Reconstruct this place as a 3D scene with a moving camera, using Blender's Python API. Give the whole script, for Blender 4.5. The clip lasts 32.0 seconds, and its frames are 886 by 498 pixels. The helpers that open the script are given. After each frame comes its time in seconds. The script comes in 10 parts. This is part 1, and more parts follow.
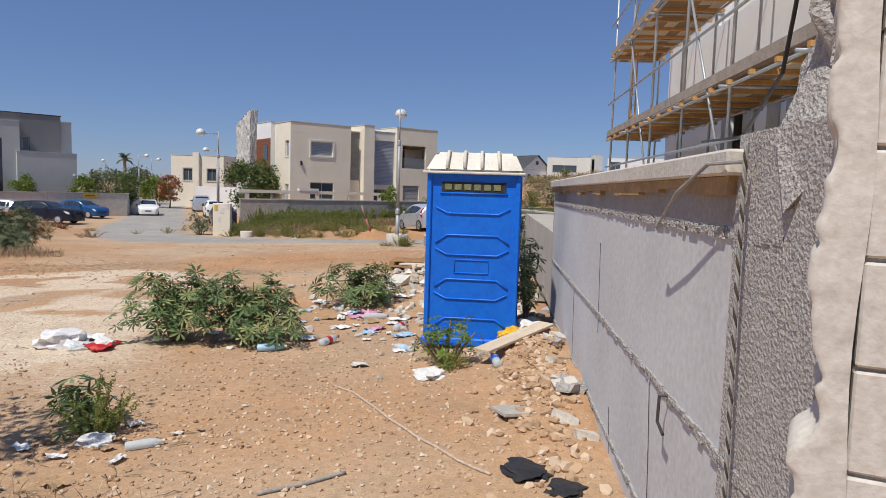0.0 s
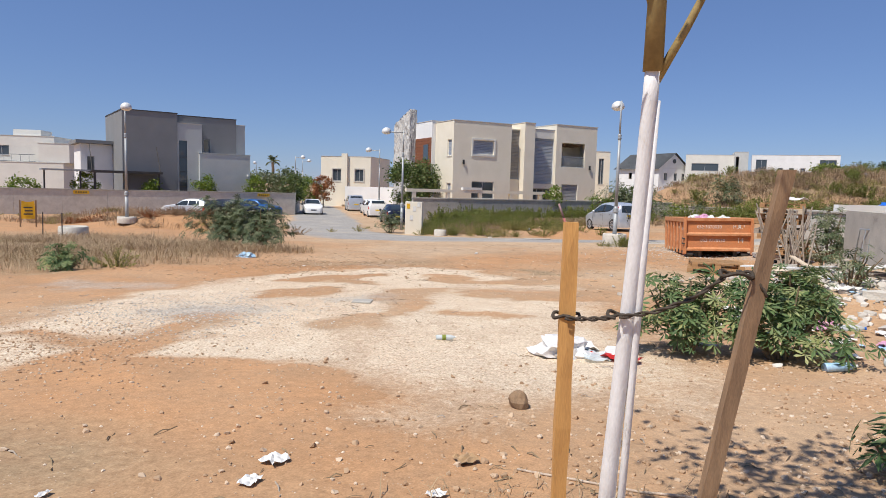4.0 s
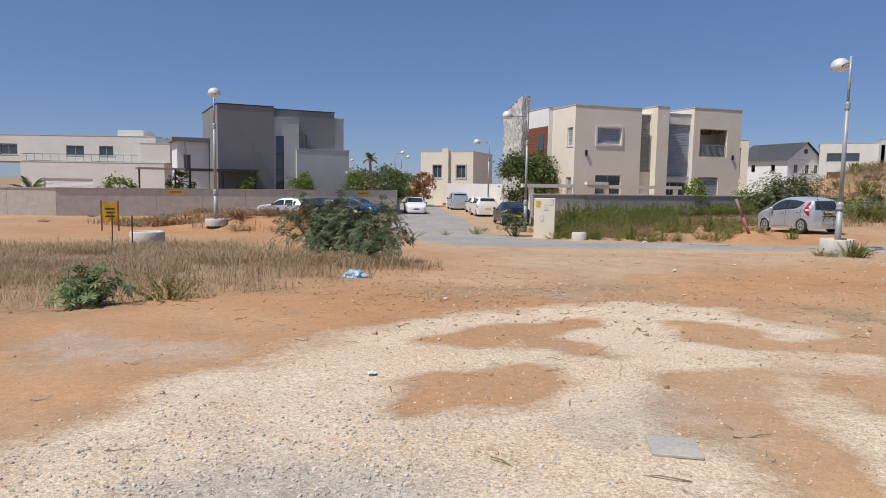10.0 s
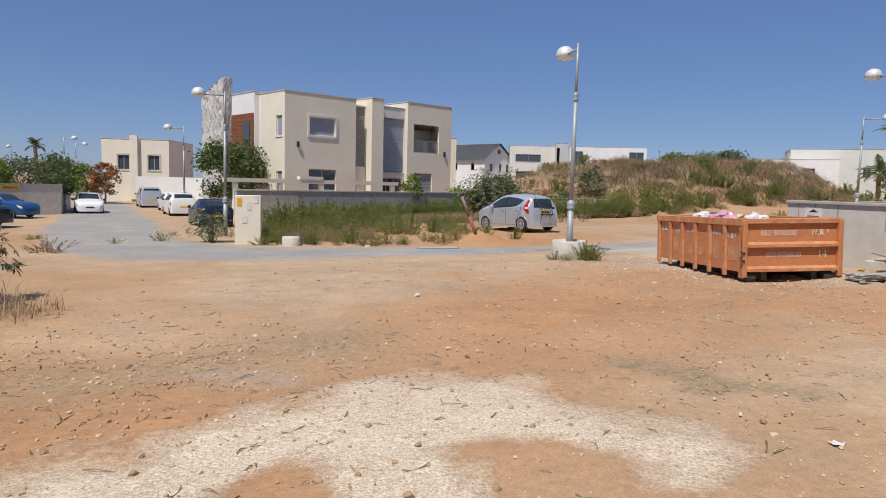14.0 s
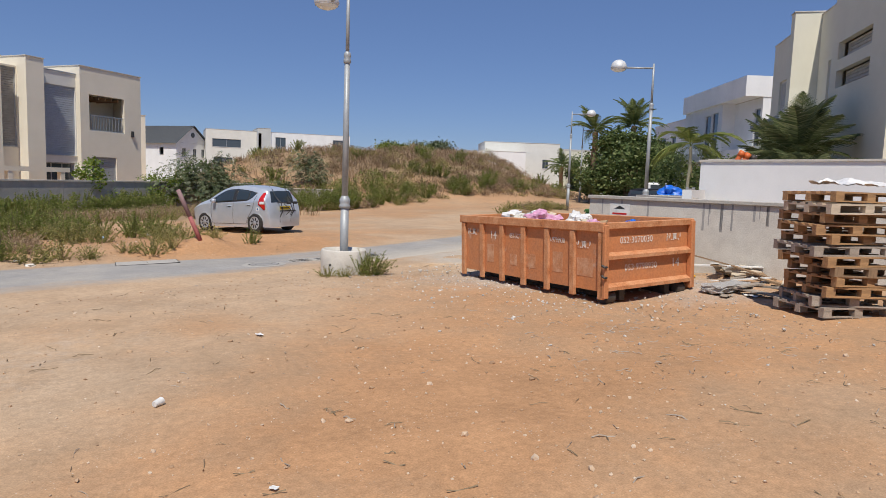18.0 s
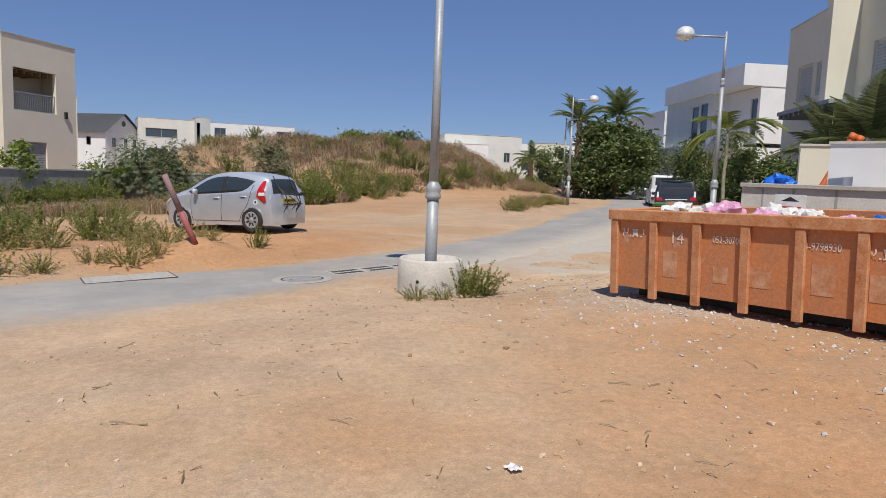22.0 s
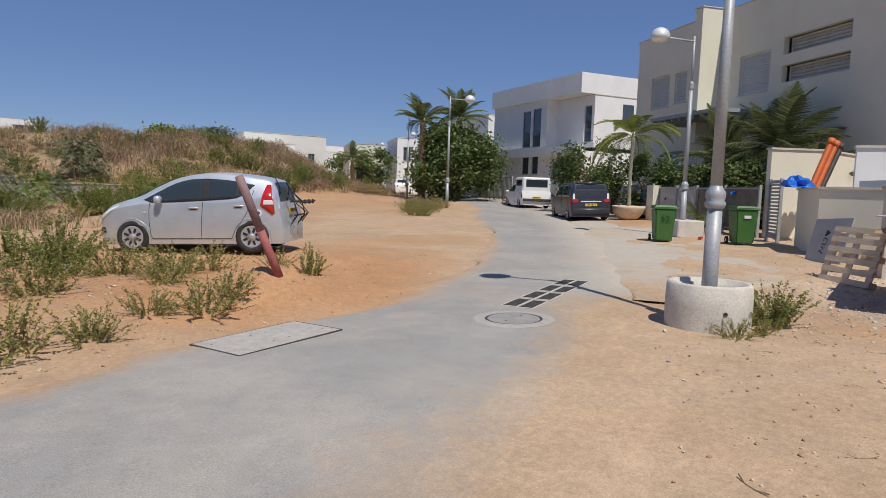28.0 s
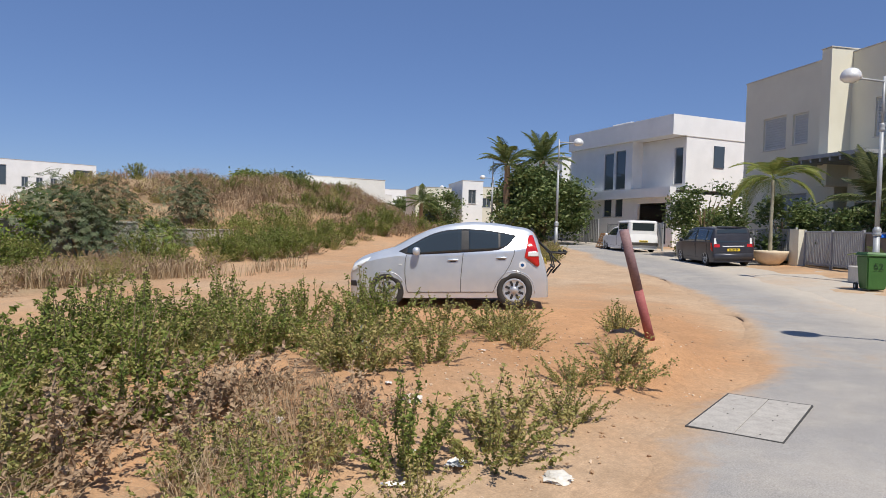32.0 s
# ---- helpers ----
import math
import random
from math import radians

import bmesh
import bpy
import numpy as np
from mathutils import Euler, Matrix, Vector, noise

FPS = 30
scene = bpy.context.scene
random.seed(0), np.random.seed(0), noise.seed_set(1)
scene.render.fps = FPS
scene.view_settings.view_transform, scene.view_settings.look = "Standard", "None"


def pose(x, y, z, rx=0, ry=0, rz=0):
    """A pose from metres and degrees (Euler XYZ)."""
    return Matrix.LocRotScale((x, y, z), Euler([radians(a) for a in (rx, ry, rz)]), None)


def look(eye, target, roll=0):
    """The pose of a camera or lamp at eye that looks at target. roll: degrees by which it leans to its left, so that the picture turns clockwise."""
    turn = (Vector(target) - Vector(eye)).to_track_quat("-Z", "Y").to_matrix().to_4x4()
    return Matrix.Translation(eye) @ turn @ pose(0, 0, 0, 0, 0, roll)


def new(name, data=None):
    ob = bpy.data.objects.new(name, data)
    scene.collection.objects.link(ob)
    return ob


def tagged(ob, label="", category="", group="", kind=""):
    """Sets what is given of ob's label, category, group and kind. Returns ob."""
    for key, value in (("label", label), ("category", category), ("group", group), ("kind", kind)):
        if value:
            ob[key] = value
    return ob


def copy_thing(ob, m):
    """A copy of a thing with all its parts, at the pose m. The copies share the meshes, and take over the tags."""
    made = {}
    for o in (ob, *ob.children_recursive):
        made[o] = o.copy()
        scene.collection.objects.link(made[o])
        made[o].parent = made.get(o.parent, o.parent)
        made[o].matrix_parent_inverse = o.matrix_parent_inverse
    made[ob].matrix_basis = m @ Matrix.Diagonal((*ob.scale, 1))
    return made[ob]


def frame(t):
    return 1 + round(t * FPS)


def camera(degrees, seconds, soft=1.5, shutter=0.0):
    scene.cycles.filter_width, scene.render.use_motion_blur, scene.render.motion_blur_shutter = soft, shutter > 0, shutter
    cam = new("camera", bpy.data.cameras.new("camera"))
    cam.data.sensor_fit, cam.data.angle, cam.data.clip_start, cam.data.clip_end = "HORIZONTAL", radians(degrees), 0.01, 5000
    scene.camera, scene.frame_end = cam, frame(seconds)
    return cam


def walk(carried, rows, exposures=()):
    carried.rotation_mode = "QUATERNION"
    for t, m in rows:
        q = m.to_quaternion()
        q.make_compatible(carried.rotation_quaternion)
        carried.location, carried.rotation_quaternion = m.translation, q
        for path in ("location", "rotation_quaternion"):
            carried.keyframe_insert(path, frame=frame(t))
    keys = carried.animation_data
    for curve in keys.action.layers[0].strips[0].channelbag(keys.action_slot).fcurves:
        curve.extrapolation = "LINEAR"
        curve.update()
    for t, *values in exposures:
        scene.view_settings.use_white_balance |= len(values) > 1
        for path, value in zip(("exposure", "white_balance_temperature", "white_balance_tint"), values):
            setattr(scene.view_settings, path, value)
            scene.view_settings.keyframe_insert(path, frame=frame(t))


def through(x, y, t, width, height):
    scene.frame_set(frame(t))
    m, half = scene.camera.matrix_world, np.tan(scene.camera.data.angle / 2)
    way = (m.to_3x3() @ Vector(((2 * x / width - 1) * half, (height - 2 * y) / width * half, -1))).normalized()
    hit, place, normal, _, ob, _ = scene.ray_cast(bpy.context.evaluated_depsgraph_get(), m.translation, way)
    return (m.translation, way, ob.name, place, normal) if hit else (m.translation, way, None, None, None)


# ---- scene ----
cam = camera(68.0, 32.0, soft=0.75)
PATH = [
    (0, (1.475, -0.077, 1.779), (1.325, 1.909, 1.600), 1.78),
    (0.5, (0.842, -0.035, 1.763), (0.644, 1.947, 1.584), 1.81),
    (1, (0.218, -0.007, 1.734), (-0.054, 1.967, 1.553), 1.78),
    (1.5, (-0.416, 0.036, 1.690), (-0.743, 2.001, 1.509), 1.64),
    (2, (-1.060, 0.091, 1.650), (-1.444, 2.045, 1.465), 1.73),
    (2.5, (-1.696, 0.162, 1.620), (-2.116, 2.108, 1.433), 1.60),
    (3, (-2.324, 0.251, 1.590), (-2.758, 2.195, 1.404), 1.68),
    (3.5, (-2.919, 0.341, 1.542), (-3.371, 2.280, 1.356), 1.69),
    (4, (-3.475, 0.463, 1.470), (-3.945, 2.398, 1.284), 1.60),
    (4.5, (-4.009, 0.634, 1.396), (-4.504, 2.563, 1.210), 1.53),
    (6.5, (-5.263, 2.094, 1.345), (-5.814, 4.008, 1.157), 1.22),
    (7, (-5.558, 2.565, 1.325), (-6.113, 4.477, 1.136), 1.10),
    (7.5, (-5.865, 3.068, 1.300), (-6.419, 4.980, 1.110), 1.13),
    (8, (-6.167, 3.612, 1.269), (-6.722, 5.524, 1.076), 1.10),
    (8.5, (-6.452, 4.178, 1.253), (-7.016, 6.087, 1.058), 1.06),
    (9, (-6.688, 4.768, 1.262), (-7.307, 6.659, 1.065), 0.97),
    (9.5, (-6.874, 5.369, 1.266), (-7.573, 7.232, 1.068), 0.92),
    (10, (-6.999, 5.953, 1.242), (-7.732, 7.803, 1.044), 0.88),
    (10.5, (-7.031, 6.549, 1.214), (-7.777, 8.394, 1.017), 0.87),
    (11, (-7.026, 7.171, 1.213), (-7.720, 9.036, 1.016), 0.96),
    (11.5, (-7.060, 7.776, 1.235), (-7.575, 9.699, 1.039), 1.15),
    (12, (-7.164, 8.341, 1.252), (-7.459, 10.310, 1.060), 1.37),
    (12.5, (-7.305, 8.922, 1.248), (-7.466, 10.907, 1.057), 1.49),
    (13, (-7.443, 9.548, 1.227), (-7.492, 11.538, 1.034), 1.60),
    (13.5, (-7.603, 10.186, 1.207), (-7.580, 12.177, 1.014), 1.59),
    (15.5, (-7.887, 12.871, 1.297), (-7.513, 14.825, 1.091), 0.87),
    (16, (-7.981, 13.541, 1.321), (-7.503, 15.472, 1.111), 0.74),
    (16.5, (-8.047, 14.223, 1.324), (-7.395, 16.102, 1.115), 1.10),
    (17, (-8.063, 14.917, 1.316), (-7.278, 16.744, 1.108), 1.36),
    (17.5, (-8.132, 15.597, 1.292), (-7.249, 17.379, 1.085), 1.63),
    (18, (-8.119, 16.227, 1.250), (-7.159, 17.969, 1.046), 1.89),
    (18.5, (-8.147, 16.903, 1.205), (-7.126, 18.611, 1.000), 1.92),
    (19, (-8.175, 17.581, 1.164), (-7.125, 19.270, 0.958), 1.98),
    (19.5, (-8.197, 18.256, 1.127), (-7.130, 19.935, 0.921), 2.03),
    (20, (-8.224, 18.950, 1.084), (-7.147, 20.623, 0.879), 2.12),
    (20.5, (-8.226, 19.616, 1.041), (-7.129, 21.276, 0.836), 2.10),
    (21, (-8.323, 20.276, 0.997), (-7.210, 21.925, 0.788), 2.09),
    (21.5, (-8.432, 20.928, 0.947), (-7.309, 22.569, 0.736), 2.19),
    (22, (-8.621, 21.624, 0.904), (-7.496, 23.264, 0.693), 2.18),
    (22.5, (-8.803, 22.291, 0.863), (-7.682, 23.934, 0.651), 2.19),
    (23, (-9.009, 22.982, 0.835), (-7.886, 24.624, 0.625), 2.29),
    (23.5, (-9.251, 23.657, 0.825), (-8.091, 25.274, 0.617), 2.36),
    (24, (-9.463, 24.265, 0.825), (-8.242, 25.835, 0.617), 2.35),
    (24.5, (-9.737, 24.789, 0.823), (-8.406, 26.268, 0.623), 2.44),
    (25, (-9.974, 25.241, 0.808), (-8.578, 26.659, 0.609), 2.47),
    (25.5, (-10.288, 25.731, 0.791), (-8.858, 27.116, 0.597), 2.44),
    (27.5, (-11.378, 27.686, 0.681), (-9.789, 28.886, 0.499), 2.09),
    (28, (-11.544, 28.301, 0.701), (-9.907, 29.436, 0.521), 1.95),
    (28.5, (-11.739, 28.903, 0.718), (-10.010, 29.894, 0.546), 2.01),
    (29, (-11.920, 29.437, 0.723), (-10.133, 30.324, 0.570), 2.03),
    (29.5, (-12.138, 29.971, 0.729), (-10.332, 30.822, 0.599), 2.15),
    (30, (-12.370, 30.501, 0.730), (-10.551, 31.324, 0.617), 2.15),
    (30.5, (-12.654, 30.966, 0.737), (-10.827, 31.779, 0.663), 2.04),
    (31, (-12.995, 31.453, 0.737), (-11.168, 32.264, 0.681), 1.93),
    (31.5, (-13.340, 31.980, 0.733), (-11.569, 32.906, 0.677), 1.83),
    (32, (-13.663, 32.565, 0.729), (-12.065, 33.767, 0.671), 1.72),
]
walk(cam, [(t, look(eye, target, roll)) for t, eye, target, roll in PATH],
     [(0, 0.0), (1, 0.18), (4, 0.22), (7, 0.1), (9, 0.0), (16, 0.0), (26, -0.04), (29, -0.1), (30, 0.1), (31, 0.22), (32, 0.18)])

# ---- daylight ----
SUN_DIR = Vector((-0.50, -0.77, 1.54)).normalized()      # towards the sun
elev = math.asin(SUN_DIR.z)
world = bpy.data.worlds.new("sky")
scene.world = world
world.use_nodes = True
wn = world.node_tree
sky = wn.nodes.new("ShaderNodeTexSky")
sky.sky_type = "NISHITA"
sky.sun_disc = False
sky.sun_elevation = elev
sky.sun_rotation = math.atan2(SUN_DIR.x, SUN_DIR.y)
sky.altitude = 1200
sky.air_density, sky.dust_density, sky.ozone_density = 1.0, 0.4, 3.0
wn.nodes["Background"].inputs["Strength"].default_value = 0.090
haze = wn.nodes.new("ShaderNodeMix")               # summer haze: a bluer, softer sky than clean air gives
haze.data_type, haze.blend_type = "RGBA", "MULTIPLY"
haze.inputs["Factor"].default_value = 1.0
haze.inputs["B"].default_value = (0.90, 0.95, 1.13, 1)
even = wn.nodes.new("ShaderNodeMix")               # haze evens the sky out towards one blue
even.data_type = "RGBA"
even.inputs["Factor"].default_value = 0.5
even.inputs["B"].default_value = (1.12, 1.98, 4.35, 1)
wn.links.new(sky.outputs[0], haze.inputs["A"])
wn.links.new(haze.outputs["Result"], even.inputs["A"])
wn.links.new(even.outputs["Result"], wn.nodes["Background"].inputs["Color"])
sun = new("sun", bpy.data.lights.new("sun", "SUN"))
sun.data.energy, sun.data.angle, sun.data.color = 4.2, radians(0.6), (1.0, 0.945, 0.855)
sun.matrix_world = look(SUN_DIR * 50, (0, 0, 0))
scene.view_settings.exposure = 0.0


# ---- materials ----
def mat(name, c1, c2=None, scale=3.0, rough=0.8, bump=0.0, metal=0.0, fine=40.0, c3=None, spec=0.4, stretch=None, emit=None):
    """A surface of two or three tones, mottled at two scales, with a fine relief."""
    m = bpy.data.materials.new(name)
    m.use_nodes = True
    nt = m.node_tree
    b = nt.nodes["Principled BSDF"]
    b.inputs["Roughness"].default_value = rough
    b.inputs["Metallic"].default_value = metal
    b.inputs["Specular IOR Level"].default_value = spec
    c2 = c2 or tuple(v * 0.82 for v in c1)
    tc = nt.nodes.new("ShaderNodeTexCoord")
    mp = nt.nodes.new("ShaderNodeMapping")
    nt.links.new(tc.outputs["Object"], mp.inputs["Vector"])
    if stretch:
        mp.inputs["Scale"].default_value = stretch
    n1 = nt.nodes.new("ShaderNodeTexNoise")
    n1.inputs["Scale"].default_value, n1.inputs["Detail"].default_value, n1.inputs["Roughness"].default_value = scale, 5, 0.62
    n2 = nt.nodes.new("ShaderNodeTexNoise")
    n2.inputs["Scale"].default_value, n2.inputs["Detail"].default_value = fine, 3
    nt.links.new(mp.outputs[0], n1.inputs["Vector"])
    nt.links.new(mp.outputs[0], n2.inputs["Vector"])
    r = nt.nodes.new("ShaderNodeValToRGB")
    r.color_ramp.elements[0].position, r.color_ramp.elements[1].position = 0.36, 0.66
    r.color_ramp.elements[0].color, r.color_ramp.elements[1].color = (*c2, 1), (*c1, 1)
    if c3:
        e = r.color_ramp.elements.new(0.28)
        e.color = (*c3, 1)
    nt.links.new(n1.outputs["Fac"], r.inputs["Fac"])
    mx = nt.nodes.new("ShaderNodeMix")
    mx.data_type, mx.blend_type = "RGBA", "OVERLAY"
    mx.inputs["Factor"].default_value = 0.30
    nt.links.new(r.outputs["Color"], mx.inputs["A"])
    nt.links.new(n2.outputs["Fac"], mx.inputs["B"])
    nt.links.new(mx.outputs["Result"], b.inputs["Base Color"])
    if bump:
        bp = nt.nodes.new("ShaderNodeBump")
        bp.inputs["Strength"].default_value, bp.inputs["Distance"].default_value = 0.6, bump
        nt.links.new(n2.outputs["Fac"], bp.inputs["Height"])
        nt.links.new(bp.outputs["Normal"], b.inputs["Normal"])
    return m


def leaf_mat(name, c1, c2, c3, rough=0.55, through=0.25):
    """Foliage whose tone differs from leaf to leaf, a little light passing through."""
    m = bpy.data.materials.new(name)
    m.use_nodes = True
    nt = m.node_tree
    b = nt.nodes["Principled BSDF"]
    b.inputs["Roughness"].default_value = rough
    b.inputs["Specular IOR Level"].default_value = 0.35
    g = nt.nodes.new("ShaderNodeNewGeometry")
    r = nt.nodes.new("ShaderNodeValToRGB")
    r.color_ramp.elements[0].color, r.color_ramp.elements[1].color = (*c1, 1), (*c3, 1)
    e = r.color_ramp.elements.new(0.55)
    e.color = (*c2, 1)
    nt.links.new(g.outputs["Random Per Island"], r.inputs["Fac"])
    nt.links.new(r.outputs["Color"], b.inputs["Base Color"])
    if through:
        tr = nt.nodes.new("ShaderNodeBsdfTranslucent")
        nt.links.new(r.outputs["Color"], tr.inputs["Color"])
        mix = nt.nodes.new("ShaderNodeMixShader")
        mix.inputs[0].default_value = through
        nt.links.new(b.outputs[0], mix.inputs[1])
        nt.links.new(tr.outputs[0], mix.inputs[2])
        nt.links.new(mix.outputs[0], nt.nodes["Material Output"].inputs["Surface"])
    return m


def glass_mat(name, tint, rough=0.04):
    m = bpy.data.materials.new(name)
    m.use_nodes = True
    b = m.node_tree.nodes["Principled BSDF"]
    b.inputs["Base Color"].default_value = (*tint, 1)
    b.inputs["Roughness"].default_value = rough
    b.inputs["Specular IOR Level"].default_value = 0.8
    return m


def clear_mat(name, tint, rough=0.08):
    """Thin clear plastic or glass that the light passes."""
    m = bpy.data.materials.new(name)
    m.use_nodes = True
    nt = m.node_tree
    b = nt.nodes["Principled BSDF"]
    b.inputs["Base Color"].default_value = (*tint, 1)
    b.inputs["Roughness"].default_value = rough
    t = nt.nodes.new("ShaderNodeBsdfTransparent")
    t.inputs[0].default_value = (*tint, 1)
    mix = nt.nodes.new("ShaderNodeMixShader")
    mix.inputs[0].default_value = 0.55
    nt.links.new(t.outputs[0], mix.inputs[1])
    nt.links.new(b.outputs[0], mix.inputs[2])
    nt.links.new(mix.outputs[0], nt.nodes["Material Output"].inputs["Surface"])
    return m


def earth_mat(paved=False):
    """Sandy ground: attribute 'soil' holds pale rubble (r), red earth (g), dry litter and one painted patch of shade
    (b), grey gravel (a).
    Paved: worn grey asphalt with the same sand blown over it (r)."""
    m = bpy.data.materials.new("worn_asphalt" if paved else "sandy_earth")
    m.use_nodes = True
    nt = m.node_tree
    L = nt.links
    b = nt.nodes["Principled BSDF"]
    b.inputs["Roughness"].default_value = 0.95
    b.inputs["Specular IOR Level"].default_value = 0.15
    tc = nt.nodes.new("ShaderNodeTexCoord")
    at = nt.nodes.new("ShaderNodeAttribute")
    at.attribute_name = "soil"
    sep = nt.nodes.new("ShaderNodeSeparateColor")
    L.new(at.outputs["Color"], sep.inputs[0])

    def noise_at(scale, detail, rough=0.6, dist=0.0):
        n = nt.nodes.new("ShaderNodeTexNoise")
        n.inputs["Scale"].default_value, n.inputs["Detail"].default_value = scale, detail
        n.inputs["Roughness"].default_value, n.inputs["Distortion"].default_value = rough, dist
        L.new(tc.outputs["Object"], n.inputs["Vector"])
        return n.outputs["Fac"]

    def blend(fac, a, c, kind="MIX"):
        x = nt.nodes.new("ShaderNodeMix")
        x.data_type, x.blend_type = "RGBA", kind
        if isinstance(fac, float):
            x.inputs["Factor"].default_value = fac
        else:
            L.new(fac, x.inputs["Factor"])
        for k, v in (("A", a), ("B", c)):
            if isinstance(v, tuple):
                x.inputs[k].default_value = (*v, 1)
            else:
                L.new(v, x.inputs[k])
        return x.outputs["Result"]

    def edge(mask, n, lo, hi, weight=0.9):
        """mask + noise, sharpened: a ragged border."""
        s = nt.nodes.new("ShaderNodeMath")
        s.operation = "MULTIPLY_ADD"
        s.inputs[1].default_value = weight
        L.new(n, s.inputs[0])
        L.new(mask, s.inputs[2])
        r = nt.nodes.new("ShaderNodeMapRange")
        r.inputs["From Min"].default_value, r.inputs["From Max"].default_value = lo, hi
        L.new(s.outputs[0], r.inputs["Value"])
        return r.outputs[0]

    big, mid, fine, grit = noise_at(0.35, 6), noise_at(1.7, 7, 0.68), noise_at(14, 5, 0.7), noise_at(70, 3, 0.6)
    sand = blend(edge(sep.outputs[1], mid, 0.55, 1.25), (0.452, 0.305, 0.188), (0.432, 0.243, 0.125))
    sand = blend(edge(sep.outputs[1], noise_at(0.9, 6, 0.6, 0.8), 0.15, 0.8), (0.475, 0.352, 0.240), sand)
    def crisp(n, lo, hi):
        r = nt.nodes.new("ShaderNodeMapRange")
        r.inputs["From Min"].default_value, r.inputs["From Max"].default_value = lo, hi
        L.new(n, r.inputs["Value"])
        return r.outputs[0]

    coarse = crisp(noise_at(42, 4, 0.75), 0.3, 0.7)
    pale = blend(coarse, (0.40, 0.285, 0.185), (0.93, 0.79, 0.615))
    ragged = nt.nodes.new("ShaderNodeMath")
    ragged.operation = "MULTIPLY_ADD"
    ragged.inputs[1].default_value = 0.55
    L.new(fine, ragged.inputs[0])
    L.new(noise_at(1.5, 12, 0.78, 0.9), ragged.inputs[2])
    rub = edge(sep.outputs[0], ragged.outputs[0], 1.02, 1.62, 1.0)
    c = sand if paved else blend(rub, sand, pale)
    if not paved:
        c = blend(edge(at.outputs["Alpha"], noise_at(4.0, 9, 0.8), 1.0, 1.75, 1.15), c, blend(coarse, (0.25, 0.235, 0.21), (0.60, 0.56, 0.50)))
    vor = nt.nodes.new("ShaderNodeTexVoronoi")
    vor.inputs["Scale"].default_value = 26
    L.new(tc.outputs["Object"], vor.inputs["Vector"])
    litter = blend(fine, (0.20, 0.13, 0.075), (0.46, 0.35, 0.22))
    c = c if paved else blend(edge(sep.outputs[2], mid, 0.7, 1.15), c, litter)
    pebble = nt.nodes.new("ShaderNodeMapRange")
    pebble.inputs["From Min"].default_value, pebble.inputs["From Max"].default_value = 0.10, 0.17
    pebble.inputs["To Min"].default_value, pebble.inputs["To Max"].default_value = 1.0, 0.0
    L.new(vor.outputs["Distance"], pebble.inputs["Value"])
    pm = nt.nodes.new("ShaderNodeMath")
    pm.operation = "MULTIPLY"
    gate = nt.nodes.new("ShaderNodeMapRange")
    gate.inputs["From Min"].default_value, gate.inputs["From Max"].default_value = 0.48, 0.62
    L.new(noise_at(3.3, 4), gate.inputs["Value"])
    L.new(pebble.outputs[0], pm.inputs[0])
    L.new(gate.outputs[0], pm.inputs[1])
    c = blend(pm.outputs[0], c, blend(grit, (0.36, 0.27, 0.19), (0.74, 0.64, 0.52)))
    c = blend(0.17, c, crisp(grit, 0.3, 0.7), "OVERLAY")
    c = blend(0.15, c, crisp(fine, 0.3, 0.7), "OVERLAY")
    c = blend(0.30, c, mid, "OVERLAY")
    c = blend(0.22, c, big, "OVERLAY")
    if paved:
        tar = blend(noise_at(0.8, 6, 0.65), (0.25, 0.238, 0.222), (0.385, 0.367, 0.345))
        tar = blend(sep.outputs[2], tar, (0.50, 0.445, 0.37))
        tar = blend(crisp(noise_at(0.45, 8, 0.7), 0.47, 0.85), tar, (0.47, 0.42, 0.35))
        tar = blend(0.5, tar, noise_at(90, 2), "OVERLAY")
        tar = blend(0.16, tar, noise_at(4.0, 8, 0.7), "OVERLAY")
        c = blend(edge(sep.outputs[0], noise_at(2.2, 9, 0.75, 0.6), 0.62, 1.12), tar, c)
    L.new(c, b.inputs["Base Color"])
    hsum = nt.nodes.new("ShaderNodeMath")
    hsum.operation = "MULTIPLY_ADD"
    hsum.inputs[1].default_value = 0.35
    L.new(grit, hsum.inputs[0])
    L.new(fine, hsum.inputs[2])
    hs2 = nt.nodes.new("ShaderNodeMath")
    hs2.operation = "MULTIPLY_ADD"
    hs2.inputs[1].default_value = 0.3
    L.new(pm.outputs[0], hs2.inputs[0])
    L.new(hsum.outputs[0], hs2.inputs[2])
    bp = nt.nodes.new("ShaderNodeBump")
    bp.inputs["Strength"].default_value, bp.inputs["Distance"].default_value = 0.85, 0.034
    hgt = nt.nodes.new("ShaderNodeMath")             # loose rubble is rougher than trodden sand
    hgt.operation = "MULTIPLY"
    amp = nt.nodes.new("ShaderNodeMapRange")
    amp.inputs["To Min"].default_value, amp.inputs["To Max"].default_value = 0.17, 0.85
    if paved:
        amp.inputs["Value"].default_value = 0.1
    else:
        L.new(rub, amp.inputs["Value"])
    L.new(hs2.outputs[0], hgt.inputs[0])
    L.new(amp.outputs[0], hgt.inputs[1])
    L.new(hgt.outputs[0], bp.inputs["Height"])
    L.new(bp.outputs["Normal"], b.inputs["Normal"])
    return m


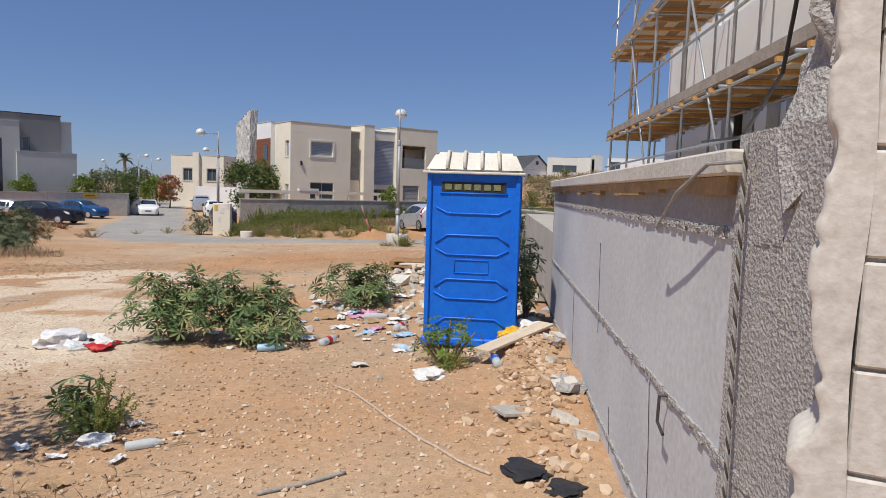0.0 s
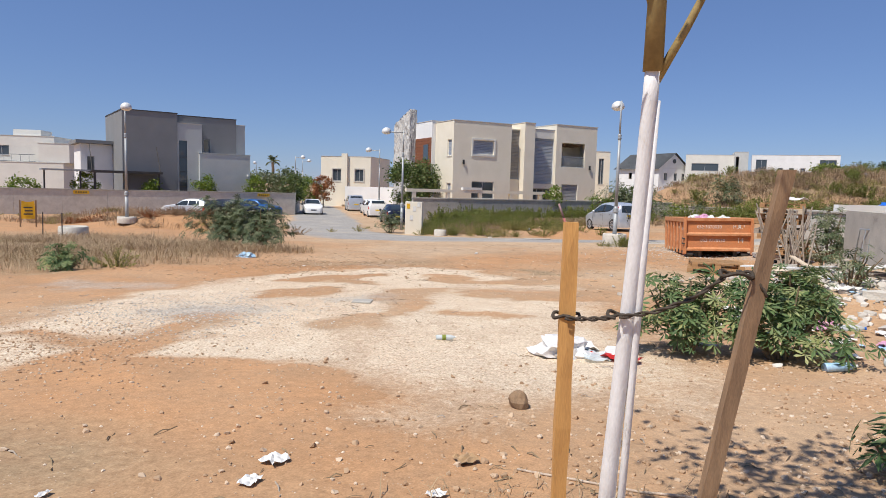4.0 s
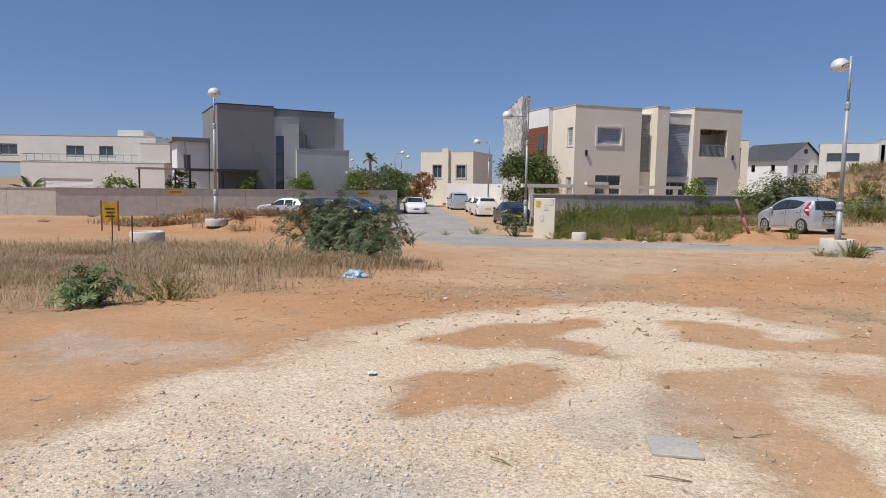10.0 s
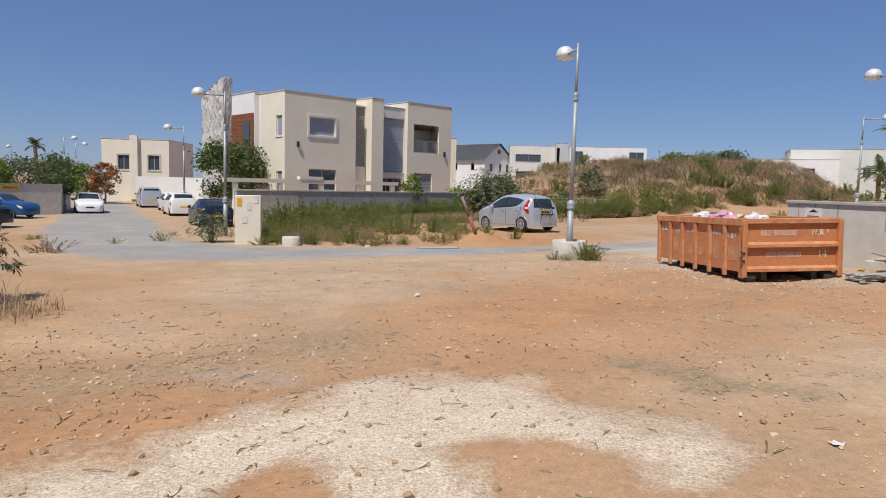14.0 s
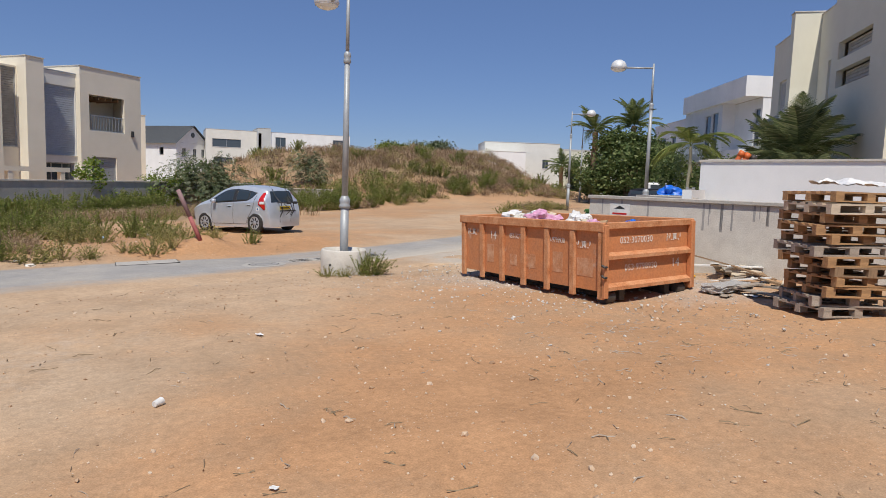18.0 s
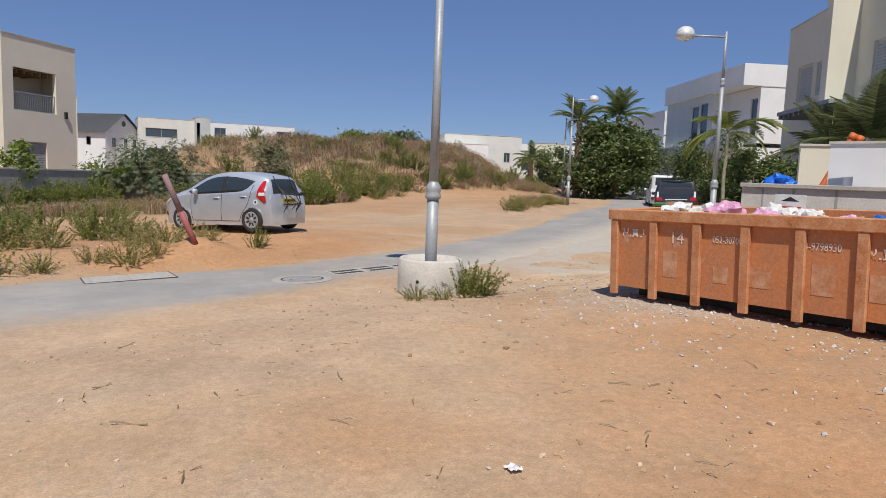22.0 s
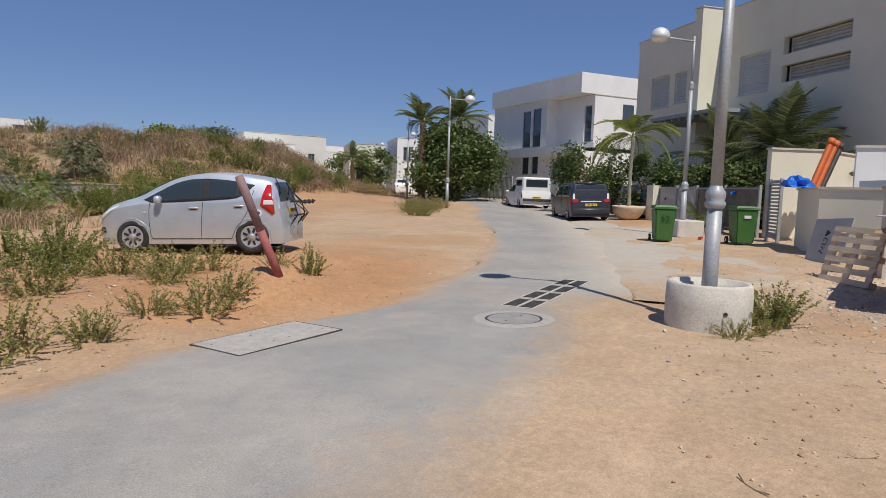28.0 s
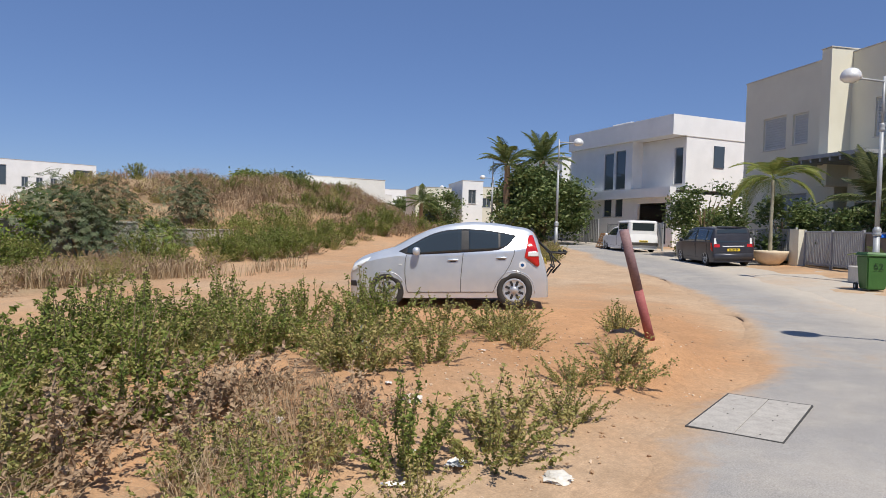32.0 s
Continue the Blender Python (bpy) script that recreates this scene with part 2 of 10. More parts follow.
EARTH, ASPHALT = earth_mat(), earth_mat(True)
BEIGE = mat("beige_render", (0.81, 0.75, 0.62), (0.76, 0.70, 0.57), 0.7, 0.9, 0.004, fine=60)
TAUPE = mat("greige_render", (0.74, 0.71, 0.58), (0.69, 0.66, 0.535), 0.6, 0.9, 0.004, fine=60)
WHITE = mat("white_render", (0.82, 0.82, 0.81), (0.75, 0.75, 0.74), 0.6, 0.85, 0.003, fine=60)
OFFWHITE = mat("offwhite_render", (0.72, 0.71, 0.66), (0.66, 0.65, 0.60), 0.6, 0.9, 0.003, fine=60)
DARKGREY = mat("dark_grey_render", (0.235, 0.24, 0.245), (0.21, 0.215, 0.22), 0.5, 0.85, 0.003, fine=60)
LIGHTGREY = mat("light_grey_render", (0.52, 0.54, 0.53), (0.47, 0.49, 0.48), 0.5, 0.85, 0.003, fine=60)
BLUEGREY = mat("blue_grey_shutter", (0.36, 0.39, 0.44), (0.32, 0.35, 0.40), 1.0, 0.5, 0.0)
CONCRETE = mat("concrete", (0.47, 0.44, 0.39), (0.38, 0.355, 0.315), 2.2, 0.92, 0.006, c3=(0.27, 0.25, 0.22))
PALECONC = mat("pale_concrete", (0.62, 0.585, 0.52), (0.52, 0.485, 0.43), 2.5, 0.92, 0.006)
PLASTER = mat("grey_plaster", (0.60, 0.605, 0.605), (0.53, 0.53, 0.53), 1.1, 0.9, 0.003, c3=(0.43, 0.43, 0.425), fine=25)
ROUGHCAST = mat("rough_mortar", (0.50, 0.475, 0.45), (0.37, 0.35, 0.33), 46, 0.95, 0.05, c3=(0.16, 0.15, 0.145), fine=70)
CREAMBLOCK = mat("cream_block", (0.60, 0.56, 0.50), (0.55, 0.51, 0.455), 3, 0.92, 0.004, fine=45)
GALV = mat("galvanised_steel", (0.50, 0.52, 0.53), (0.42, 0.44, 0.45), 8, 0.45, 0.0, metal=0.55)
LAMPGREY = mat("lamp_grey_paint", (0.40, 0.42, 0.43), (0.34, 0.36, 0.37), 3, 0.5, 0.001, metal=0.2)
SILVERLAMP = mat("lamp_head_aluminium", (0.70, 0.71, 0.71), (0.62, 0.63, 0.63), 5, 0.5, 0.0, metal=0.15)
RUST = mat("orange_rusty_steel", (0.58, 0.225, 0.085), (0.50, 0.21, 0.095), 2.2, 0.7, 0.004, c3=(0.58, 0.40, 0.29), fine=28)
RUSTRIB = mat("worn_orange_rib", (0.60, 0.31, 0.16), (0.48, 0.19, 0.075), 5, 0.75, 0.005, c3=(0.22, 0.11, 0.06))
DARKSTEEL = mat("dark_steel", (0.09, 0.08, 0.075), (0.06, 0.055, 0.05), 6, 0.6, 0.002, metal=0.4)
WHITEPAINT = mat("faded_white_paint", (0.78, 0.74, 0.68), (0.62, 0.52, 0.44), 9, 0.8)
BLUEPLASTIC = mat("blue_polyethylene", (0.004, 0.16, 0.72), (0.005, 0.14, 0.66), 1.5, 0.42, 0.002, fine=18, spec=0.4)
WHITEPLASTIC = mat("dusty_white_plastic", (0.72, 0.69, 0.62), (0.60, 0.56, 0.48), 4, 0.5, 0.002)
PINE = mat("sawn_pine", (0.60, 0.33, 0.11), (0.50, 0.26, 0.085), 3, 0.75, 0.002, stretch=(9, 9, 0.7))
OLDWOOD = mat("weathered_wood", (0.33, 0.215, 0.125), (0.23, 0.15, 0.09), 4, 0.85, 0.003, stretch=(8, 8, 1.0))
PALLET = mat("pallet_wood", (0.47, 0.275, 0.13), (0.32, 0.185, 0.09), 3, 0.85, 0.003, stretch=(1.2, 7, 7))
PALEPALLET = mat("pale_pallet_wood", (0.64, 0.54, 0.41), (0.54, 0.44, 0.32), 3, 0.85, 0.003, stretch=(1.2, 7, 7))
GREYWOOD = mat("bleached_sticks", (0.40, 0.34, 0.28), (0.30, 0.25, 0.20), 5, 0.9, 0.003)
LIME = mat("limewashed_bark", (0.80, 0.80, 0.80), (0.70, 0.69, 0.68), 5, 0.8, 0.004, c3=(0.35, 0.32, 0.28), stretch=(3, 3, 1.2))
BARK = mat("green_brown_bark", (0.34, 0.25, 0.10), (0.25, 0.18, 0.075), 8, 0.8, 0.004)
TWIG = mat("dry_twig", (0.27, 0.20, 0.12), (0.19, 0.14, 0.085), 9, 0.9)
ROPE = mat("dark_rope", (0.085, 0.065, 0.05), (0.05, 0.04, 0.03), 30, 0.9, 0.004)
ROPEPALE = mat("pale_rope", (0.60, 0.50, 0.40), (0.40, 0.30, 0.22), 60, 0.9, 0.004)
CABLEGREY = mat("grey_cable", (0.34, 0.33, 0.31), None, 10, 0.7)
BLACK = mat("black_plastic", (0.022, 0.022, 0.024), (0.035, 0.034, 0.033), 6, 0.5)
RUBBER = mat("tyre_rubber", (0.028, 0.027, 0.026), (0.05, 0.045, 0.04), 6, 0.85)
GREENBIN = mat("green_bin_plastic", (0.055, 0.155, 0.038), (0.045, 0.13, 0.03), 3, 0.5, 0.001)
BLUEBAG = mat("blue_plastic_bag", (0.01, 0.11, 0.55), (0.015, 0.16, 0.65), 9, 0.35, 0.01)
WHITEBAG = mat("white_plastic_bag", (0.80, 0.79, 0.77), (0.68, 0.66, 0.64), 9, 0.4, 0.01)
PINKBAG = mat("pink_plastic_bag", (0.62, 0.25, 0.42), (0.72, 0.42, 0.55), 9, 0.4, 0.01)
REDPLASTIC = mat("red_plastic", (0.55, 0.03, 0.025), None, 6, 0.4)
ORANGEPIPE = mat("orange_pipe_plastic", (0.62, 0.15, 0.035), (0.54, 0.12, 0.03), 3, 0.5)
REDPOST = mat("faded_red_paint", (0.40, 0.13, 0.12), (0.30, 0.085, 0.08), 6, 0.7, 0.002)
YELLOWSIGN = mat("yellow_sign", (0.75, 0.45, 0.02), (0.66, 0.36, 0.02), 4, 0.6)
PAPER = mat("white_paper", (0.74, 0.73, 0.70), None, 6, 0.8)
TERRACREAM = mat("cream_planter", (0.72, 0.62, 0.46), (0.64, 0.54, 0.39), 4, 0.75)
SILVERCAR = mat("silver_car_paint", (0.62, 0.66, 0.71), (0.60, 0.64, 0.69), 1, 0.32, 0.0, metal=0.5, fine=3)
WHITECAR = mat("white_car_paint", (0.80, 0.80, 0.79), (0.78, 0.78, 0.77), 1, 0.3, 0.0, fine=3)
BLUECAR = mat("blue_car_paint", (0.025, 0.115, 0.32), (0.022, 0.10, 0.29), 1, 0.28, 0.0, metal=0.3, fine=3)
NAVYCAR = mat("dark_blue_car_paint", (0.020, 0.026, 0.048), (0.022, 0.028, 0.05), 1, 0.22, 0.0, metal=0.2, fine=3)
CHARCAR = mat("charcoal_car_paint", (0.050, 0.052, 0.064), (0.054, 0.055, 0.066), 1, 0.3, 0.0, metal=0.3, fine=3)
CARGLASS = glass_mat("dark_car_glass", (0.030, 0.040, 0.046), 0.02)
WINGLASS = glass_mat("window_glass", (0.06, 0.075, 0.09))
HEADLAMP = glass_mat("headlamp", (0.75, 0.77, 0.76), 0.12)
TAILRED = glass_mat("tail_lamp_red", (0.50, 0.012, 0.01), 0.15)
ALLOY = mat("wheel_trim_silver", (0.58, 0.59, 0.60), None, 5, 0.35, metal=0.5)
PLATE = mat("yellow_number_plate", (0.78, 0.56, 0.03), None, 5, 0.5)
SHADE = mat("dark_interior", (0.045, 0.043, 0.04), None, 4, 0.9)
CEDAR = mat("red_brown_wood_cladding", (0.26, 0.095, 0.045), (0.19, 0.07, 0.035), 3, 0.7, 0.002, stretch=(0.6, 6, 6))
STONE = mat("rough_white_stone", (0.58, 0.56, 0.53), (0.40, 0.385, 0.37), 5, 0.95, 0.03, c3=(0.22, 0.21, 0.20), fine=12)
ROOFTILE = mat("grey_roof_tile", (0.17, 0.18, 0.19), (0.13, 0.14, 0.15), 6, 0.85, 0.01)
FENCEGREY = mat("grey_fence_paint", (0.36, 0.37, 0.38), (0.30, 0.31, 0.32), 4, 0.55)
SHADECLOTH = mat("brown_shade_cloth", (0.20, 0.175, 0.14), (0.15, 0.13, 0.105), 5, 0.9)
IRON = mat("cast_iron", (0.10, 0.095, 0.09), (0.07, 0.066, 0.06), 12, 0.7, 0.004, metal=0.2)
CARDBOARD = mat("cardboard", (0.44, 0.29, 0.16), (0.36, 0.23, 0.12), 5, 0.9)
CLEARPLASTIC = clear_mat("clear_bottle_plastic", (0.80, 0.86, 0.88))
CASTOR = leaf_mat("castor_leaf", (0.07, 0.13, 0.045), (0.15, 0.22, 0.085), (0.36, 0.38, 0.16))
WEED = leaf_mat("weed_leaf", (0.17, 0.185, 0.045), (0.30, 0.30, 0.085), (0.47, 0.40, 0.17), 0.6, 0.35)
WEEDDARK = leaf_mat("green_weed_leaf", (0.12, 0.17, 0.028), (0.22, 0.265, 0.055), (0.38, 0.36, 0.12), 0.6, 0.35)
WEEDBROWN = leaf_mat("brown_seeding_weed", (0.29, 0.28, 0.085), (0.40, 0.35, 0.125), (0.48, 0.39, 0.17), 0.7, 0.3)
DRYGRASS = leaf_mat("dry_grass", (0.29, 0.20, 0.115), (0.41, 0.30, 0.18), (0.54, 0.43, 0.28), 0.8, 0.15)
DRYBROWN = leaf_mat("dry_brown_scrub", (0.28, 0.185, 0.11), (0.37, 0.26, 0.165), (0.46, 0.34, 0.22), 0.85, 0.1)
DEADBRUSH = leaf_mat("grey_brown_dead_brush", (0.20, 0.125, 0.085), (0.28, 0.185, 0.13), (0.37, 0.265, 0.19), 0.9, 0.1)
REDSCRUB = leaf_mat("rust_red_scrub", (0.24, 0.08, 0.03), (0.34, 0.13, 0.05), (0.38, 0.20, 0.10), 0.85, 0.1)
TREELEAF = leaf_mat("tree_leaf", (0.065, 0.105, 0.03), (0.12, 0.165, 0.05), (0.22, 0.25, 0.09), 0.5, 0.3)
BUSHLEAF = leaf_mat("bush_leaf", (0.075, 0.11, 0.05), (0.14, 0.175, 0.085), (0.27, 0.28, 0.17))
LIMELEAF = leaf_mat("yellow_green_leaf", (0.09, 0.15, 0.02), (0.17, 0.24, 0.035), (0.28, 0.33, 0.06))
PALMLEAF = leaf_mat("palm_leaf", (0.10, 0.14, 0.04), (0.17, 0.21, 0.07), (0.29, 0.31, 0.12), 0.5, 0.3)
DARKPALM = leaf_mat("dark_palm_leaf", (0.06, 0.085, 0.03), (0.12, 0.145, 0.055), (0.25, 0.25, 0.12), 0.5, 0.25)
YOUNGPALM = leaf_mat("young_palm_leaf", (0.16, 0.21, 0.05), (0.25, 0.29, 0.075), (0.38, 0.38, 0.13), 0.5, 0.35)
PALMTRUNK = mat("grey_green_palm_trunk", (0.36, 0.34, 0.25), (0.27, 0.25, 0.18), 6, 0.85, 0.004)


# ---- building blocks ----
def ground_base(x, y):
    """The even slope of the ground, without its small unevenness."""
    def soft(v, lo, hi, s=6.0):
        f = lambda a: s * np.log1p(np.exp(np.clip(a / s, -50, 50)))
        return lo + f(v - lo) - f(v - hi)
    x, y = np.asarray(x, float), np.asarray(y, float)
    return 0.0311 * soft(x, -14, 38) - 0.0269 * soft(y, -40, 38)


def gz(x, y):
    return float(ground_z(np.array([float(x)]), np.array([float(y)]))[0])


def mesh_of(name, bm):
    me = bpy.data.meshes.new(name)
    bm.to_mesh(me)
    bm.free()
    return me


def slope_tilt(turn):
    """Tilt about its own axes that lays a turned thing on the sloping ground."""
    c, s = math.cos(radians(turn)), math.sin(radians(turn))
    gx, gy = 0.0311 * c - 0.0269 * s, -0.0311 * s - 0.0269 * c
    return (math.degrees(math.atan(gy)), -math.degrees(math.atan(gx)))


def part(name, bm, material, parent=None, label="", smooth=False):
    ob = new(name, mesh_of(name, bm))
    if material:
        ob.data.materials.append(material)
    if smooth:
        for p in ob.data.polygons:
            p.use_smooth = True
    if parent:
        ob.parent = parent
    if label:
        ob["label"] = label
    return ob


def thing(name, label, category, x, y, z=None, turn=0.0, group="", kind="", tilt=(0, 0)):
    ob = new(name)
    ob.empty_display_size = 0.2
    ob.matrix_basis = pose(x, y, gz(x, y) if z is None else z, tilt[0], tilt[1], turn)
    return tagged(ob, label, category, group, kind)


def flat(name, verts, faces, material, parent=None, label="", smooth=False):
    me = bpy.data.meshes.new(name)
    me.from_pydata([tuple(v) for v in verts] if not isinstance(verts, np.ndarray) else verts.tolist(), [], faces if isinstance(faces, list) else faces.tolist())
    if material:
        me.materials.append(material)
    if smooth:
        for p in me.polygons:
            p.use_smooth = True
    ob = new(name, me)
    if parent:
        ob.parent = parent
    if label:
        ob["label"] = label
    return ob


def box(bm, x0, x1, y0, y1, z0, z1, bevel=0.0, m=None):
    r = bmesh.ops.create_cube(bm, size=1.0)
    vs = r["verts"]
    for v in vs:
        v.co = Vector((x0 + (v.co.x + 0.5) * (x1 - x0), y0 + (v.co.y + 0.5) * (y1 - y0), z0 + (v.co.z + 0.5) * (z1 - z0)))
    if m is not None:
        bmesh.ops.transform(bm, matrix=m, verts=vs)
    if bevel:
        es = list({e for v in vs for e in v.link_edges})
        bmesh.ops.bevel(bm, geom=es, offset=bevel, segments=1, affect="EDGES")
    return vs


def tube(bm, pts, radii, n=10, cap=True):
    """A round bar through points, with a radius at each."""
    pts = [Vector(p) for p in pts]
    if not isinstance(radii, (list, tuple)):
        radii = [radii] * len(pts)
    rings = []
    for i, (p, r) in enumerate(zip(pts, radii)):
        d = (pts[min(i + 1, len(pts) - 1)] - pts[max(i - 1, 0)]).normalized()
        a = d.orthogonal().normalized() if i == 0 else (a - d * a.dot(d)).normalized()
        b = d.cross(a)
        rings.append([bm.verts.new(p + (a * math.cos(2 * math.pi * k / n) + b * math.sin(2 * math.pi * k / n)) * r) for k in range(n)])
    for s, t in zip(rings, rings[1:]):
        for k in range(n):
            bm.faces.new((s[k], s[(k + 1) % n], t[(k + 1) % n], t[k]))
    if cap:
        bm.faces.new(rings[0][::-1])
        bm.faces.new(rings[-1])
    return rings


def lathe(bm, profile, n=24, cx=0.0, cy=0.0):
    """A turned body from (radius, height) pairs."""
    rings = []
    for r, z in profile:
        if r < 1e-5:
            rings.append([bm.verts.new((cx, cy, z))])
        else:
            rings.append([bm.verts.new((cx + r * math.cos(2 * math.pi * k / n), cy + r * math.sin(2 * math.pi * k / n), z)) for k in range(n)])
    for s, t in zip(rings, rings[1:]):
        for k in range(n):
            q = []
            for v in (s[k % len(s)], s[(k + 1) % len(s)], t[(k + 1) % len(t)], t[k % len(t)]):
                if v not in q:
                    q.append(v)
            if len(q) > 2:
                bm.faces.new(q)
    return rings


def wall_grid(bm, u0, u1, z0, z1, y, thick, holes=()):
    """An upright wall slab from u0 to u1 with rectangular openings cut through it, its front at y, its back at y + thick."""
    us = sorted({u0, u1, *[v for h in holes for v in h[:2]]})
    zs = sorted({z0, z1, *[v for h in holes for v in h[2:]]})
    us, zs = [u for u in us if u0 <= u <= u1], [z for z in zs if z0 <= z <= z1]
    solid = lambda i, k: 0 <= i < len(us) - 1 and 0 <= k < len(zs) - 1 and not any(
        h[0] < (us[i] + us[i + 1]) / 2 < h[1] and h[2] < (zs[k] + zs[k + 1]) / 2 < h[3] for h in holes)
    cache = {}

    def v(i, k, back):
        key = (i, k, back)
        if key not in cache:
            cache[key] = bm.verts.new((us[i], y + (thick if back else 0), zs[k]))
        return cache[key]
    for i in range(len(us) - 1):
        for k in range(len(zs) - 1):
            if not solid(i, k):
                continue
            bm.faces.new((v(i, k, 0), v(i + 1, k, 0), v(i + 1, k + 1, 0), v(i, k + 1, 0)))
            bm.faces.new((v(i, k, 1), v(i, k + 1, 1), v(i + 1, k + 1, 1), v(i + 1, k, 1)))
            if not solid(i - 1, k):
                bm.faces.new((v(i, k, 0), v(i, k + 1, 0), v(i, k + 1, 1), v(i, k, 1)))
            if not solid(i + 1, k):
                bm.faces.new((v(i + 1, k, 0), v(i + 1, k, 1), v(i + 1, k + 1, 1), v(i + 1, k + 1, 0)))
            if not solid(i, k - 1):
                bm.faces.new((v(i, k, 0), v(i, k, 1), v(i + 1, k, 1), v(i + 1, k, 0)))
            if not solid(i, k + 1):
                bm.faces.new((v(i, k + 1, 0), v(i + 1, k + 1, 0), v(i + 1, k + 1, 1), v(i, k + 1, 1)))


def leaf_cloud(centres, size, rng, droop=0.3, aspect=1.7, spread=1.0, up=0.5):
    """Vertices and faces of small folded leaves, one at each centre."""
    c = np.asarray(centres, float)
    n = len(c)
    s = size * rng.uniform(0.65, 1.35, n)[:, None]
    a = rng.normal(size=(n, 3)) * (1, 1, spread * 0.6)
    a /= np.linalg.norm(a, axis=1)[:, None] + 1e-9
    nn = rng.normal(size=(n, 3)) * 0.6 + (0, 0, up)
    b = np.cross(nn, a)
    b /= np.linalg.norm(b, axis=1)[:, None] + 1e-9
    k = np.cross(a, b)
    tip = c + a * s * aspect / 2 - k * s * droop * 0.3
    root = c - a * s * aspect / 2
    l, r = c + b * s / 2 + k * s * 0.12, c - b * s / 2 + k * s * 0.12
    verts = np.stack([root, l, tip, r], 1).reshape(-1, 3)
    i = np.arange(n)[:, None] * 4
    return verts, np.concatenate([i + [0, 1, 2], i + [0, 2, 3]], 0)


def blade_cloud(base, height, lean, width, rng):
    """Grass blades: thin bent strips of two quads from each base point."""
    b = np.asarray(base, float)
    n = len(b)
    hgt = height * rng.uniform(0.5, 1.25, n)[:, None]
    az = rng.uniform(0, 2 * np.pi, n)
    d = np.stack([np.cos(az), np.sin(az), np.zeros(n)], 1)
    side = np.stack([-np.sin(az), np.cos(az), np.zeros(n)], 1) * width * rng.uniform(0.6, 1.4, n)[:, None]
    ln = lean * rng.uniform(0.2, 1.3, n)[:, None]
    mid = b + (0, 0, 1) * hgt * 0.6 + d * hgt * ln * 0.35
    top = b + (0, 0, 1) * hgt * (1 - 0.25 * ln) + d * hgt * ln
    verts = np.stack([b - side, b + side, mid + side * 0.8, mid - side * 0.8, top], 1).reshape(-1, 3)
    i = np.arange(n)[:, None] * 5
    f = [list(map(int, q)) for q in np.concatenate([i + [0, 1, 2], i + [0, 2, 3], i + [3, 2, 4]], 0)]
    return verts, f


def letters(text, size, material, parent, m, name="lettering", squash=1.0):
    """Flat painted lettering with the built-in font, as a mesh."""
    cu = bpy.data.curves.new(name, "FONT")
    cu.body, cu.size, cu.align_x, cu.align_y, cu.extrude = text, size, "CENTER", "CENTER", 0.0015
    cu.resolution_u = 2
    tmp = bpy.data.objects.new(name, cu)
    me = bpy.data.meshes.new_from_object(tmp)
    bpy.data.objects.remove(tmp)
    bpy.data.curves.remove(cu)
    me.materials.append(material)
    ob = new(name, me)
    ob.parent = parent
    ob.matrix_basis = m @ Matrix.Diagonal((squash, 1, 1, 1))
    return ob


# ---- ground and roads ----
ROAD_IN = [(60, 82), (31.9, 58.6), (24.9, 51.4), (13.2, 43.9), (7.8, 40.0), (4.7, 38.0), (-0.46, 35.5), (-4.6, 34.3), (-7.4, 34.5), (-11.0, 34.4), (-14.6, 35.2), (-17.2, 38.4), (-20.5, 46), (-25.5, 57), (-30.8, 67.5), (-38, 82), (-48, 105)]
ROAD_OUT = [(64, 76), (37, 54.5), (28.6, 48), (17.2, 41.0), (11, 37.7), (6.6, 35.4), (1.1, 32.6), (-3.3, 30.9), (-7, 29.6), (-11.5, 28.3), (-16, 28), (-19.5, 31.2), (-24.2, 40), (-28.4, 49), (-36, 66), (-44, 82), (-54, 105)]


def paired(a, b, n):
    """Both edges of a road, drawn so that opposite points belong together."""
    k = np.linspace(0, 1, len(a))
    t = np.linspace(0, 1, n)
    out = []
    for e in (a, b):
        e = np.array(e, float)
        out.append(np.stack([np.interp(t, k, e[:, 0]), np.interp(t, k, e[:, 1])], 1))
    ker = np.hanning(25)
    ker /= ker.sum()
    res = []
    for e in out:
        pad = np.r_[np.repeat(e[:1], 12, 0), e, np.repeat(e[-1:], 12, 0)]
        res.append(np.stack([np.convolve(pad[:, 0], ker, "valid"), np.convolve(pad[:, 1], ker, "valid")], 1))
    return res


RIN, ROUT = paired(ROAD_IN, ROAD_OUT, 420)
RMID = (RIN + ROUT) / 2
RHALF = np.hypot(*(RIN - ROUT).T) / 2


def road_far(x, y):
    """How far outside the road's edges a place is, in metres (negative on the road)."""
    x, y = np.asarray(x, float), np.asarray(y, float)
    if x.size < 50:
        m, hw = RMID[::3], RHALF[::3]
        return (np.hypot(x[..., None] - m[:, 0], y[..., None] - m[:, 1]) - hw).min(-1)
    out = np.full(x.shape, 1e9)
    for (mx, my), hw in zip(RMID[::3], RHALF[::3]):
        out = np.minimum(out, np.hypot(x - mx, y - my) - hw)
    return out


def vnoise(x, y, s, seed=0):
    """Smooth value noise on the plane, about -1 to 1."""
    xi, yi = np.floor(x / s).astype(int), np.floor(y / s).astype(int)
    fx, fy = x / s - xi, y / s - yi
    fx, fy = fx * fx * (3 - 2 * fx), fy * fy * (3 - 2 * fy)

    def hsh(a, b):
        v = np.sin(a * 127.1 + b * 311.7 + seed * 74.7) * 43758.5453
        return 2 * (v - np.floor(v)) - 1
    return (hsh(xi, yi) * (1 - fx) + hsh(xi + 1, yi) * fx) * (1 - fy) + (hsh(xi, yi + 1) * (1 - fx) + hsh(xi + 1, yi + 1) * fx) * fy


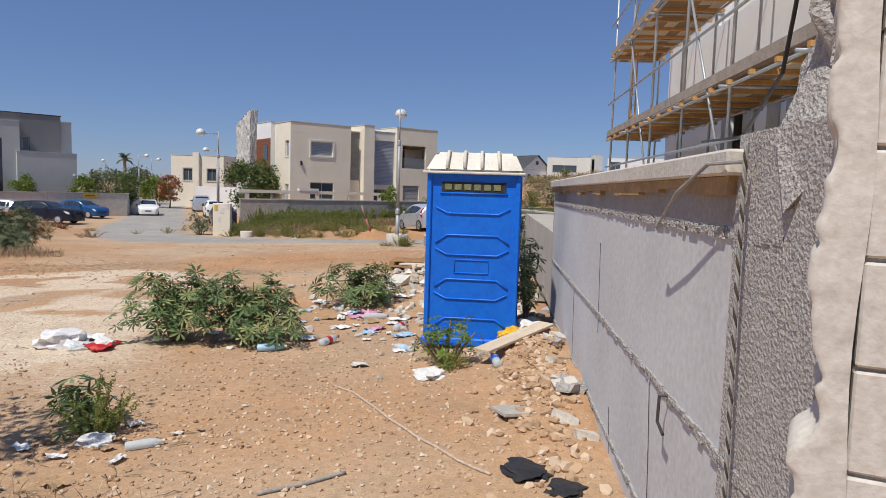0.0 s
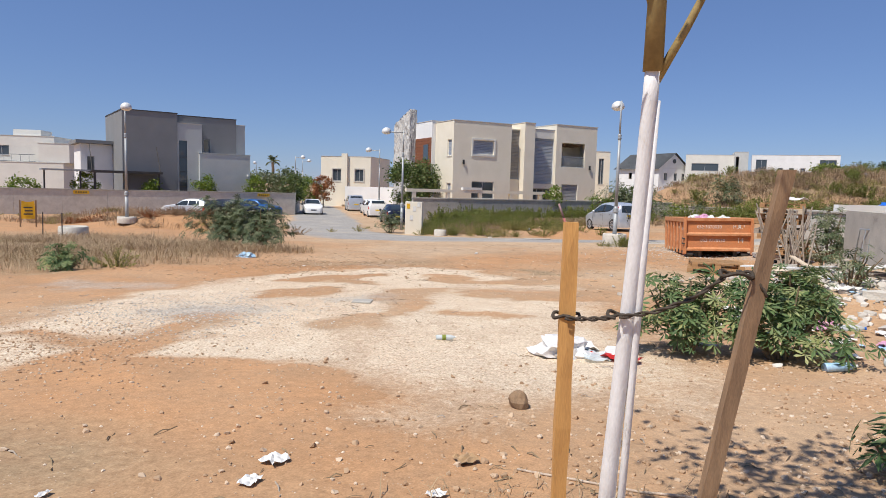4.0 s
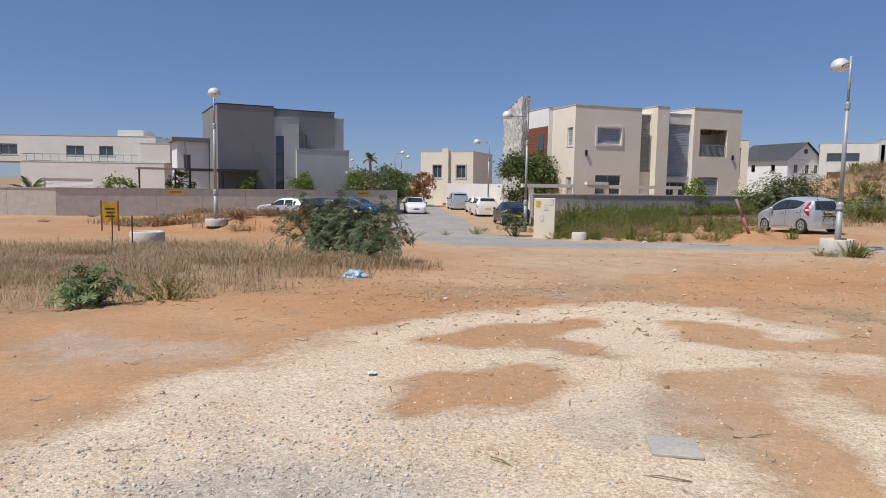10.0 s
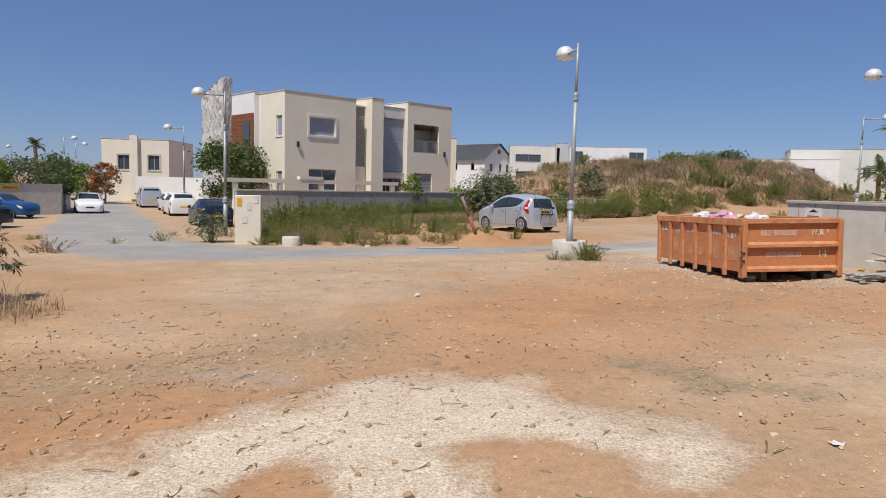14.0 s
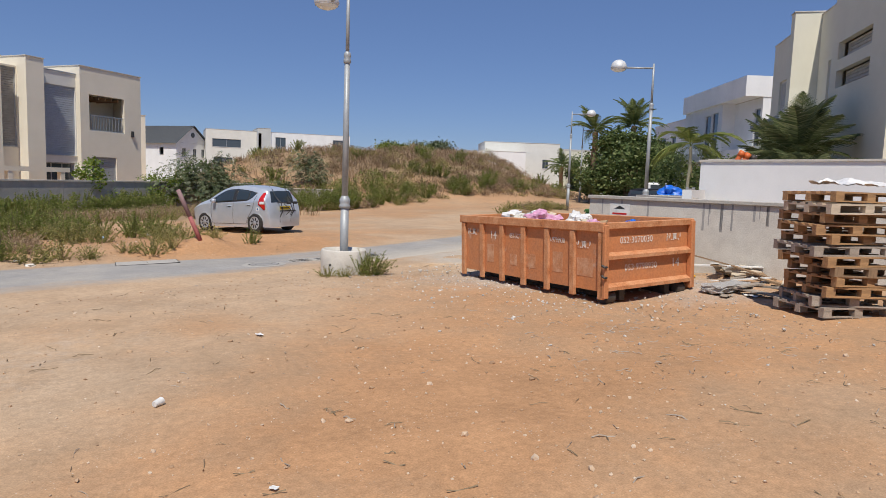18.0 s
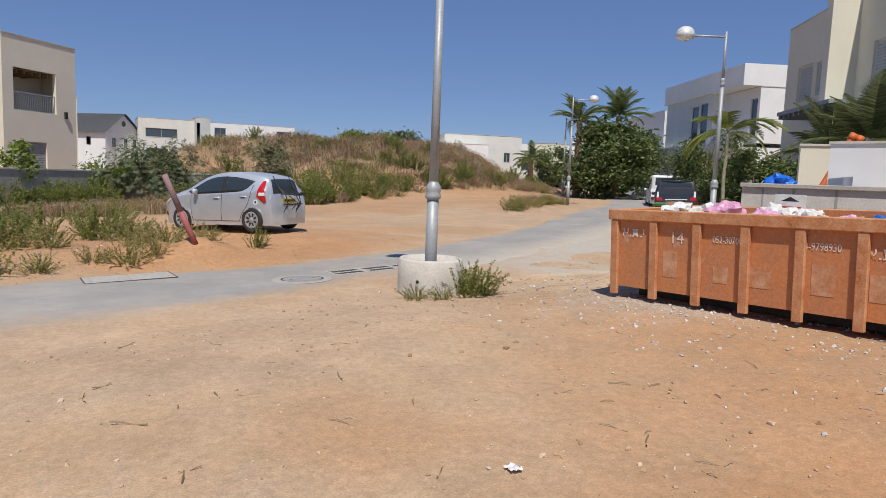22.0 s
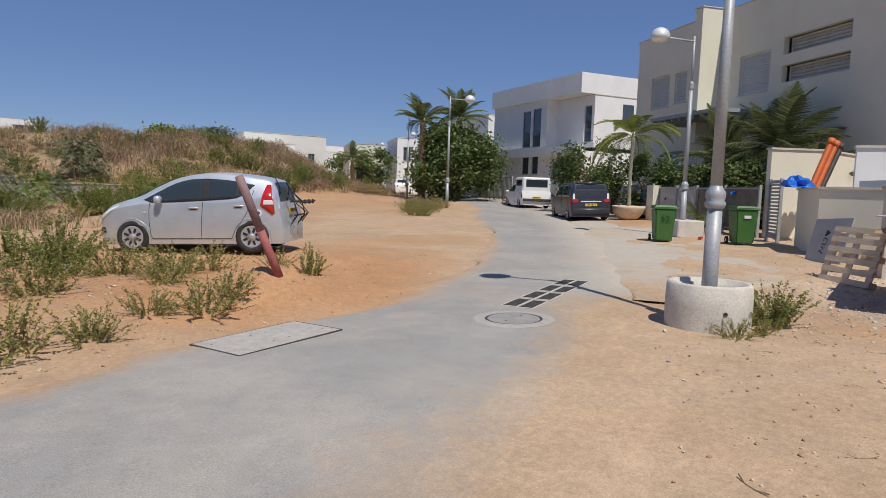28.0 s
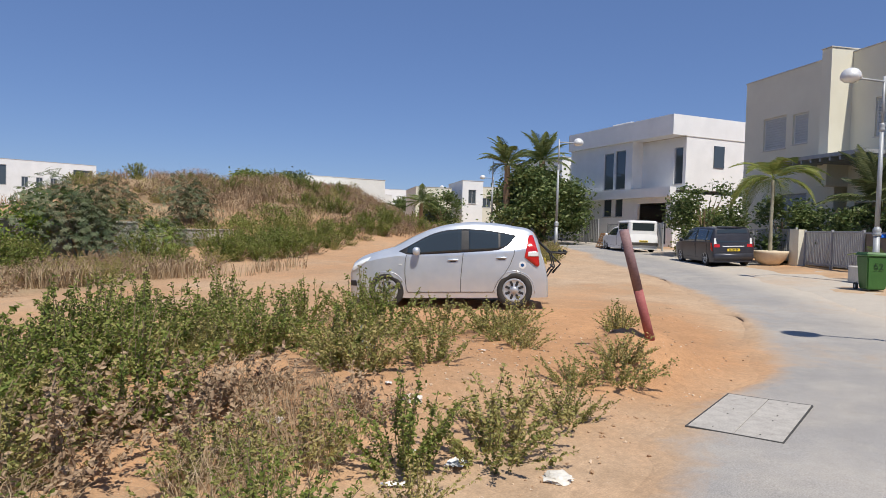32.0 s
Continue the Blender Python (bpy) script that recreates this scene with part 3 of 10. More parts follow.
def hump(x, y, cx, cy, rx, ry, top, turn=0.0):
    c, s = math.cos(radians(turn)), math.sin(radians(turn))
    a, b = ((x - cx) * c + (y - cy) * s) / rx, (-(x - cx) * s + (y - cy) * c) / ry
    return top * np.exp(-(a * a + b * b) ** 1.6)


def ground_z(x, y):
    z = ground_base(x, y)
    off = np.clip(road_far(x, y) / 1.2, 0, 1)
    near = np.clip(1.4 - np.hypot(x + 4, y - 22) / 45, 0.15, 1)
    rough = 0.045 * vnoise(x, y, 2.3, 1) + 0.022 * vnoise(x, y, 0.8, 2) + 0.011 * vnoise(x, y, 0.33, 3)
    z = z + rough * off * near
    # the overgrown mound beyond the sandy lot, the earth heaps on the left, the bank of rubble by the wall
    z = z + np.maximum(hump(x, y, 19, 76.5, 15.5, 11, 4.15, 12), 0) * (1 + 0.10 * vnoise(x, y, 3.1, 5) + 0.05 * vnoise(x, y, 1.1, 6))
    z = z + hump(x, y, 33, 84, 12, 10, 1.6) + hump(x, y, 2, 76, 8, 6, 1.6)
    z = z + hump(x, y, -27, 33.5, 4.2, 1.6, 0.75, 20) + hump(x, y, -33, 36.5, 3.2, 1.5, 0.7, 10) + hump(x, y, -23.5, 26.5, 4.5, 2, 0.25)
    z = z + hump(x, y, 2.1, 7.4, 0.55, 2.6, 0.20) * (1 + 0.5 * vnoise(x, y, 0.3, 8)) + hump(x, y, 0.4, 13.5, 2.0, 2.4, 0.35) * (1 + 0.4 * vnoise(x, y, 0.5, 9))
    z = z + hump(x, y, -7.2, 37.2, 2.6, 1.6, 0.10, -20) * off + hump(x, y, 2.2, 25.0, 1.6, 1.2, 0.12)
    z = z + hump(x, y, -5.1, 35.6, 0.95, 0.65, 0.30, 20) * (1 + 0.4 * vnoise(x, y, 0.25, 27))
    z = z + hump(x, y, -8.6, 9.5, 3.2, 6, 0.07) + hump(x, y, 15.5, 48.3, 4.0, 1.4, 0.25, 30) + hump(x, y, -4.8, 40.0, 6.5, 4.6, 0.25) * np.clip(road_far(x, y) / 2.0, 0, 1)
    return z - 0.03 * (1 - off)


def run(x, y, pts, core, soft):
    """1 within core metres of a line through pts, fading to 0 over soft metres more."""
    d = np.full(np.shape(x), 1e9)
    for (ax, ay), (bx, by) in zip(pts, pts[1:]):
        ux, uy = bx - ax, by - ay
        t = np.clip(((x - ax) * ux + (y - ay) * uy) / (ux * ux + uy * uy), 0, 1)
        d = np.minimum(d, np.hypot(x - ax - t * ux, y - ay - t * uy))
    return np.clip(1 - (d - core * 0.8) / (soft * 2.2), 0, 1)


def soil(x, y):
    """Pale rubble, red earth, dry litter with one painted patch of shade, grey gravel: four masks between 0 and 1."""
    n = vnoise(x, y, 2.6, 11) * 0.5 + vnoise(x, y, 1.1, 12) * 0.3
    wx = x + 0.32 * vnoise(x, y, 1.3, 14) + 0.24 * vnoise(x, y, 0.55, 15) + 0.12 * vnoise(x, y, 0.28, 24)
    wy = y + 0.34 * vnoise(x, y, 1.2, 16) + 0.26 * vnoise(x, y, 0.5, 18) + 0.12 * vnoise(x, y, 0.28, 25)
    # the fan of pale rubble: a broad sheet, a tongue running up it and a thin curved rim
    pale = 0.92 * run(wx, wy, [(-9.2, 6.6), (-9.6, 8.6), (-9.7, 10.6), (-9.6, 12.0)], 1.25, 0.5)
    pale = np.maximum(pale, run(wx, wy, [(-7.4, 6.9), (-7.9, 9.0), (-7.7, 11.5), (-7.55, 13.5), (-7.5, 15.3)], 0.95, 0.5))
    pale = np.maximum(pale, 0.85 * run(wx, wy, [(-4.6, 7.2), (-5.0, 9.2), (-5.2, 10.8)], 1.35, 0.8))
    pale = np.maximum(pale, 0.72 * run(wx, wy, [(-6.6, 13.6), (-5.9, 13.9), (-4.7, 13.6)], 0.45, 0.5))
    pale = np.maximum(pale, 0.95 * run(wx, wy, [(-10.3, 12.3), (-9.7, 13.9), (-9.1, 14.9), (-8.3, 15.9), (-7.7, 16.5), (-7.0, 16.4), (-6.4, 15.8), (-5.9, 15.2)], 0.26, 0.32))
    pale = np.maximum(pale, 0.8 * run(wx, wy, [(-7.6, 16.2), (-7.0, 15.9), (-6.3, 15.4)], 0.3, 0.4))
    bare = 0
    for pts, w in (([(-9.4, 13.0), (-8.9, 13.5), (-8.5, 14.4)], 0.32), ([(-8.55, 12.9), (-8.1, 12.7)], 0.26), ([(-8.7, 11.2), (-8.2, 11.4)], 0.2), ([(-8.6, 10.6), (-8.3, 11.1)], 0.2),
                   ([(-6.85, 11.5), (-6.7, 10.2), (-6.5, 9.3), (-6.6, 8.0)], 0.16), ([(-8.8, 8.1), (-8.3, 8.1), (-8.0, 7.8)], 0.17), ([(-8.3, 7.2), (-8.2, 6.4), (-8.4, 5.2)], 0.25),
                   ([(-5.4, 12.3), (-4.6, 12.0), (-3.6, 12.4)], 0.4), ([(-6.6, 14.5), (-5.6, 14.6), (-4.8, 14.9)], 0.3), ([(-6.75, 12.6), (-6.6, 11.0)], 0.22), ([(-5.5, 9.9), (-4.8, 9.6)], 0.14),
                   ([(-9.8, 6.4), (-8.9, 6.2)], 0.14), ([(-7.4, 5.6), (-6.2, 5.6)], 0.35), ([(-7.0, 15.0), (-6.5, 14.9)], 0.2)):
        bare = np.maximum(bare, run(wx, wy, pts, w * 0.9, 0.17))
    pale = pale * np.clip(1 - 1.05 * bare, 0, 1)
    gravel = np.maximum(0.9 * run(wx, wy, [(-9.4, 8.5), (-8.6, 8.8)], 0.28, 0.5), 0.75 * run(wx, wy, [(-13.4, 11.0), (-12.2, 11.1)], 0.35, 0.6))
    gravel = np.maximum(gravel, 0.7 * run(wx, wy, [(-9.8, 17.0), (-8.9, 17.0)], 0.15, 0.35))
    gravel = np.maximum(gravel, 0.8 * run(wx, wy, [(-7.5, 10.4), (-7.1, 11.3)], 0.15, 0.35))
    gravel = np.maximum(gravel, 0.85 * run(wx, wy, [(-0.6, 27.4), (0.6, 27.6), (1.6, 24.4)], 0.5, 1.2))
    gravel = np.maximum(gravel, 0.45 * run(wx, wy, [(-11.5, 22.5), (-9.5, 23.5), (-8.5, 25.0)], 0.5, 1.5))
    pale = np.maximum(pale, np.clip(0.75 - np.hypot((x - 0.4) / 2.6, (y - 13) / 4) + 0.3 * n, 0, 0.6))
    pale = np.maximum(pale, 0.62 * np.clip(1.1 - np.hypot((x - 1.0) / 3.5, (y - 28) / 3.5) + 0.4 * n, 0, 1))
    pale = np.maximum(pale, 0.40 * np.clip(1.1 - np.hypot((x + 3.6) / 3, (y - 8) / 3.0) + 0.5 * n, 0, 1))
    red = 0.42 + 0.45 * n + 0.35 * np.maximum(run(wx, wy, [(-12.5, 14), (-10.5, 17), (-7.5, 19)], 1.2, 1.6), run(wx, wy, [(-9.5, 6.0), (-7, 5.2), (-5.5, 4.6)], 0.6, 1.0))
    red = red - 0.45 * np.maximum(run(wx, wy, [(-9.5, 20.6), (-10.2, 23), (-8.6, 26.5), (-4.5, 28.6)], 0.9, 1.8), run(wx, wy, [(-4.5, 17.8), (-2.0, 16.5), (0, 15)], 0.6, 1.4))
    red = red + 0.35 * np.clip(1.2 - np.hypot((x + 3) / 6, (y - 22) / 6), 0, 1) + 0.45 * np.clip(1.3 - np.hypot((x + 4.5) / 4.5, (y - 37.5) / 3.5), 0, 1)
    red = red + 0.5 * np.clip(1.4 - np.hypot((x + 28) / 12, (y - 33) / 8), 0, 1) + 0.45 * np.clip(1.2 - np.hypot((x - 17) / 18, (y - 74) / 12), 0, 1)
    red = red - 0.35 * np.clip(1.2 - np.hypot((x - 6) / 11, (y - 46) / 6), 0, 1) - 0.15 * np.clip(1.2 - np.hypot(x / 4, (y - 4) / 4), 0, 1)
    red = red - 0.6 * np.clip(1.4 - np.hypot((x - 7) / 9, (y - 31) / 5), 0, 1)
    red = red - 0.45 * np.clip(1 - road_far(x, y) / 2.5, 0, 1) + 0.7 * run(x, y, [(-5.6, 35.6), (-4.2, 35.6), (-2.6, 36.4)], 0.7, 0.6)
    dry = np.clip(1.25 - np.hypot((x + 21) / 7.5, (y - 17.5) / 7.5) + 0.4 * n, 0, 1)
    dry = np.maximum(dry, 0.8 * np.clip(1.3 - np.hypot((x + 4) / 10, (y - 54.5 - 0.35 * x) / 2.6) + 0.4 * n, 0, 1))
    dry = np.maximum(dry, 0.85 * np.clip(1.3 - np.hypot((x - 17) / 20, (y - 73) / 9) + 0.7 * n, 0, 1))
    dry = np.maximum(dry, 0.55 * np.clip(1.1 - np.hypot((x + 2) / 2.6, (y - 3.0) / 1.4) + 0.6 * n, 0, 1))
    # shade lying on the ground here, painted in with the litter colour
    dry = np.maximum(dry, 0.6 * np.clip(1.2 - np.hypot((x + 7) / 2.8, (y - 3.6) / 1.1) + 0.5 * n, 0, 1))
    dry = np.maximum(dry, 0.6 * np.clip((np.hypot(x + 5, y - 30) - 60) / 30 + 0.5 * n, 0, 1))
    dry = np.maximum(dry, 0.75 * run(wx, wy, [(-5.5, 17.7), (-4.9, 17.05), (-4.5, 16.45)], 0.05, 0.16))
    dry = np.maximum(dry, 0.5 * run(wx, wy, [(-11.5, 16.8), (-9.6, 17.6), (-8.8, 18.6)], 0.3, 0.9))
    return np.clip(np.stack([pale, red, dry, gravel], -1), 0, 1)


def paint(me, rgb):
    a = me.color_attributes.new("soil", "FLOAT_COLOR", "POINT")
    a.data.foreach_set("color", (rgb if rgb.shape[1] == 4 else np.c_[rgb, np.zeros(len(rgb))]).astype(np.float32).ravel())


def grid_mesh(name, xs, ys, zf, material, skirt=None):
    X, Y = np.meshgrid(xs, ys)
    x, y = X.ravel(), Y.ravel()
    v = np.stack([x, y, zf(x, y)], 1)
    nx, ny = len(xs), len(ys)
    i = (np.arange(ny - 1)[:, None] * nx + np.arange(nx - 1)[None]).ravel()
    f = np.stack([i, i + 1, i + nx + 1, i + nx], 1)
    ob = flat(name, v, f, material, smooth=True)
    return ob, x, y


def spaced(lo, hi, step, outer, grow=1.22):
    core = list(np.arange(lo, hi + 1e-6, step))
    d, v = step, hi
    while v < outer:
        d *= grow
        v += d
        core.append(v)
    d, v = step, lo
    while v > -outer:
        d *= grow
        v -= d
        core.insert(0, v)
    return np.array(core)


ground, gx, gy = grid_mesh("ground", spaced(-19, 11, 0.14, 900), spaced(-2.5, 42, 0.14, 900), ground_z, EARTH)
paint(ground.data, soil(gx, gy))
tagged(ground, "sandy earth with pale rubble and stones", "ground", kind="structure")


def strip(name, a, b, cols, lift, material, dusty, pale=None):
    """A sheet between two edge lines, laid on the ground."""
    n = len(a)
    t = np.linspace(0, 1, cols)
    P = a[:, None] * (1 - t)[None, :, None] + b[:, None] * t[None, :, None]
    wob = 0.35 * vnoise(P[..., 0], P[..., 1], 1.3, 21) + 0.18 * vnoise(P[..., 0], P[..., 1], 0.5, 22)
    side = (b - a) / (np.hypot(*(b - a).T)[:, None] + 1e-9)
    edge = (np.abs(t - 0.5) * 2) ** 6
    P = P + side[:, None] * (wob * edge)[..., None]
    x, y = P[..., 0].ravel(), P[..., 1].ravel()
    z = ground_base(x, y) + lift - 0.05 * np.tile((np.abs(t - 0.5) * 2) ** 12, n)
    i = (np.arange(n - 1)[:, None] * cols + np.arange(cols - 1)[None]).ravel()
    f = np.stack([i, i + cols, i + cols + 1, i + 1], 1)
    ob = flat(name, np.stack([x, y, z], 1), f, material, smooth=True)
    d = dusty(x, y, np.tile(t, n))
    paint(ob.data, np.stack([d, soil(x, y)[:, 1], pale(x, y, np.tile(t, n)) if pale else 0 * d], 1))
    return ob


def road_dust(x, y, t):
    e = np.clip((np.abs(t - 0.5) * 2 - 0.55) / 0.45, 0, 1)
    south = np.clip((t - 0.55) / 0.45, 0, 1) * np.clip(1.3 - np.hypot((x + 6) / 14, (y - 29) / 8), 0, 1)
    paved = np.clip((x + 3.2) / 2.0, 0, 1) * (t > 0.5)          # the lane runs on into the paved apron here
    return np.clip((0.95 * e ** 2 + 0.9 * south) * (1 - 0.85 * paved) + 0.25 * vnoise(x, y, 3.0, 31), 0, 1)


road = strip("road", RIN, ROUT, 21, 0.014, ASPHALT, road_dust, lambda x, y, t: 0.85 * np.clip((x + 3.5) / 3, 0, 1) * np.clip((t - 0.55) / 0.35, 0, 1))
tagged(road, "worn grey asphalt lane with sand blown over it", "road", kind="structure")
apron_out = np.array([(-1.9, 30.6), (1.0, 29.7), (3.2, 29.6), (6.0, 30.2), (8.4, 31.0), (10.4, 32.4), (13.5, 34.4), (17.5, 37.3), (24, 42.0), (29, 45.8)])
apron_in = np.array([(-2.0, 31.6), (1.0, 33.0), (3.6, 34.0), (6.2, 35.4), (8.6, 36.6), (11, 37.9), (14, 39.4), (18, 41.6), (25, 46), (29.5, 48.8)])
k = np.linspace(0, 9, 80)
apron = strip("pavement", np.stack([np.interp(k, range(10), apron_in[:, j]) for j in (0, 1)], 1), np.stack([np.interp(k, range(10), apron_out[:, j]) for j in (0, 1)], 1), 12, 0.010, ASPHALT,
              lambda x, y, t: np.clip(0.24 + 0.22 * vnoise(x, y, 1.8, 33) + 0.8 * np.clip(t - 0.75, 0, 1) + 0.8 * np.clip(1 - (x + 2) / 2.2, 0, 1), 0, 1), lambda x, y, t: 0.85 + 0 * x)
tagged(apron, "sand-dusted asphalt apron in front of the house fences", "pavement", kind="structure")

# ---- houses ----
def block(parent, u0, u1, y0, y1, z0, z1, material, holes=(), left=(), right=(), name="wall", coping=0.05, cop_mat=None, parapet=0.35):
    """A flat-roofed block: front at y0 with openings, sides, back, a roof slab below the parapet and a coping round it."""
    t = 0.25
    bm = bmesh.new()
    wall_grid(bm, u0, u1, z0, z1, y0, t, holes)
    part("front_" + name, bm, material, parent)
    for tag, side_holes, u in (("left_", left, u0), ("right_", right, u1)):
        bm = bmesh.new()
        wall_grid(bm, y0 + t, y1 - t, z0, z1, 0, t, side_holes)
        m = Matrix(((0, 1, 0, u0 if tag == "left_" else u1 - t), (1, 0, 0, 0), (0, 0, 1, 0), (0, 0, 0, 1)))
        bmesh.ops.transform(bm, matrix=m, verts=bm.verts)
        bmesh.ops.recalc_face_normals(bm, faces=bm.faces)
        part(tag + name, bm, material, parent)
    bm = bmesh.new()
    box(bm, u0, u1, y1 - t, y1, z0, z1)
    part("back_" + name, bm, material, parent)
    bm = bmesh.new()
    box(bm, u0 + t, u1 - t, y0 + t, y1 - t, z1 - parapet - 0.2, z1 - parapet)
    part("roof", bm, OFFWHITE, parent)
    if coping:
        bm = bmesh.new()
        o = 0.04
        box(bm, u0 - o, u1 + o, y0 - o, y0 + t + o, z1 + 0.002, z1 + coping)
        box(bm, u0 - o, u1 + o, y1 - t - o, y1 + o, z1 + 0.002, z1 + coping)
        box(bm, u0 - o, u0 + t + o, y0 + t + o, y1 - t - o, z1 + 0.002, z1 + coping)
        box(bm, u1 - t - o, u1 + o, y0 + t + o, y1 - t - o, z1 + 0.002, z1 + coping)
        part("coping", bm, cop_mat or PALECONC, parent)


def window(parent, u0, u1, z0, z1, y, style="glass", frame_mat=None, shutter=None, bars=1, surround=None, side=None):
    """A window set into an opening: frame, panes or shutter slats, sill. side: 'left' turns it into the left wall at u = y."""
    root = new("window")
    root.parent = parent
    root.empty_display_size = 0.1
    if side == "left":
        root.matrix_basis = Matrix(((0, 1, 0, 0), (1, 0, 0, 0), (0, 0, 1, 0), (0, 0, 0, 1)))
    elif side == "right":
        root.matrix_basis = Matrix(((0, -1, 0, 0), (1, 0, 0, 0), (0, 0, 1, 0), (0, 0, 0, 1)))
        y = -y
    f = 0.07
    bm = bmesh.new()
    d0, d1 = y + 0.10, y + 0.17
    box(bm, u0, u1, d0, d1, z0, z0 + f)
    box(bm, u0, u1, d0, d1, z1 - f, z1)
    box(bm, u0, u0 + f, d0, d1, z0 + f, z1 - f)
    box(bm, u1 - f, u1, d0, d1, z0 + f, z1 - f)
    if style == "glass":
        for i in range(1, bars + 1):
            c = u0 + (u1 - u0) * i / (bars + 1)
            box(bm, c - f / 2, c + f / 2, d0, d1, z0 + f, z1 - f)
    part("window_frame", bm, frame_mat or FENCEGREY, root)
    if style == "glass":
        for i in range(bars + 1):
            a, b = u0 + (u1 - u0) * i / (bars + 1), u0 + (u1 - u0) * (i + 1) / (bars + 1)
            bm = bmesh.new()
            box(bm, a + f / 2, b - f / 2, d0 + 0.025, d0 + 0.04, z0 + f, z1 - f)
            part("pane", bm, WINGLASS, root)
    else:
        n = max(3, int((z1 - z0 - 2 * f) / 0.13))
        bm = bmesh.new()
        rows = []
        for i in range(n):
            a, e = z0 + f + (z1 - z0 - 2 * f) * i / n, (z1 - z0 - 2 * f) / n
            for q, dd in ((a, 0.050), (a + 0.012, 0.012), (a + e * 0.82, 0.018), (a + e * 0.999, 0.046)):
                rows.append([bm.verts.new((u, d0 + dd, q)) for u in (u0 + f, u1 - f)])
        for r0, r1 in zip(rows, rows[1:]):
            bm.faces.new((r0[0], r0[1], r1[1], r1[0]))
        part("shutter", bm, shutter or BLUEGREY, root, "closed grey slatted shutter")
        bm = bmesh.new()
        box(bm, u0 + f, u1 - f, d0 + 0.05, d0 + 0.06, z0 + f, z1 - f)
        part("backing", bm, SHADE, root)
    bm = bmesh.new()
    box(bm, u0 - 0.06, u1 + 0.06, y - 0.05, y + 0.22, z0 - 0.05, z0 - 0.003)
    part("window_sill", bm, PALECONC, root)
    if surround:
        bm = bmesh.new()
        w = 0.14
        wall_grid(bm, u0 - w, u1 + w, z0 - w, z1 + w, y - 0.06, 0.057, [(u0, u1, z0, z1)])
        part("surround", bm, surround, root)
    return root


def railing(parent, u0, u1, z0, z1, y, material=None, step=0.12, name="railing"):
    root = new(name)
    root.parent = parent
    bm = bmesh.new()
    box(bm, u0, u1, y - 0.02, y + 0.02, z1 - 0.05, z1)
    box(bm, u0, u1, y - 0.02, y + 0.02, z0, z0 + 0.04)
    part("rail", bm, material or GALV, root)
    u = u0 + step / 2
    while u < u1:
        bm = bmesh.new()
        box(bm, u - 0.012, u + 0.012, y - 0.01, y + 0.01, z0 + 0.04, z1 - 0.05)
        part("baluster", bm, material or GALV, root)
        u += step
    return root


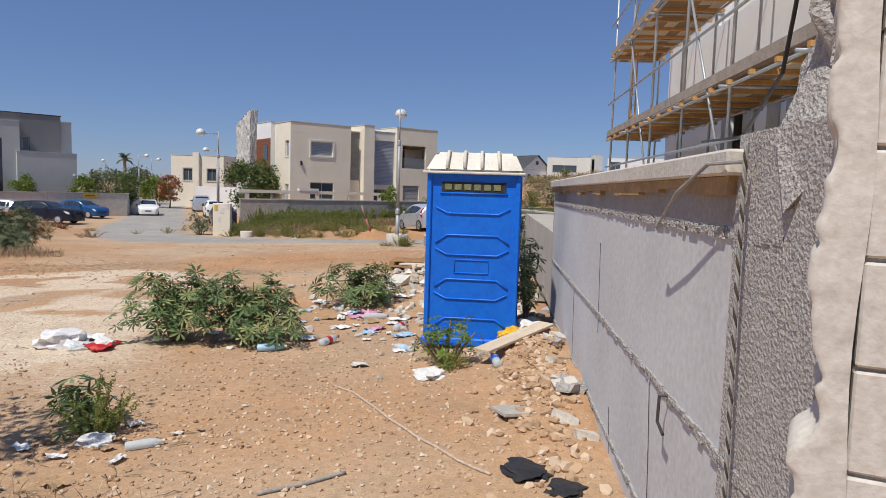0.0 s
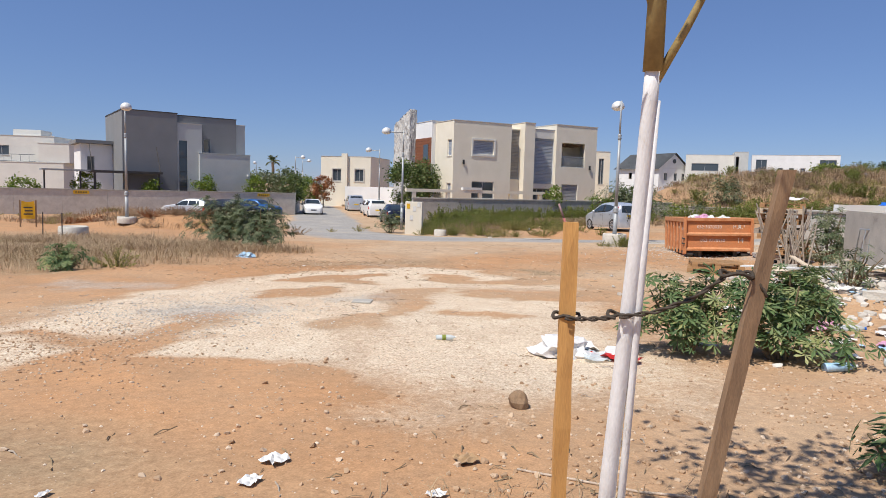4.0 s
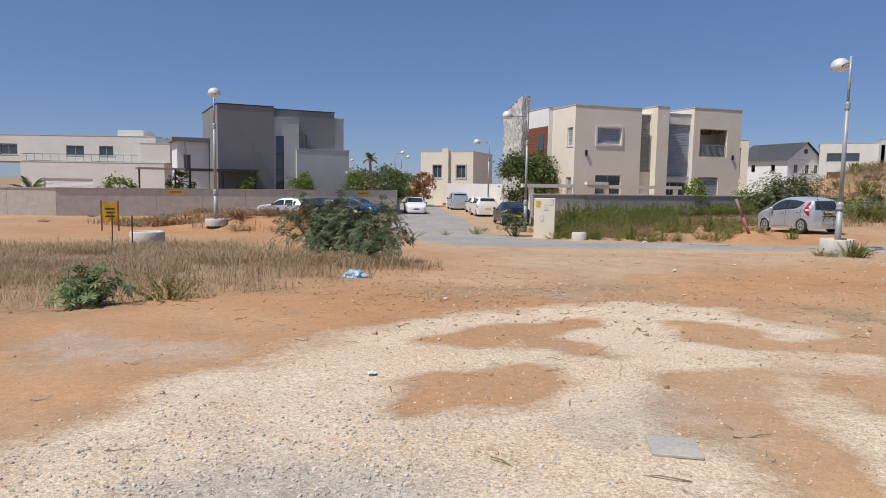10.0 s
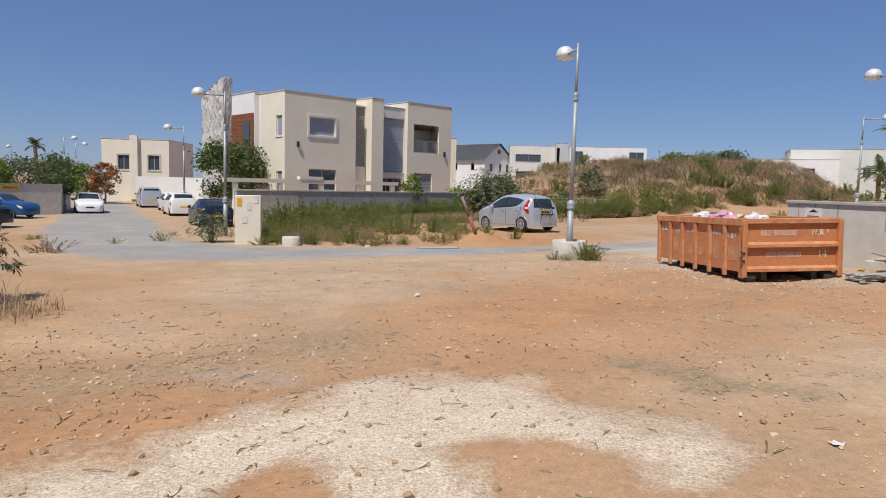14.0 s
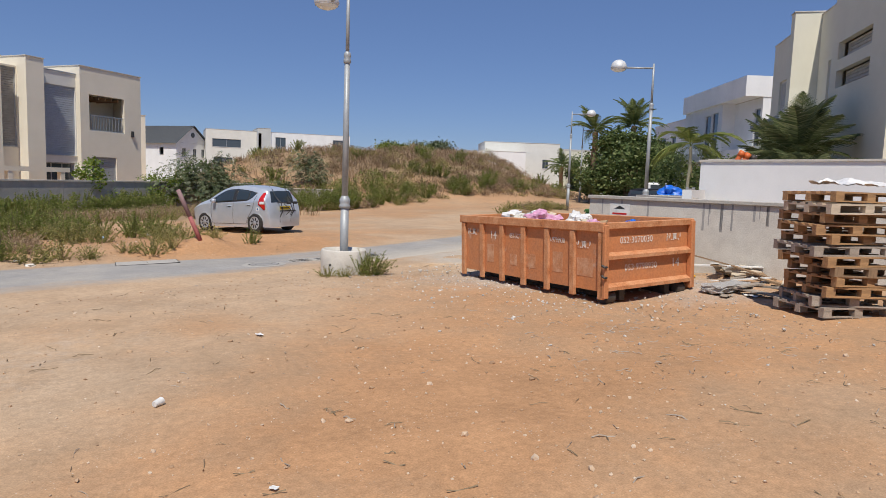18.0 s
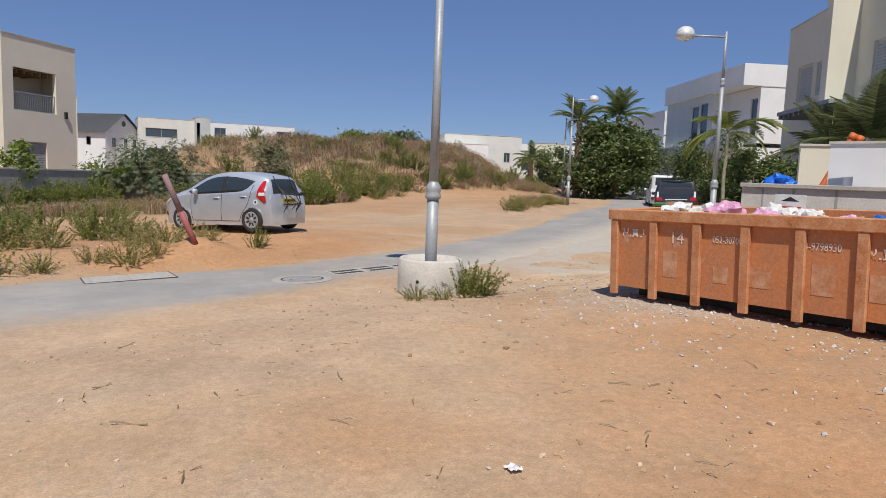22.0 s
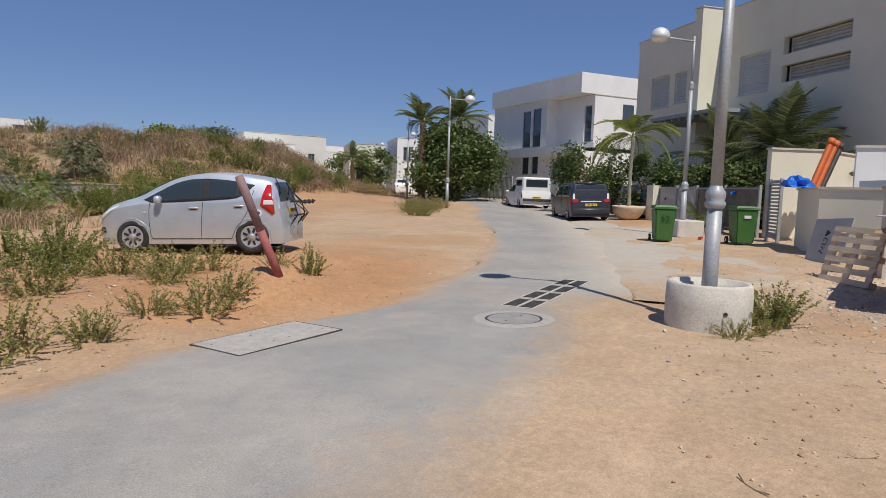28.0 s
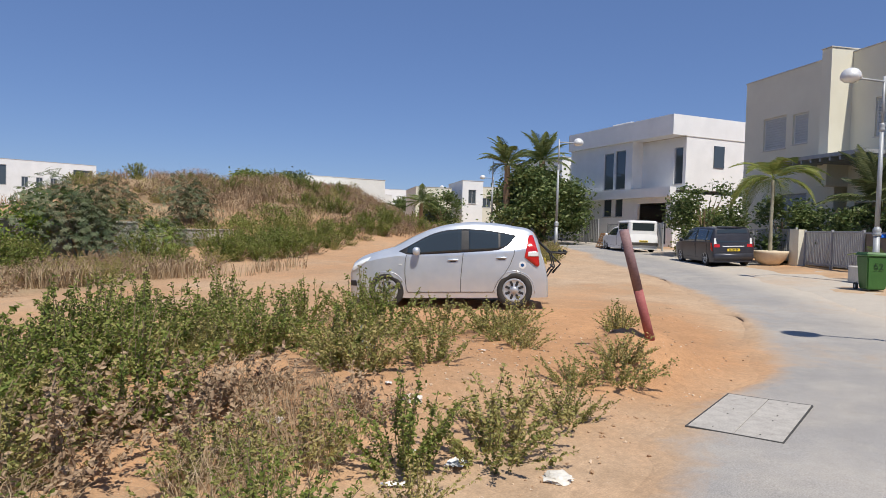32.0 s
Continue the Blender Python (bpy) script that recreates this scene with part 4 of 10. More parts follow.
def house_beige():
    H = thing("house", "beige rendered two-storey flat-roofed house with grey shutters", "house", -16.4, 56.5, -1.45, 40.5)
    b = 0.0
    Z = lambda z: z + 1.45
    wA, lA = (1.94, 4.09, Z(4.46), Z(5.75)), (1.9, 4.2, Z(0.6), Z(2.1))
    sideA = (0.35, 1.15, Z(4.25), Z(5.7))
    sideB = (0.35, 1.15, Z(0.3), Z(1.9))
    block(H, 0, 5.9, 0, 3.6, b, Z(7.32), BEIGE, [wA, lA], left=[sideA, sideB])
    window(H, *wA, 0, "shutter", OFFWHITE, surround=OFFWHITE)
    window(H, *lA, 0, "glass")
    window(H, *sideA, 0, "shutter", OFFWHITE, side="left")
    window(H, *sideB, 0, "shutter", OFFWHITE, side="left")
    lv = (5.95, 7.1, Z(2.45), Z(6.9))
    block(H, 5.9, 7.15, 0.45, 9, b, Z(7.0), BEIGE, [lv], parapet=0.15, coping=0)
    window(H, *lv, 0.45, "shutter", FENCEGREY, shutter=mat("taupe_louvre", (0.33, 0.31, 0.28), None, 2, 0.6))
    block(H, 7.15, 8.25, -0.3, 9, b, Z(7.55), BEIGE)
    pn, lo = (8.3, 10.85, Z(2.1), Z(6.3)), (8.5, 10.7, b, Z(1.65))
    block(H, 8.25, 10.9, 0.35, 9, b, Z(7.1), OFFWHITE, [pn, lo], coping=0.06, cop_mat=BLUEGREY)
    window(H, *pn, 0.35, "shutter", BLUEGREY, shutter=BLUEGREY)
    window(H, *lo, 0.45, "glass", bars=2)
    bal, lB = (11.55, 14.3, Z(3.75), Z(6.0)), (11.7, 13.6, Z(0.5), Z(2.1))
    block(H, 10.9, 15.7, 0, 9, b, Z(7.65), BEIGE, [bal, lB])
    window(H, *lB, 0, "shutter", FENCEGREY, shutter=FENCEGREY)
    railing(H, 11.55, 14.3, Z(3.75), Z(4.75), 0.1)
    bm = bmesh.new()
    wall_grid(bm, 11.2, 15.4, Z(3.3), Z(6.6), 2.2, 0.15, [(12.2, 13.2, Z(3.5), Z(5.6))])
    box(bm, 11.2, 15.4, 0.26, 2.2, Z(3.55), Z(3.72))
    part("balcony_back", bm, BEIGE, H)
    for i in range(6):
        bm = bmesh.new()
        box(bm, 11.5 + i * 0.5, 11.58 + i * 0.5, 0.3, 2.2, Z(5.75), Z(5.95))
        part("pergola_beam", bm, OLDWOOD, H)
    for u in (1.0, 14.9):
        bm = bmesh.new()
        box(bm, u - 0.08, u + 0.08, -0.14, -0.003, Z(3.55), Z(3.95), 0.02)
        part("wall_lamp", bm, BLACK, H)
    # rear wing on the left: wood cladding under a white parapet, and the slanted stone wall
    block(H, -0.35, 5.85, 3.62, 7.2, b, Z(7.5), WHITE)
    wood = new("wood_cladding")
    wood.parent = H
    for i in range(26):
        bm = bmesh.new()
        z = Z(-1.0) + i * 0.27
        box(bm, -0.42, -0.353, 3.7, 7.1, z, z + 0.255)
        part("board", bm, CEDAR, wood)
    bm = bmesh.new()
    box(bm, -0.46, -0.42, 4.2, 5.2, Z(4.0), Z(5.4))
    part("wood_window", bm, WINGLASS, H)
    bm = bmesh.new()
    vs = box(bm, -1.0, -0.3, 7.25, 11.0, b, Z(8.8))
    for v in vs:
        if v.co.z > 5 and v.co.y > 10:
            v.co.z -= 1.15
    bmesh.ops.subdivide_edges(bm, edges=bm.edges[:], cuts=22, use_grid_fill=True)
    rng = random.Random(5)
    for v in bm.verts:
        v.co += Vector((rng.uniform(-.09, .09), rng.uniform(-.04, .04), rng.uniform(-.05, .05)))
    part("stone_wall", bm, STONE, H, "tower of rough pale stone with a slanted top")
    bm = bmesh.new()
    box(bm, 8.9, 9.5, 3, 3.6, Z(7.1), Z(7.85), 0.03)
    part("water_tank", bm, WHITE, H)
    return H


def house_grey():
    G = thing("house", "modern two-storey house with dark grey and pale grey cubes", "house", -43.4, 48.6, -1.4, 48.7)
    Z = lambda z: z + 1.4
    block(G, 0, 4.45, 0, 9, 0, Z(7.3), DARKGREY, coping=0.08, cop_mat=DARKSTEEL)
    up = (7.0, 7.55, Z(4.1), Z(5.3))
    block(G, 4.45, 10.0, 1.1, 9, 0, Z(7.25), DARKGREY, [up], coping=0.08, cop_mat=DARKSTEEL)
    window(G, *up, 1.1, "glass", bars=0)
    ws = (4.62, 5.32, Z(-0.2), Z(5.0))
    block(G, 4.45, 6.6, 0.1, 1.1, 0, Z(6.5), LIGHTGREY, [ws], parapet=0.1)
    bm = bmesh.new()
    box(bm, 4.62, 5.32, 0.22, 0.26, Z(-0.2), Z(5.0))
    part("window_pane", bm, WINGLASS, G)
    for z in (0.9, 2.2, 3.5):
        bm = bmesh.new()
        box(bm, 4.62, 5.32, 0.17, 0.215, Z(z), Z(z) + 0.07)
        part("mullion", bm, DARKSTEEL, G)
    block(G, 6.3, 10.9, -0.25, 6, 0, Z(3.95), LIGHTGREY, cop_mat=LIGHTGREY)
    block(G, 10.0, 10.95, 1.4, 9, 0, Z(6.8), LIGHTGREY)
    bm = bmesh.new()
    box(bm, -2.6, 2.9, -1.6, -0.002, Z(1.92), Z(2.12))
    part("canopy", bm, DARKSTEEL, G)
    for u in (-2.5, 2.7):
        bm = bmesh.new()
        tube(bm, [(u, -1.5, Z(2.1)), (u, -0.01, Z(4.3))], 0.03, 6)
        part("stay_rod", bm, DARKSTEEL, G)
    for u in (-2.3, 0.1, 2.6):
        bm = bmesh.new()
        box(bm, u - 0.08, u + 0.08, -1.5, -1.34, 0, Z(1.92))
        part("post", bm, DARKSTEEL, G)
    block(G, -2.6, -0.02, 5.0, 10, 0, Z(4.5), WHITE, [(-2.1, -1.5, Z(2.0), Z(3.4))], coping=0, parapet=0.05)
    window(G, -2.1, -1.5, Z(2.0), Z(3.4), 5.0, "glass", bars=0)
    bm = bmesh.new()
    box(bm, -3.0, -0.03, 4.5, 10, Z(4.52), Z(4.82))
    part("flat_roof", bm, DARKGREY, G)
    bm = bmesh.new()
    box(bm, -6.0, -2.62, -1.6, 1.5, Z(2.0), Z(2.12))
    part("pergola_roof", bm, FENCEGREY, G)
    for u in (-5.9, -3.4):
        bm = bmesh.new()
        box(bm, u, u + 0.12, -1.5, -1.38, 0, Z(1.998))
        part("post", bm, DARKSTEEL, G)
    bm = bmesh.new()
    box(bm, 10.6, 10.75, -0.5, -0.25, Z(2.0), Z(2.15))
    part("security_camera", bm, WHITE, G)
    return G


def house_far_left():
    V = thing("house", "white flat-roofed house with a garage door", "house", -78.0, 57.0, -1.2, 22)
    Z = lambda z: z + 1.2
    block(V, 0, 16, 0, 9, 0, Z(3.0), OFFWHITE, [(2.5, 8.0, Z(-1.0), Z(1.2))])
    window(V, 2.5, 8.0, Z(-1.0), Z(1.2), 0, "shutter", WHITE, shutter=WHITE)
    block(V, -8, 14.6, 1.2, 10, Z(3.05), Z(6.0), OFFWHITE, [(4.5, 6.5, Z(3.8), Z(4.9)), (8.2, 9.8, Z(3.8), Z(4.9)), (-3, -1, Z(3.8), Z(5.0))])
    for q in ((4.5, 6.5), (8.2, 9.8), (-3, -1)):
        window(V, q[0], q[1], Z(3.8), Z(4.9), 1.2, "glass")
    block(V, 13.2, 16.5, 0.4, 9, Z(3.05), Z(5.2), OFFWHITE)
    bm = bmesh.new()
    box(bm, 9, 12, 4, 7, Z(6.05), Z(6.9))
    part("stair_head", bm, OFFWHITE, V)
    railing(V, 0.2, 13, Z(3.1), Z(3.9), 0.15, WINGLASS, 0.9)
    return V


def house_taupe():
    R = thing("house", "large greige rendered house with closed shutters and slot windows", "house", 27.6, 42.3, -0.4, -131.3)
    Z = lambda z: z + 0.4
    w1, w2, dr = (1.6, 3.4, Z(5.7), Z(7.5)), (3.9, 5.0, Z(5.8), Z(7.4)), (3.2, 5.1, 0.0, Z(3.2))
    block(R, 0, 6.9, 0.6, 12, 0, Z(9.8), TAUPE, [w1, w2, dr])
    window(R, *w1, 0.6, "shutter", OFFWHITE, shutter=LIGHTGREY)
    window(R, *w2, 0.6, "shutter", OFFWHITE, shutter=LIGHTGREY)
    window(R, *dr, 0.6, "shutter", FENCEGREY, shutter=BLUEGREY)
    block(R, 6.9, 7.5, -0.4, 12, Z(3.4), Z(9.95), TAUPE)
    w3 = (8.9, 10.9, Z(5.6), Z(7.4))
    block(R, 7.5, 11.9, 0.8, 12, 0, Z(9.8), TAUPE, [w3, (8.0, 11.2, 0.0, Z(2.6))])
    window(R, *w3, 0.8, "shutter", OFFWHITE, shutter=LIGHTGREY)
    s1, s2 = (12.6, 16.0, Z(6.75), Z(7.45)), (12.6, 16.0, Z(5.6), Z(6.3))
    slit = (4.4, 5.4, Z(1.6), Z(7.1))
    block(R, 11.9, 17.9, 0, 12, 0, Z(9.8), TAUPE, [s1, s2], right=[slit])
    for s in (s1, s2):
        window(R, *s, 0.28, "shutter", OFFWHITE, shutter=mat("pale_slot_blind", (0.50, 0.49, 0.45), None, 2, 0.7))
    bm = bmesh.new()
    box(bm, 17.62, 17.68, 4.4, 5.4, Z(1.6), Z(7.1))
    part("slit_pane", bm, WINGLASS, R)
    bm = bmesh.new()
    box(bm, 5.3, 10.8, -1.6, 0.75, Z(4.55), Z(4.72))
    for i in range(10):
        box(bm, 5.4 + i * 0.58, 5.5 + i * 0.58, -1.55, 0.7, Z(4.38), Z(4.545))
    part("canopy", bm, FENCEGREY, R, "grey steel canopy over the entrance")
    bm = bmesh.new()
    box(bm, 17.91, 18.3, 2.2, 3.0, Z(1.3), Z(2.1), 0.03)
    part("air_conditioner", bm, WHITE, R)
    return R


def house_white():
    W = thing("house", "white modern house with an overhanging upper storey", "house", 40.45, 59.15, -0.2, -120.0)
    Z = lambda z: z + 0.2
    hs = [(4.8, 6.1, Z(4.4), Z(7.4)), (6.3, 7.6, Z(4.4), Z(7.5))]
    block(W, 0, 8.4, 0, 11, Z(4.2), Z(8.5), WHITE, hs)
    for q in hs:
        window(W, *q, 0, "glass", bars=0)
    inner = (11.9, 12.8, Z(4.6), Z(7.3))
    block(W, 8.4, 13.1, 1.0, 11, Z(4.2), Z(8.0), WHITE, [inner], right=[(3.6, 4.6, Z(5.9), Z(7.5))])
    window(W, *inner, 1.0, "glass", bars=0)
    bm = bmesh.new()
    box(bm, -0.02, 13.14, -0.3, 11.05, Z(8.05), Z(9.5))
    part("roof_band", bm, WHITE, W)
    bm = bmesh.new()
    box(bm, 3.2, 5.6, 2, 6, Z(9.5), Z(10.2))
    part("stair_head", bm, WHITE, W)
    low = [(4.9, 6.0, Z(2.2), Z(3.8)), (6.4, 7.4, Z(2.2), Z(3.8)), (9.2, 12.4, Z(0.2), Z(3.2))]
    block(W, 0, 13.1, 0.0, 11, 0, Z(3.9), WHITE, low, parapet=0.1, coping=0)
    for q in low[:2]:
        window(W, *q, 0, "glass", bars=0)
    bm = bmesh.new()
    box(bm, -6, 13.3, -0.55, -0.003, Z(3.6), Z(4.3))
    part("balcony_band", bm, WHITE, W)
    block(W, -7, -0.02, 2, 11, 0, Z(7.2), WHITE, [(-5.5, -3.5, Z(4.2), Z(6.4))])
    window(W, -5.5, -3.5, Z(4.2), Z(6.4), 2, "glass")
    bm = bmesh.new()
    box(bm, 13.12, 13.16, 3.6, 4.6, Z(5.9), Z(7.5))
    part("side_pane", bm, WINGLASS, W)
    return W


def plain_house(name, label, x, y, z, turn, w, d, hgt, material, wins=(), style="glass", surround=None, base_drop=3.0):
    h = thing(name, label, "house", x, y, z, turn)
    block(h, 0, w, 0, d, -base_drop, hgt, material, list(wins))
    for q in wins:
        window(h, *q, 0, style, surround=surround)
    return h


house_beige()
house_grey()
house_far_left()
house_taupe()
house_white()
far = plain_house("house", "beige two-storey house at the end of the lane", -41.4, 84.5, -1.2, 2, 7.1, 9, 6.5, BEIGE, [(1.7, 2.9, 3.2, 4.8), (4.9, 6.1, 3.2, 4.8), (3.2, 4.2, 0, 2.2)], surround=PALECONC)
bm = bmesh.new()
box(bm, 3.1, 3.9, -0.4, -0.003, 0, 6.9)
part("pilaster", bm, BEIGE, far)
def gabled_house():
    g = thing("house", "white gabled house with a grey tiled roof", "house", 7.6, 150.0, 0.0, 42)
    wn = [(1.6, 2.6, 4.4, 6.0), (4.6, 5.6, 4.4, 6.0), (7.0, 7.9, 4.4, 6.0)]
    block(g, 0, 9, 0, 13, -3, 7.0, WHITE, wn, coping=0, parapet=0.02, left=[(3.0, 4.0, 4.6, 6.0), (8.0, 9.0, 4.6, 6.0)])
    for q in wn:
        window(g, *q, 0, "glass")
    bm = bmesh.new()
    vs = [bm.verts.new(p) for p in ((0, 0.002, 7.02), (9, 0.002, 7.02), (4.5, 0.002, 10.2), (0, 13, 7.02), (9, 13, 7.02), (4.5, 13, 10.2))]
    for q in ((0, 1, 2), (3, 5, 4), (0, 2, 5, 3), (1, 4, 5, 2)):
        bm.faces.new([vs[i] for i in q])
    part("gable", bm, WHITE, g)
    for sg in (-1, 1):
        bm = bmesh.new()
        q = [bm.verts.new(p) for p in ((4.5 + sg * 5.1, -0.5, 6.75), (4.5, -0.5, 10.4), (4.5, 13.4, 10.4), (4.5 + sg * 5.1, 13.4, 6.75))]
        bm.faces.new(q)
        bmesh.ops.solidify(bm, geom=bm.faces[:], thickness=0.25)
        part("roof", bm, ROOFTILE, g)
    bm = bmesh.new()
    lathe(bm, [(0.0, 0), (0.5, 0), (0.5, 0.06), (0, 0.06)], 16)
    bmesh.ops.transform(bm, matrix=pose(4.5, -0.01, 8.6, 90), verts=bm.verts)
    part("round_window", bm, WINGLASS, g)


gabled_house()
slab = plain_house("house", "cream modern house with a wide dark window band", 13.2, 152.0, 0, -6, 9.6, 9, 10.0, OFFWHITE, [(1.2, 6.6, 6.6, 8.2), (1.4, 5.0, 2.6, 4.6)])
block(slab, 9.62, 12.2, -1.2, 7, -3, 10.6, LIGHTGREY, [(9.8, 10.4, 4.0, 9.6)])
plain_house("house", "beige annexe behind the beige house", -5.6, 80.5, 0, 12, 2.6, 5, 6.2, BEIGE, [(1.3, 1.9, 2.4, 5.4)])
plain_house("house", "long white modern building on the rise", 28.0, 160.0, 0, -10, 17.0, 7, 10.6, WHITE, [(0.8, 3.0, 6.2, 9.6), (5.2, 6.2, 6.0, 7.8), (7.4, 8.4, 6.0, 7.8), (9.6, 10.6, 6.0, 7.8), (13.2, 16.4, 7.0, 9.6)])
plain_house("house", "low white house beyond the mound", 30, 119, 0, -12, 9, 7, 5.2, WHITE, [(1.5, 2.5, 3.4, 4.4)])
plain_house("house", "pale low house behind the mound", 43, 97.5, 0, -25, 11, 8, 7.2, OFFWHITE, [(8.5, 9.4, 3.6, 4.9)])
plain_house("house", "cream house along the far street", 62, 112, 0, -27, 10, 8, 6.4, OFFWHITE, [(2, 3, 3, 4.4), (6, 7.4, 3, 4.4)])
plain_house("house", "white house at the end of the street", 82, 130, 0, -27, 15, 8, 9.0, WHITE, [(2, 3.2, 5.2, 6.8), (6, 7.4, 5.2, 6.8), (11, 12.4, 5.2, 6.8)])
plain_house("house", "grey-beige house on the far street", 66, 88, 0, -60, 9, 8, 7.2, TAUPE, [(2, 3.2, 4.2, 5.6), (6, 7.2, 4.2, 5.6)])
plain_house("house", "white house behind the trees", 48, 70, 0, -120, 10, 8, 8.0, WHITE, [(2, 4, 5.0, 6.6), (6, 7.2, 5.0, 6.6)])
plain_house("house", "tan flat-roofed house down the street", 42.4, 78.7, 0, -42, 4.0, 8, 5.4, TAUPE, [(0.8, 3.2, 0.4, 2.8)])
plain_house("house", "white stepped house at the street's bend", 34.0, 97.0, 0, -30, 13.0, 9, 5.6, WHITE, [(1.5, 2.6, 3.2, 4.5), (5.0, 6.2, 3.2, 4.5), (9.0, 10.4, 3.2, 4.5)])
plain_house("house", "narrow white house front beside the palms", 47.3, 75.9, 0, -42, 2.4, 8, 6.4, WHITE, [(0.7, 1.6, 3.8, 5.4)])
plain_house("house", "low white house far behind the mound", 52, 128, 0, -15, 12, 8, 6.6, WHITE, [(2, 3, 4, 5), (8, 9, 4, 5)])


# ---- street lamps ----
def lamp_parts(root, arm, base=True, thin=False):
    bm = bmesh.new()
    tube(bm, [(0, 0, 0.02), (0, 0, 1.5)], [0.096, 0.090], 18)
    part("lower_pole", bm, LAMPGREY, root, smooth=True)
    bm = bmesh.new()
    lathe(bm, [(0.090, 1.46), (0.118, 1.48), (0.125, 1.53), (0.104, 1.56), (0.118, 1.60), (0.118, 1.66), (0.09, 1.70), (0.072, 1.74)], 20)
    part("collar", bm, LAMPGREY, root, smooth=True)
    bm = bmesh.new()
    tube(bm, [(0, 0, 1.7), (0, 0, 4.75)], [0.072, 0.058], 16)
    part("middle_pole", bm, LAMPGREY, root, smooth=True)
    bm = bmesh.new()
    lathe(bm, [(0.058, 4.62), (0.08, 4.64), (0.085, 4.70), (0.066, 4.74), (0.08, 4.78), (0.076, 4.84), (0.045, 4.88)], 16)
    part("upper_collar", bm, LAMPGREY, root, smooth=True)
    bm = bmesh.new()
    tube(bm, [(0, 0, 4.8), (0, 0, 6.28)], [0.042, 0.036], 12)
    part("upper_pole", bm, LAMPGREY, root, smooth=True)
    ax, ay = arm
    d = Vector((ax, ay, 0))
    bm = bmesh.new()
    tube(bm, [(0, 0, 6.12), d + Vector((0, 0, 6.14))], [0.032, 0.036], 10)
    part("arm", bm, LAMPGREY, root, smooth=True)
    bm = bmesh.new()
    e = d * 1.0 + d.normalized() * 0.15
    lathe(bm, [(0.0, 6.42), (0.10, 6.405), (0.19, 6.36), (0.255, 6.28), (0.285, 6.18), (0.29, 6.12), (0.27, 6.09), (0.265, 6.07)], 22, e.x, e.y)
    head = part("lamp_head", bm, SILVERLAMP, root, "domed aluminium lamp head", smooth=True)
    bm = bmesh.new()
    lathe(bm, [(0.262, 6.075), (0.20, 6.02), (0.10, 5.985), (0.0, 5.975)], 22, e.x, e.y)
    part("glass", bm, HEADLAMP, head, smooth=True)


def street_lamp(x, y, arm, label="grey steel street lamp with a domed head", z=None):
    L = thing("street_lamp", label, "street lamp", x, y, z, group="street lamps along the lane")
    lamp_parts(L, arm)
    return L


def ring_base(x, y, r, hgt, label, square=False, turn=0.0):
    B = thing("concrete_ring", label, "concrete base", x, y, gz(x, y) - 0.03, turn)
    bm = bmesh.new()
    if square:
        box(bm, -r, r, -r * 0.7, r * 0.7, 0, hgt, 0.03)
    else:
        lathe(bm, [(r, 0), (r + 0.004, hgt * 0.5), (r - 0.005, hgt - 0.03), (r - 0.03, hgt), (r - 0.075, hgt - 0.005), (r - 0.08, hgt - 0.05), (r - 0.13, hgt - 0.055), (r - 0.14, hgt - 0.12), (r - 0.14, 0)], 40)
    part("ring", bm, PALECONC, B, smooth=not square)
    bm = bmesh.new()
    if not square:
        lathe(bm, [(r - 0.145, hgt - 0.16), (0.2, hgt - 0.12), (0.0, hgt - 0.11)], 28)
        part("fill", bm, CONCRETE, B)
        bm = bmesh.new()
        bmesh.ops.create_cone(bm, segments=10, radius1=0.025, radius2=0.025, depth=0.02, cap_ends=True)
        a = radians(215)
        bmesh.ops.transform(bm, matrix=pose((r + 0.002) * math.cos(a), (r + 0.002) * math.sin(a), hgt * 0.45, 90, 0, math.degrees(a) + 90), verts=bm.verts)
        part("lifting_hole", bm, SHADE, B)
    return B


street_lamp(-2.97, 30.19, (-0.10, 0.95), "grey steel street lamp standing in a concrete ring")
ring_base(-2.97, 30.19, 0.51, 0.58, "pale concrete manhole ring round the lamp's foot")
street_lamp(10.2, 34.05, (-0.85, 0.68), "grey steel street lamp beside the green bins")
ring_base(10.2, 34.05, 0.62, 0.55, "square pale concrete lamp base", True, 41)
street_lamp(-15.9, 40.3, (-0.9, -0.2))
street_lamp(-29.0, 31.5, (0.6, -0.66), "grey steel street lamp on the earth heap")
ring_base(-29.0, 31.5, 0.5, 0.35, "small concrete lamp base in the earth")
street_lamp(-23.9, 58.7, (-0.9, -0.1))
street_lamp(-45.0, 86.3, (0.9, -0.1))
street_lamp(-40.5, 75.0, (0.9, -0.1))
street_lamp(-60.0, 100.0, (0.2, -0.8))
street_lamp(19.25, 49.5, (0.85, -0.6))
street_lamp(29.5, 60.4, (0.85, -0.6))
street_lamp(43.9, 69.6, (-0.85, 0.6))
street_lamp(56.0, 84.0, (-0.85, 0.6))

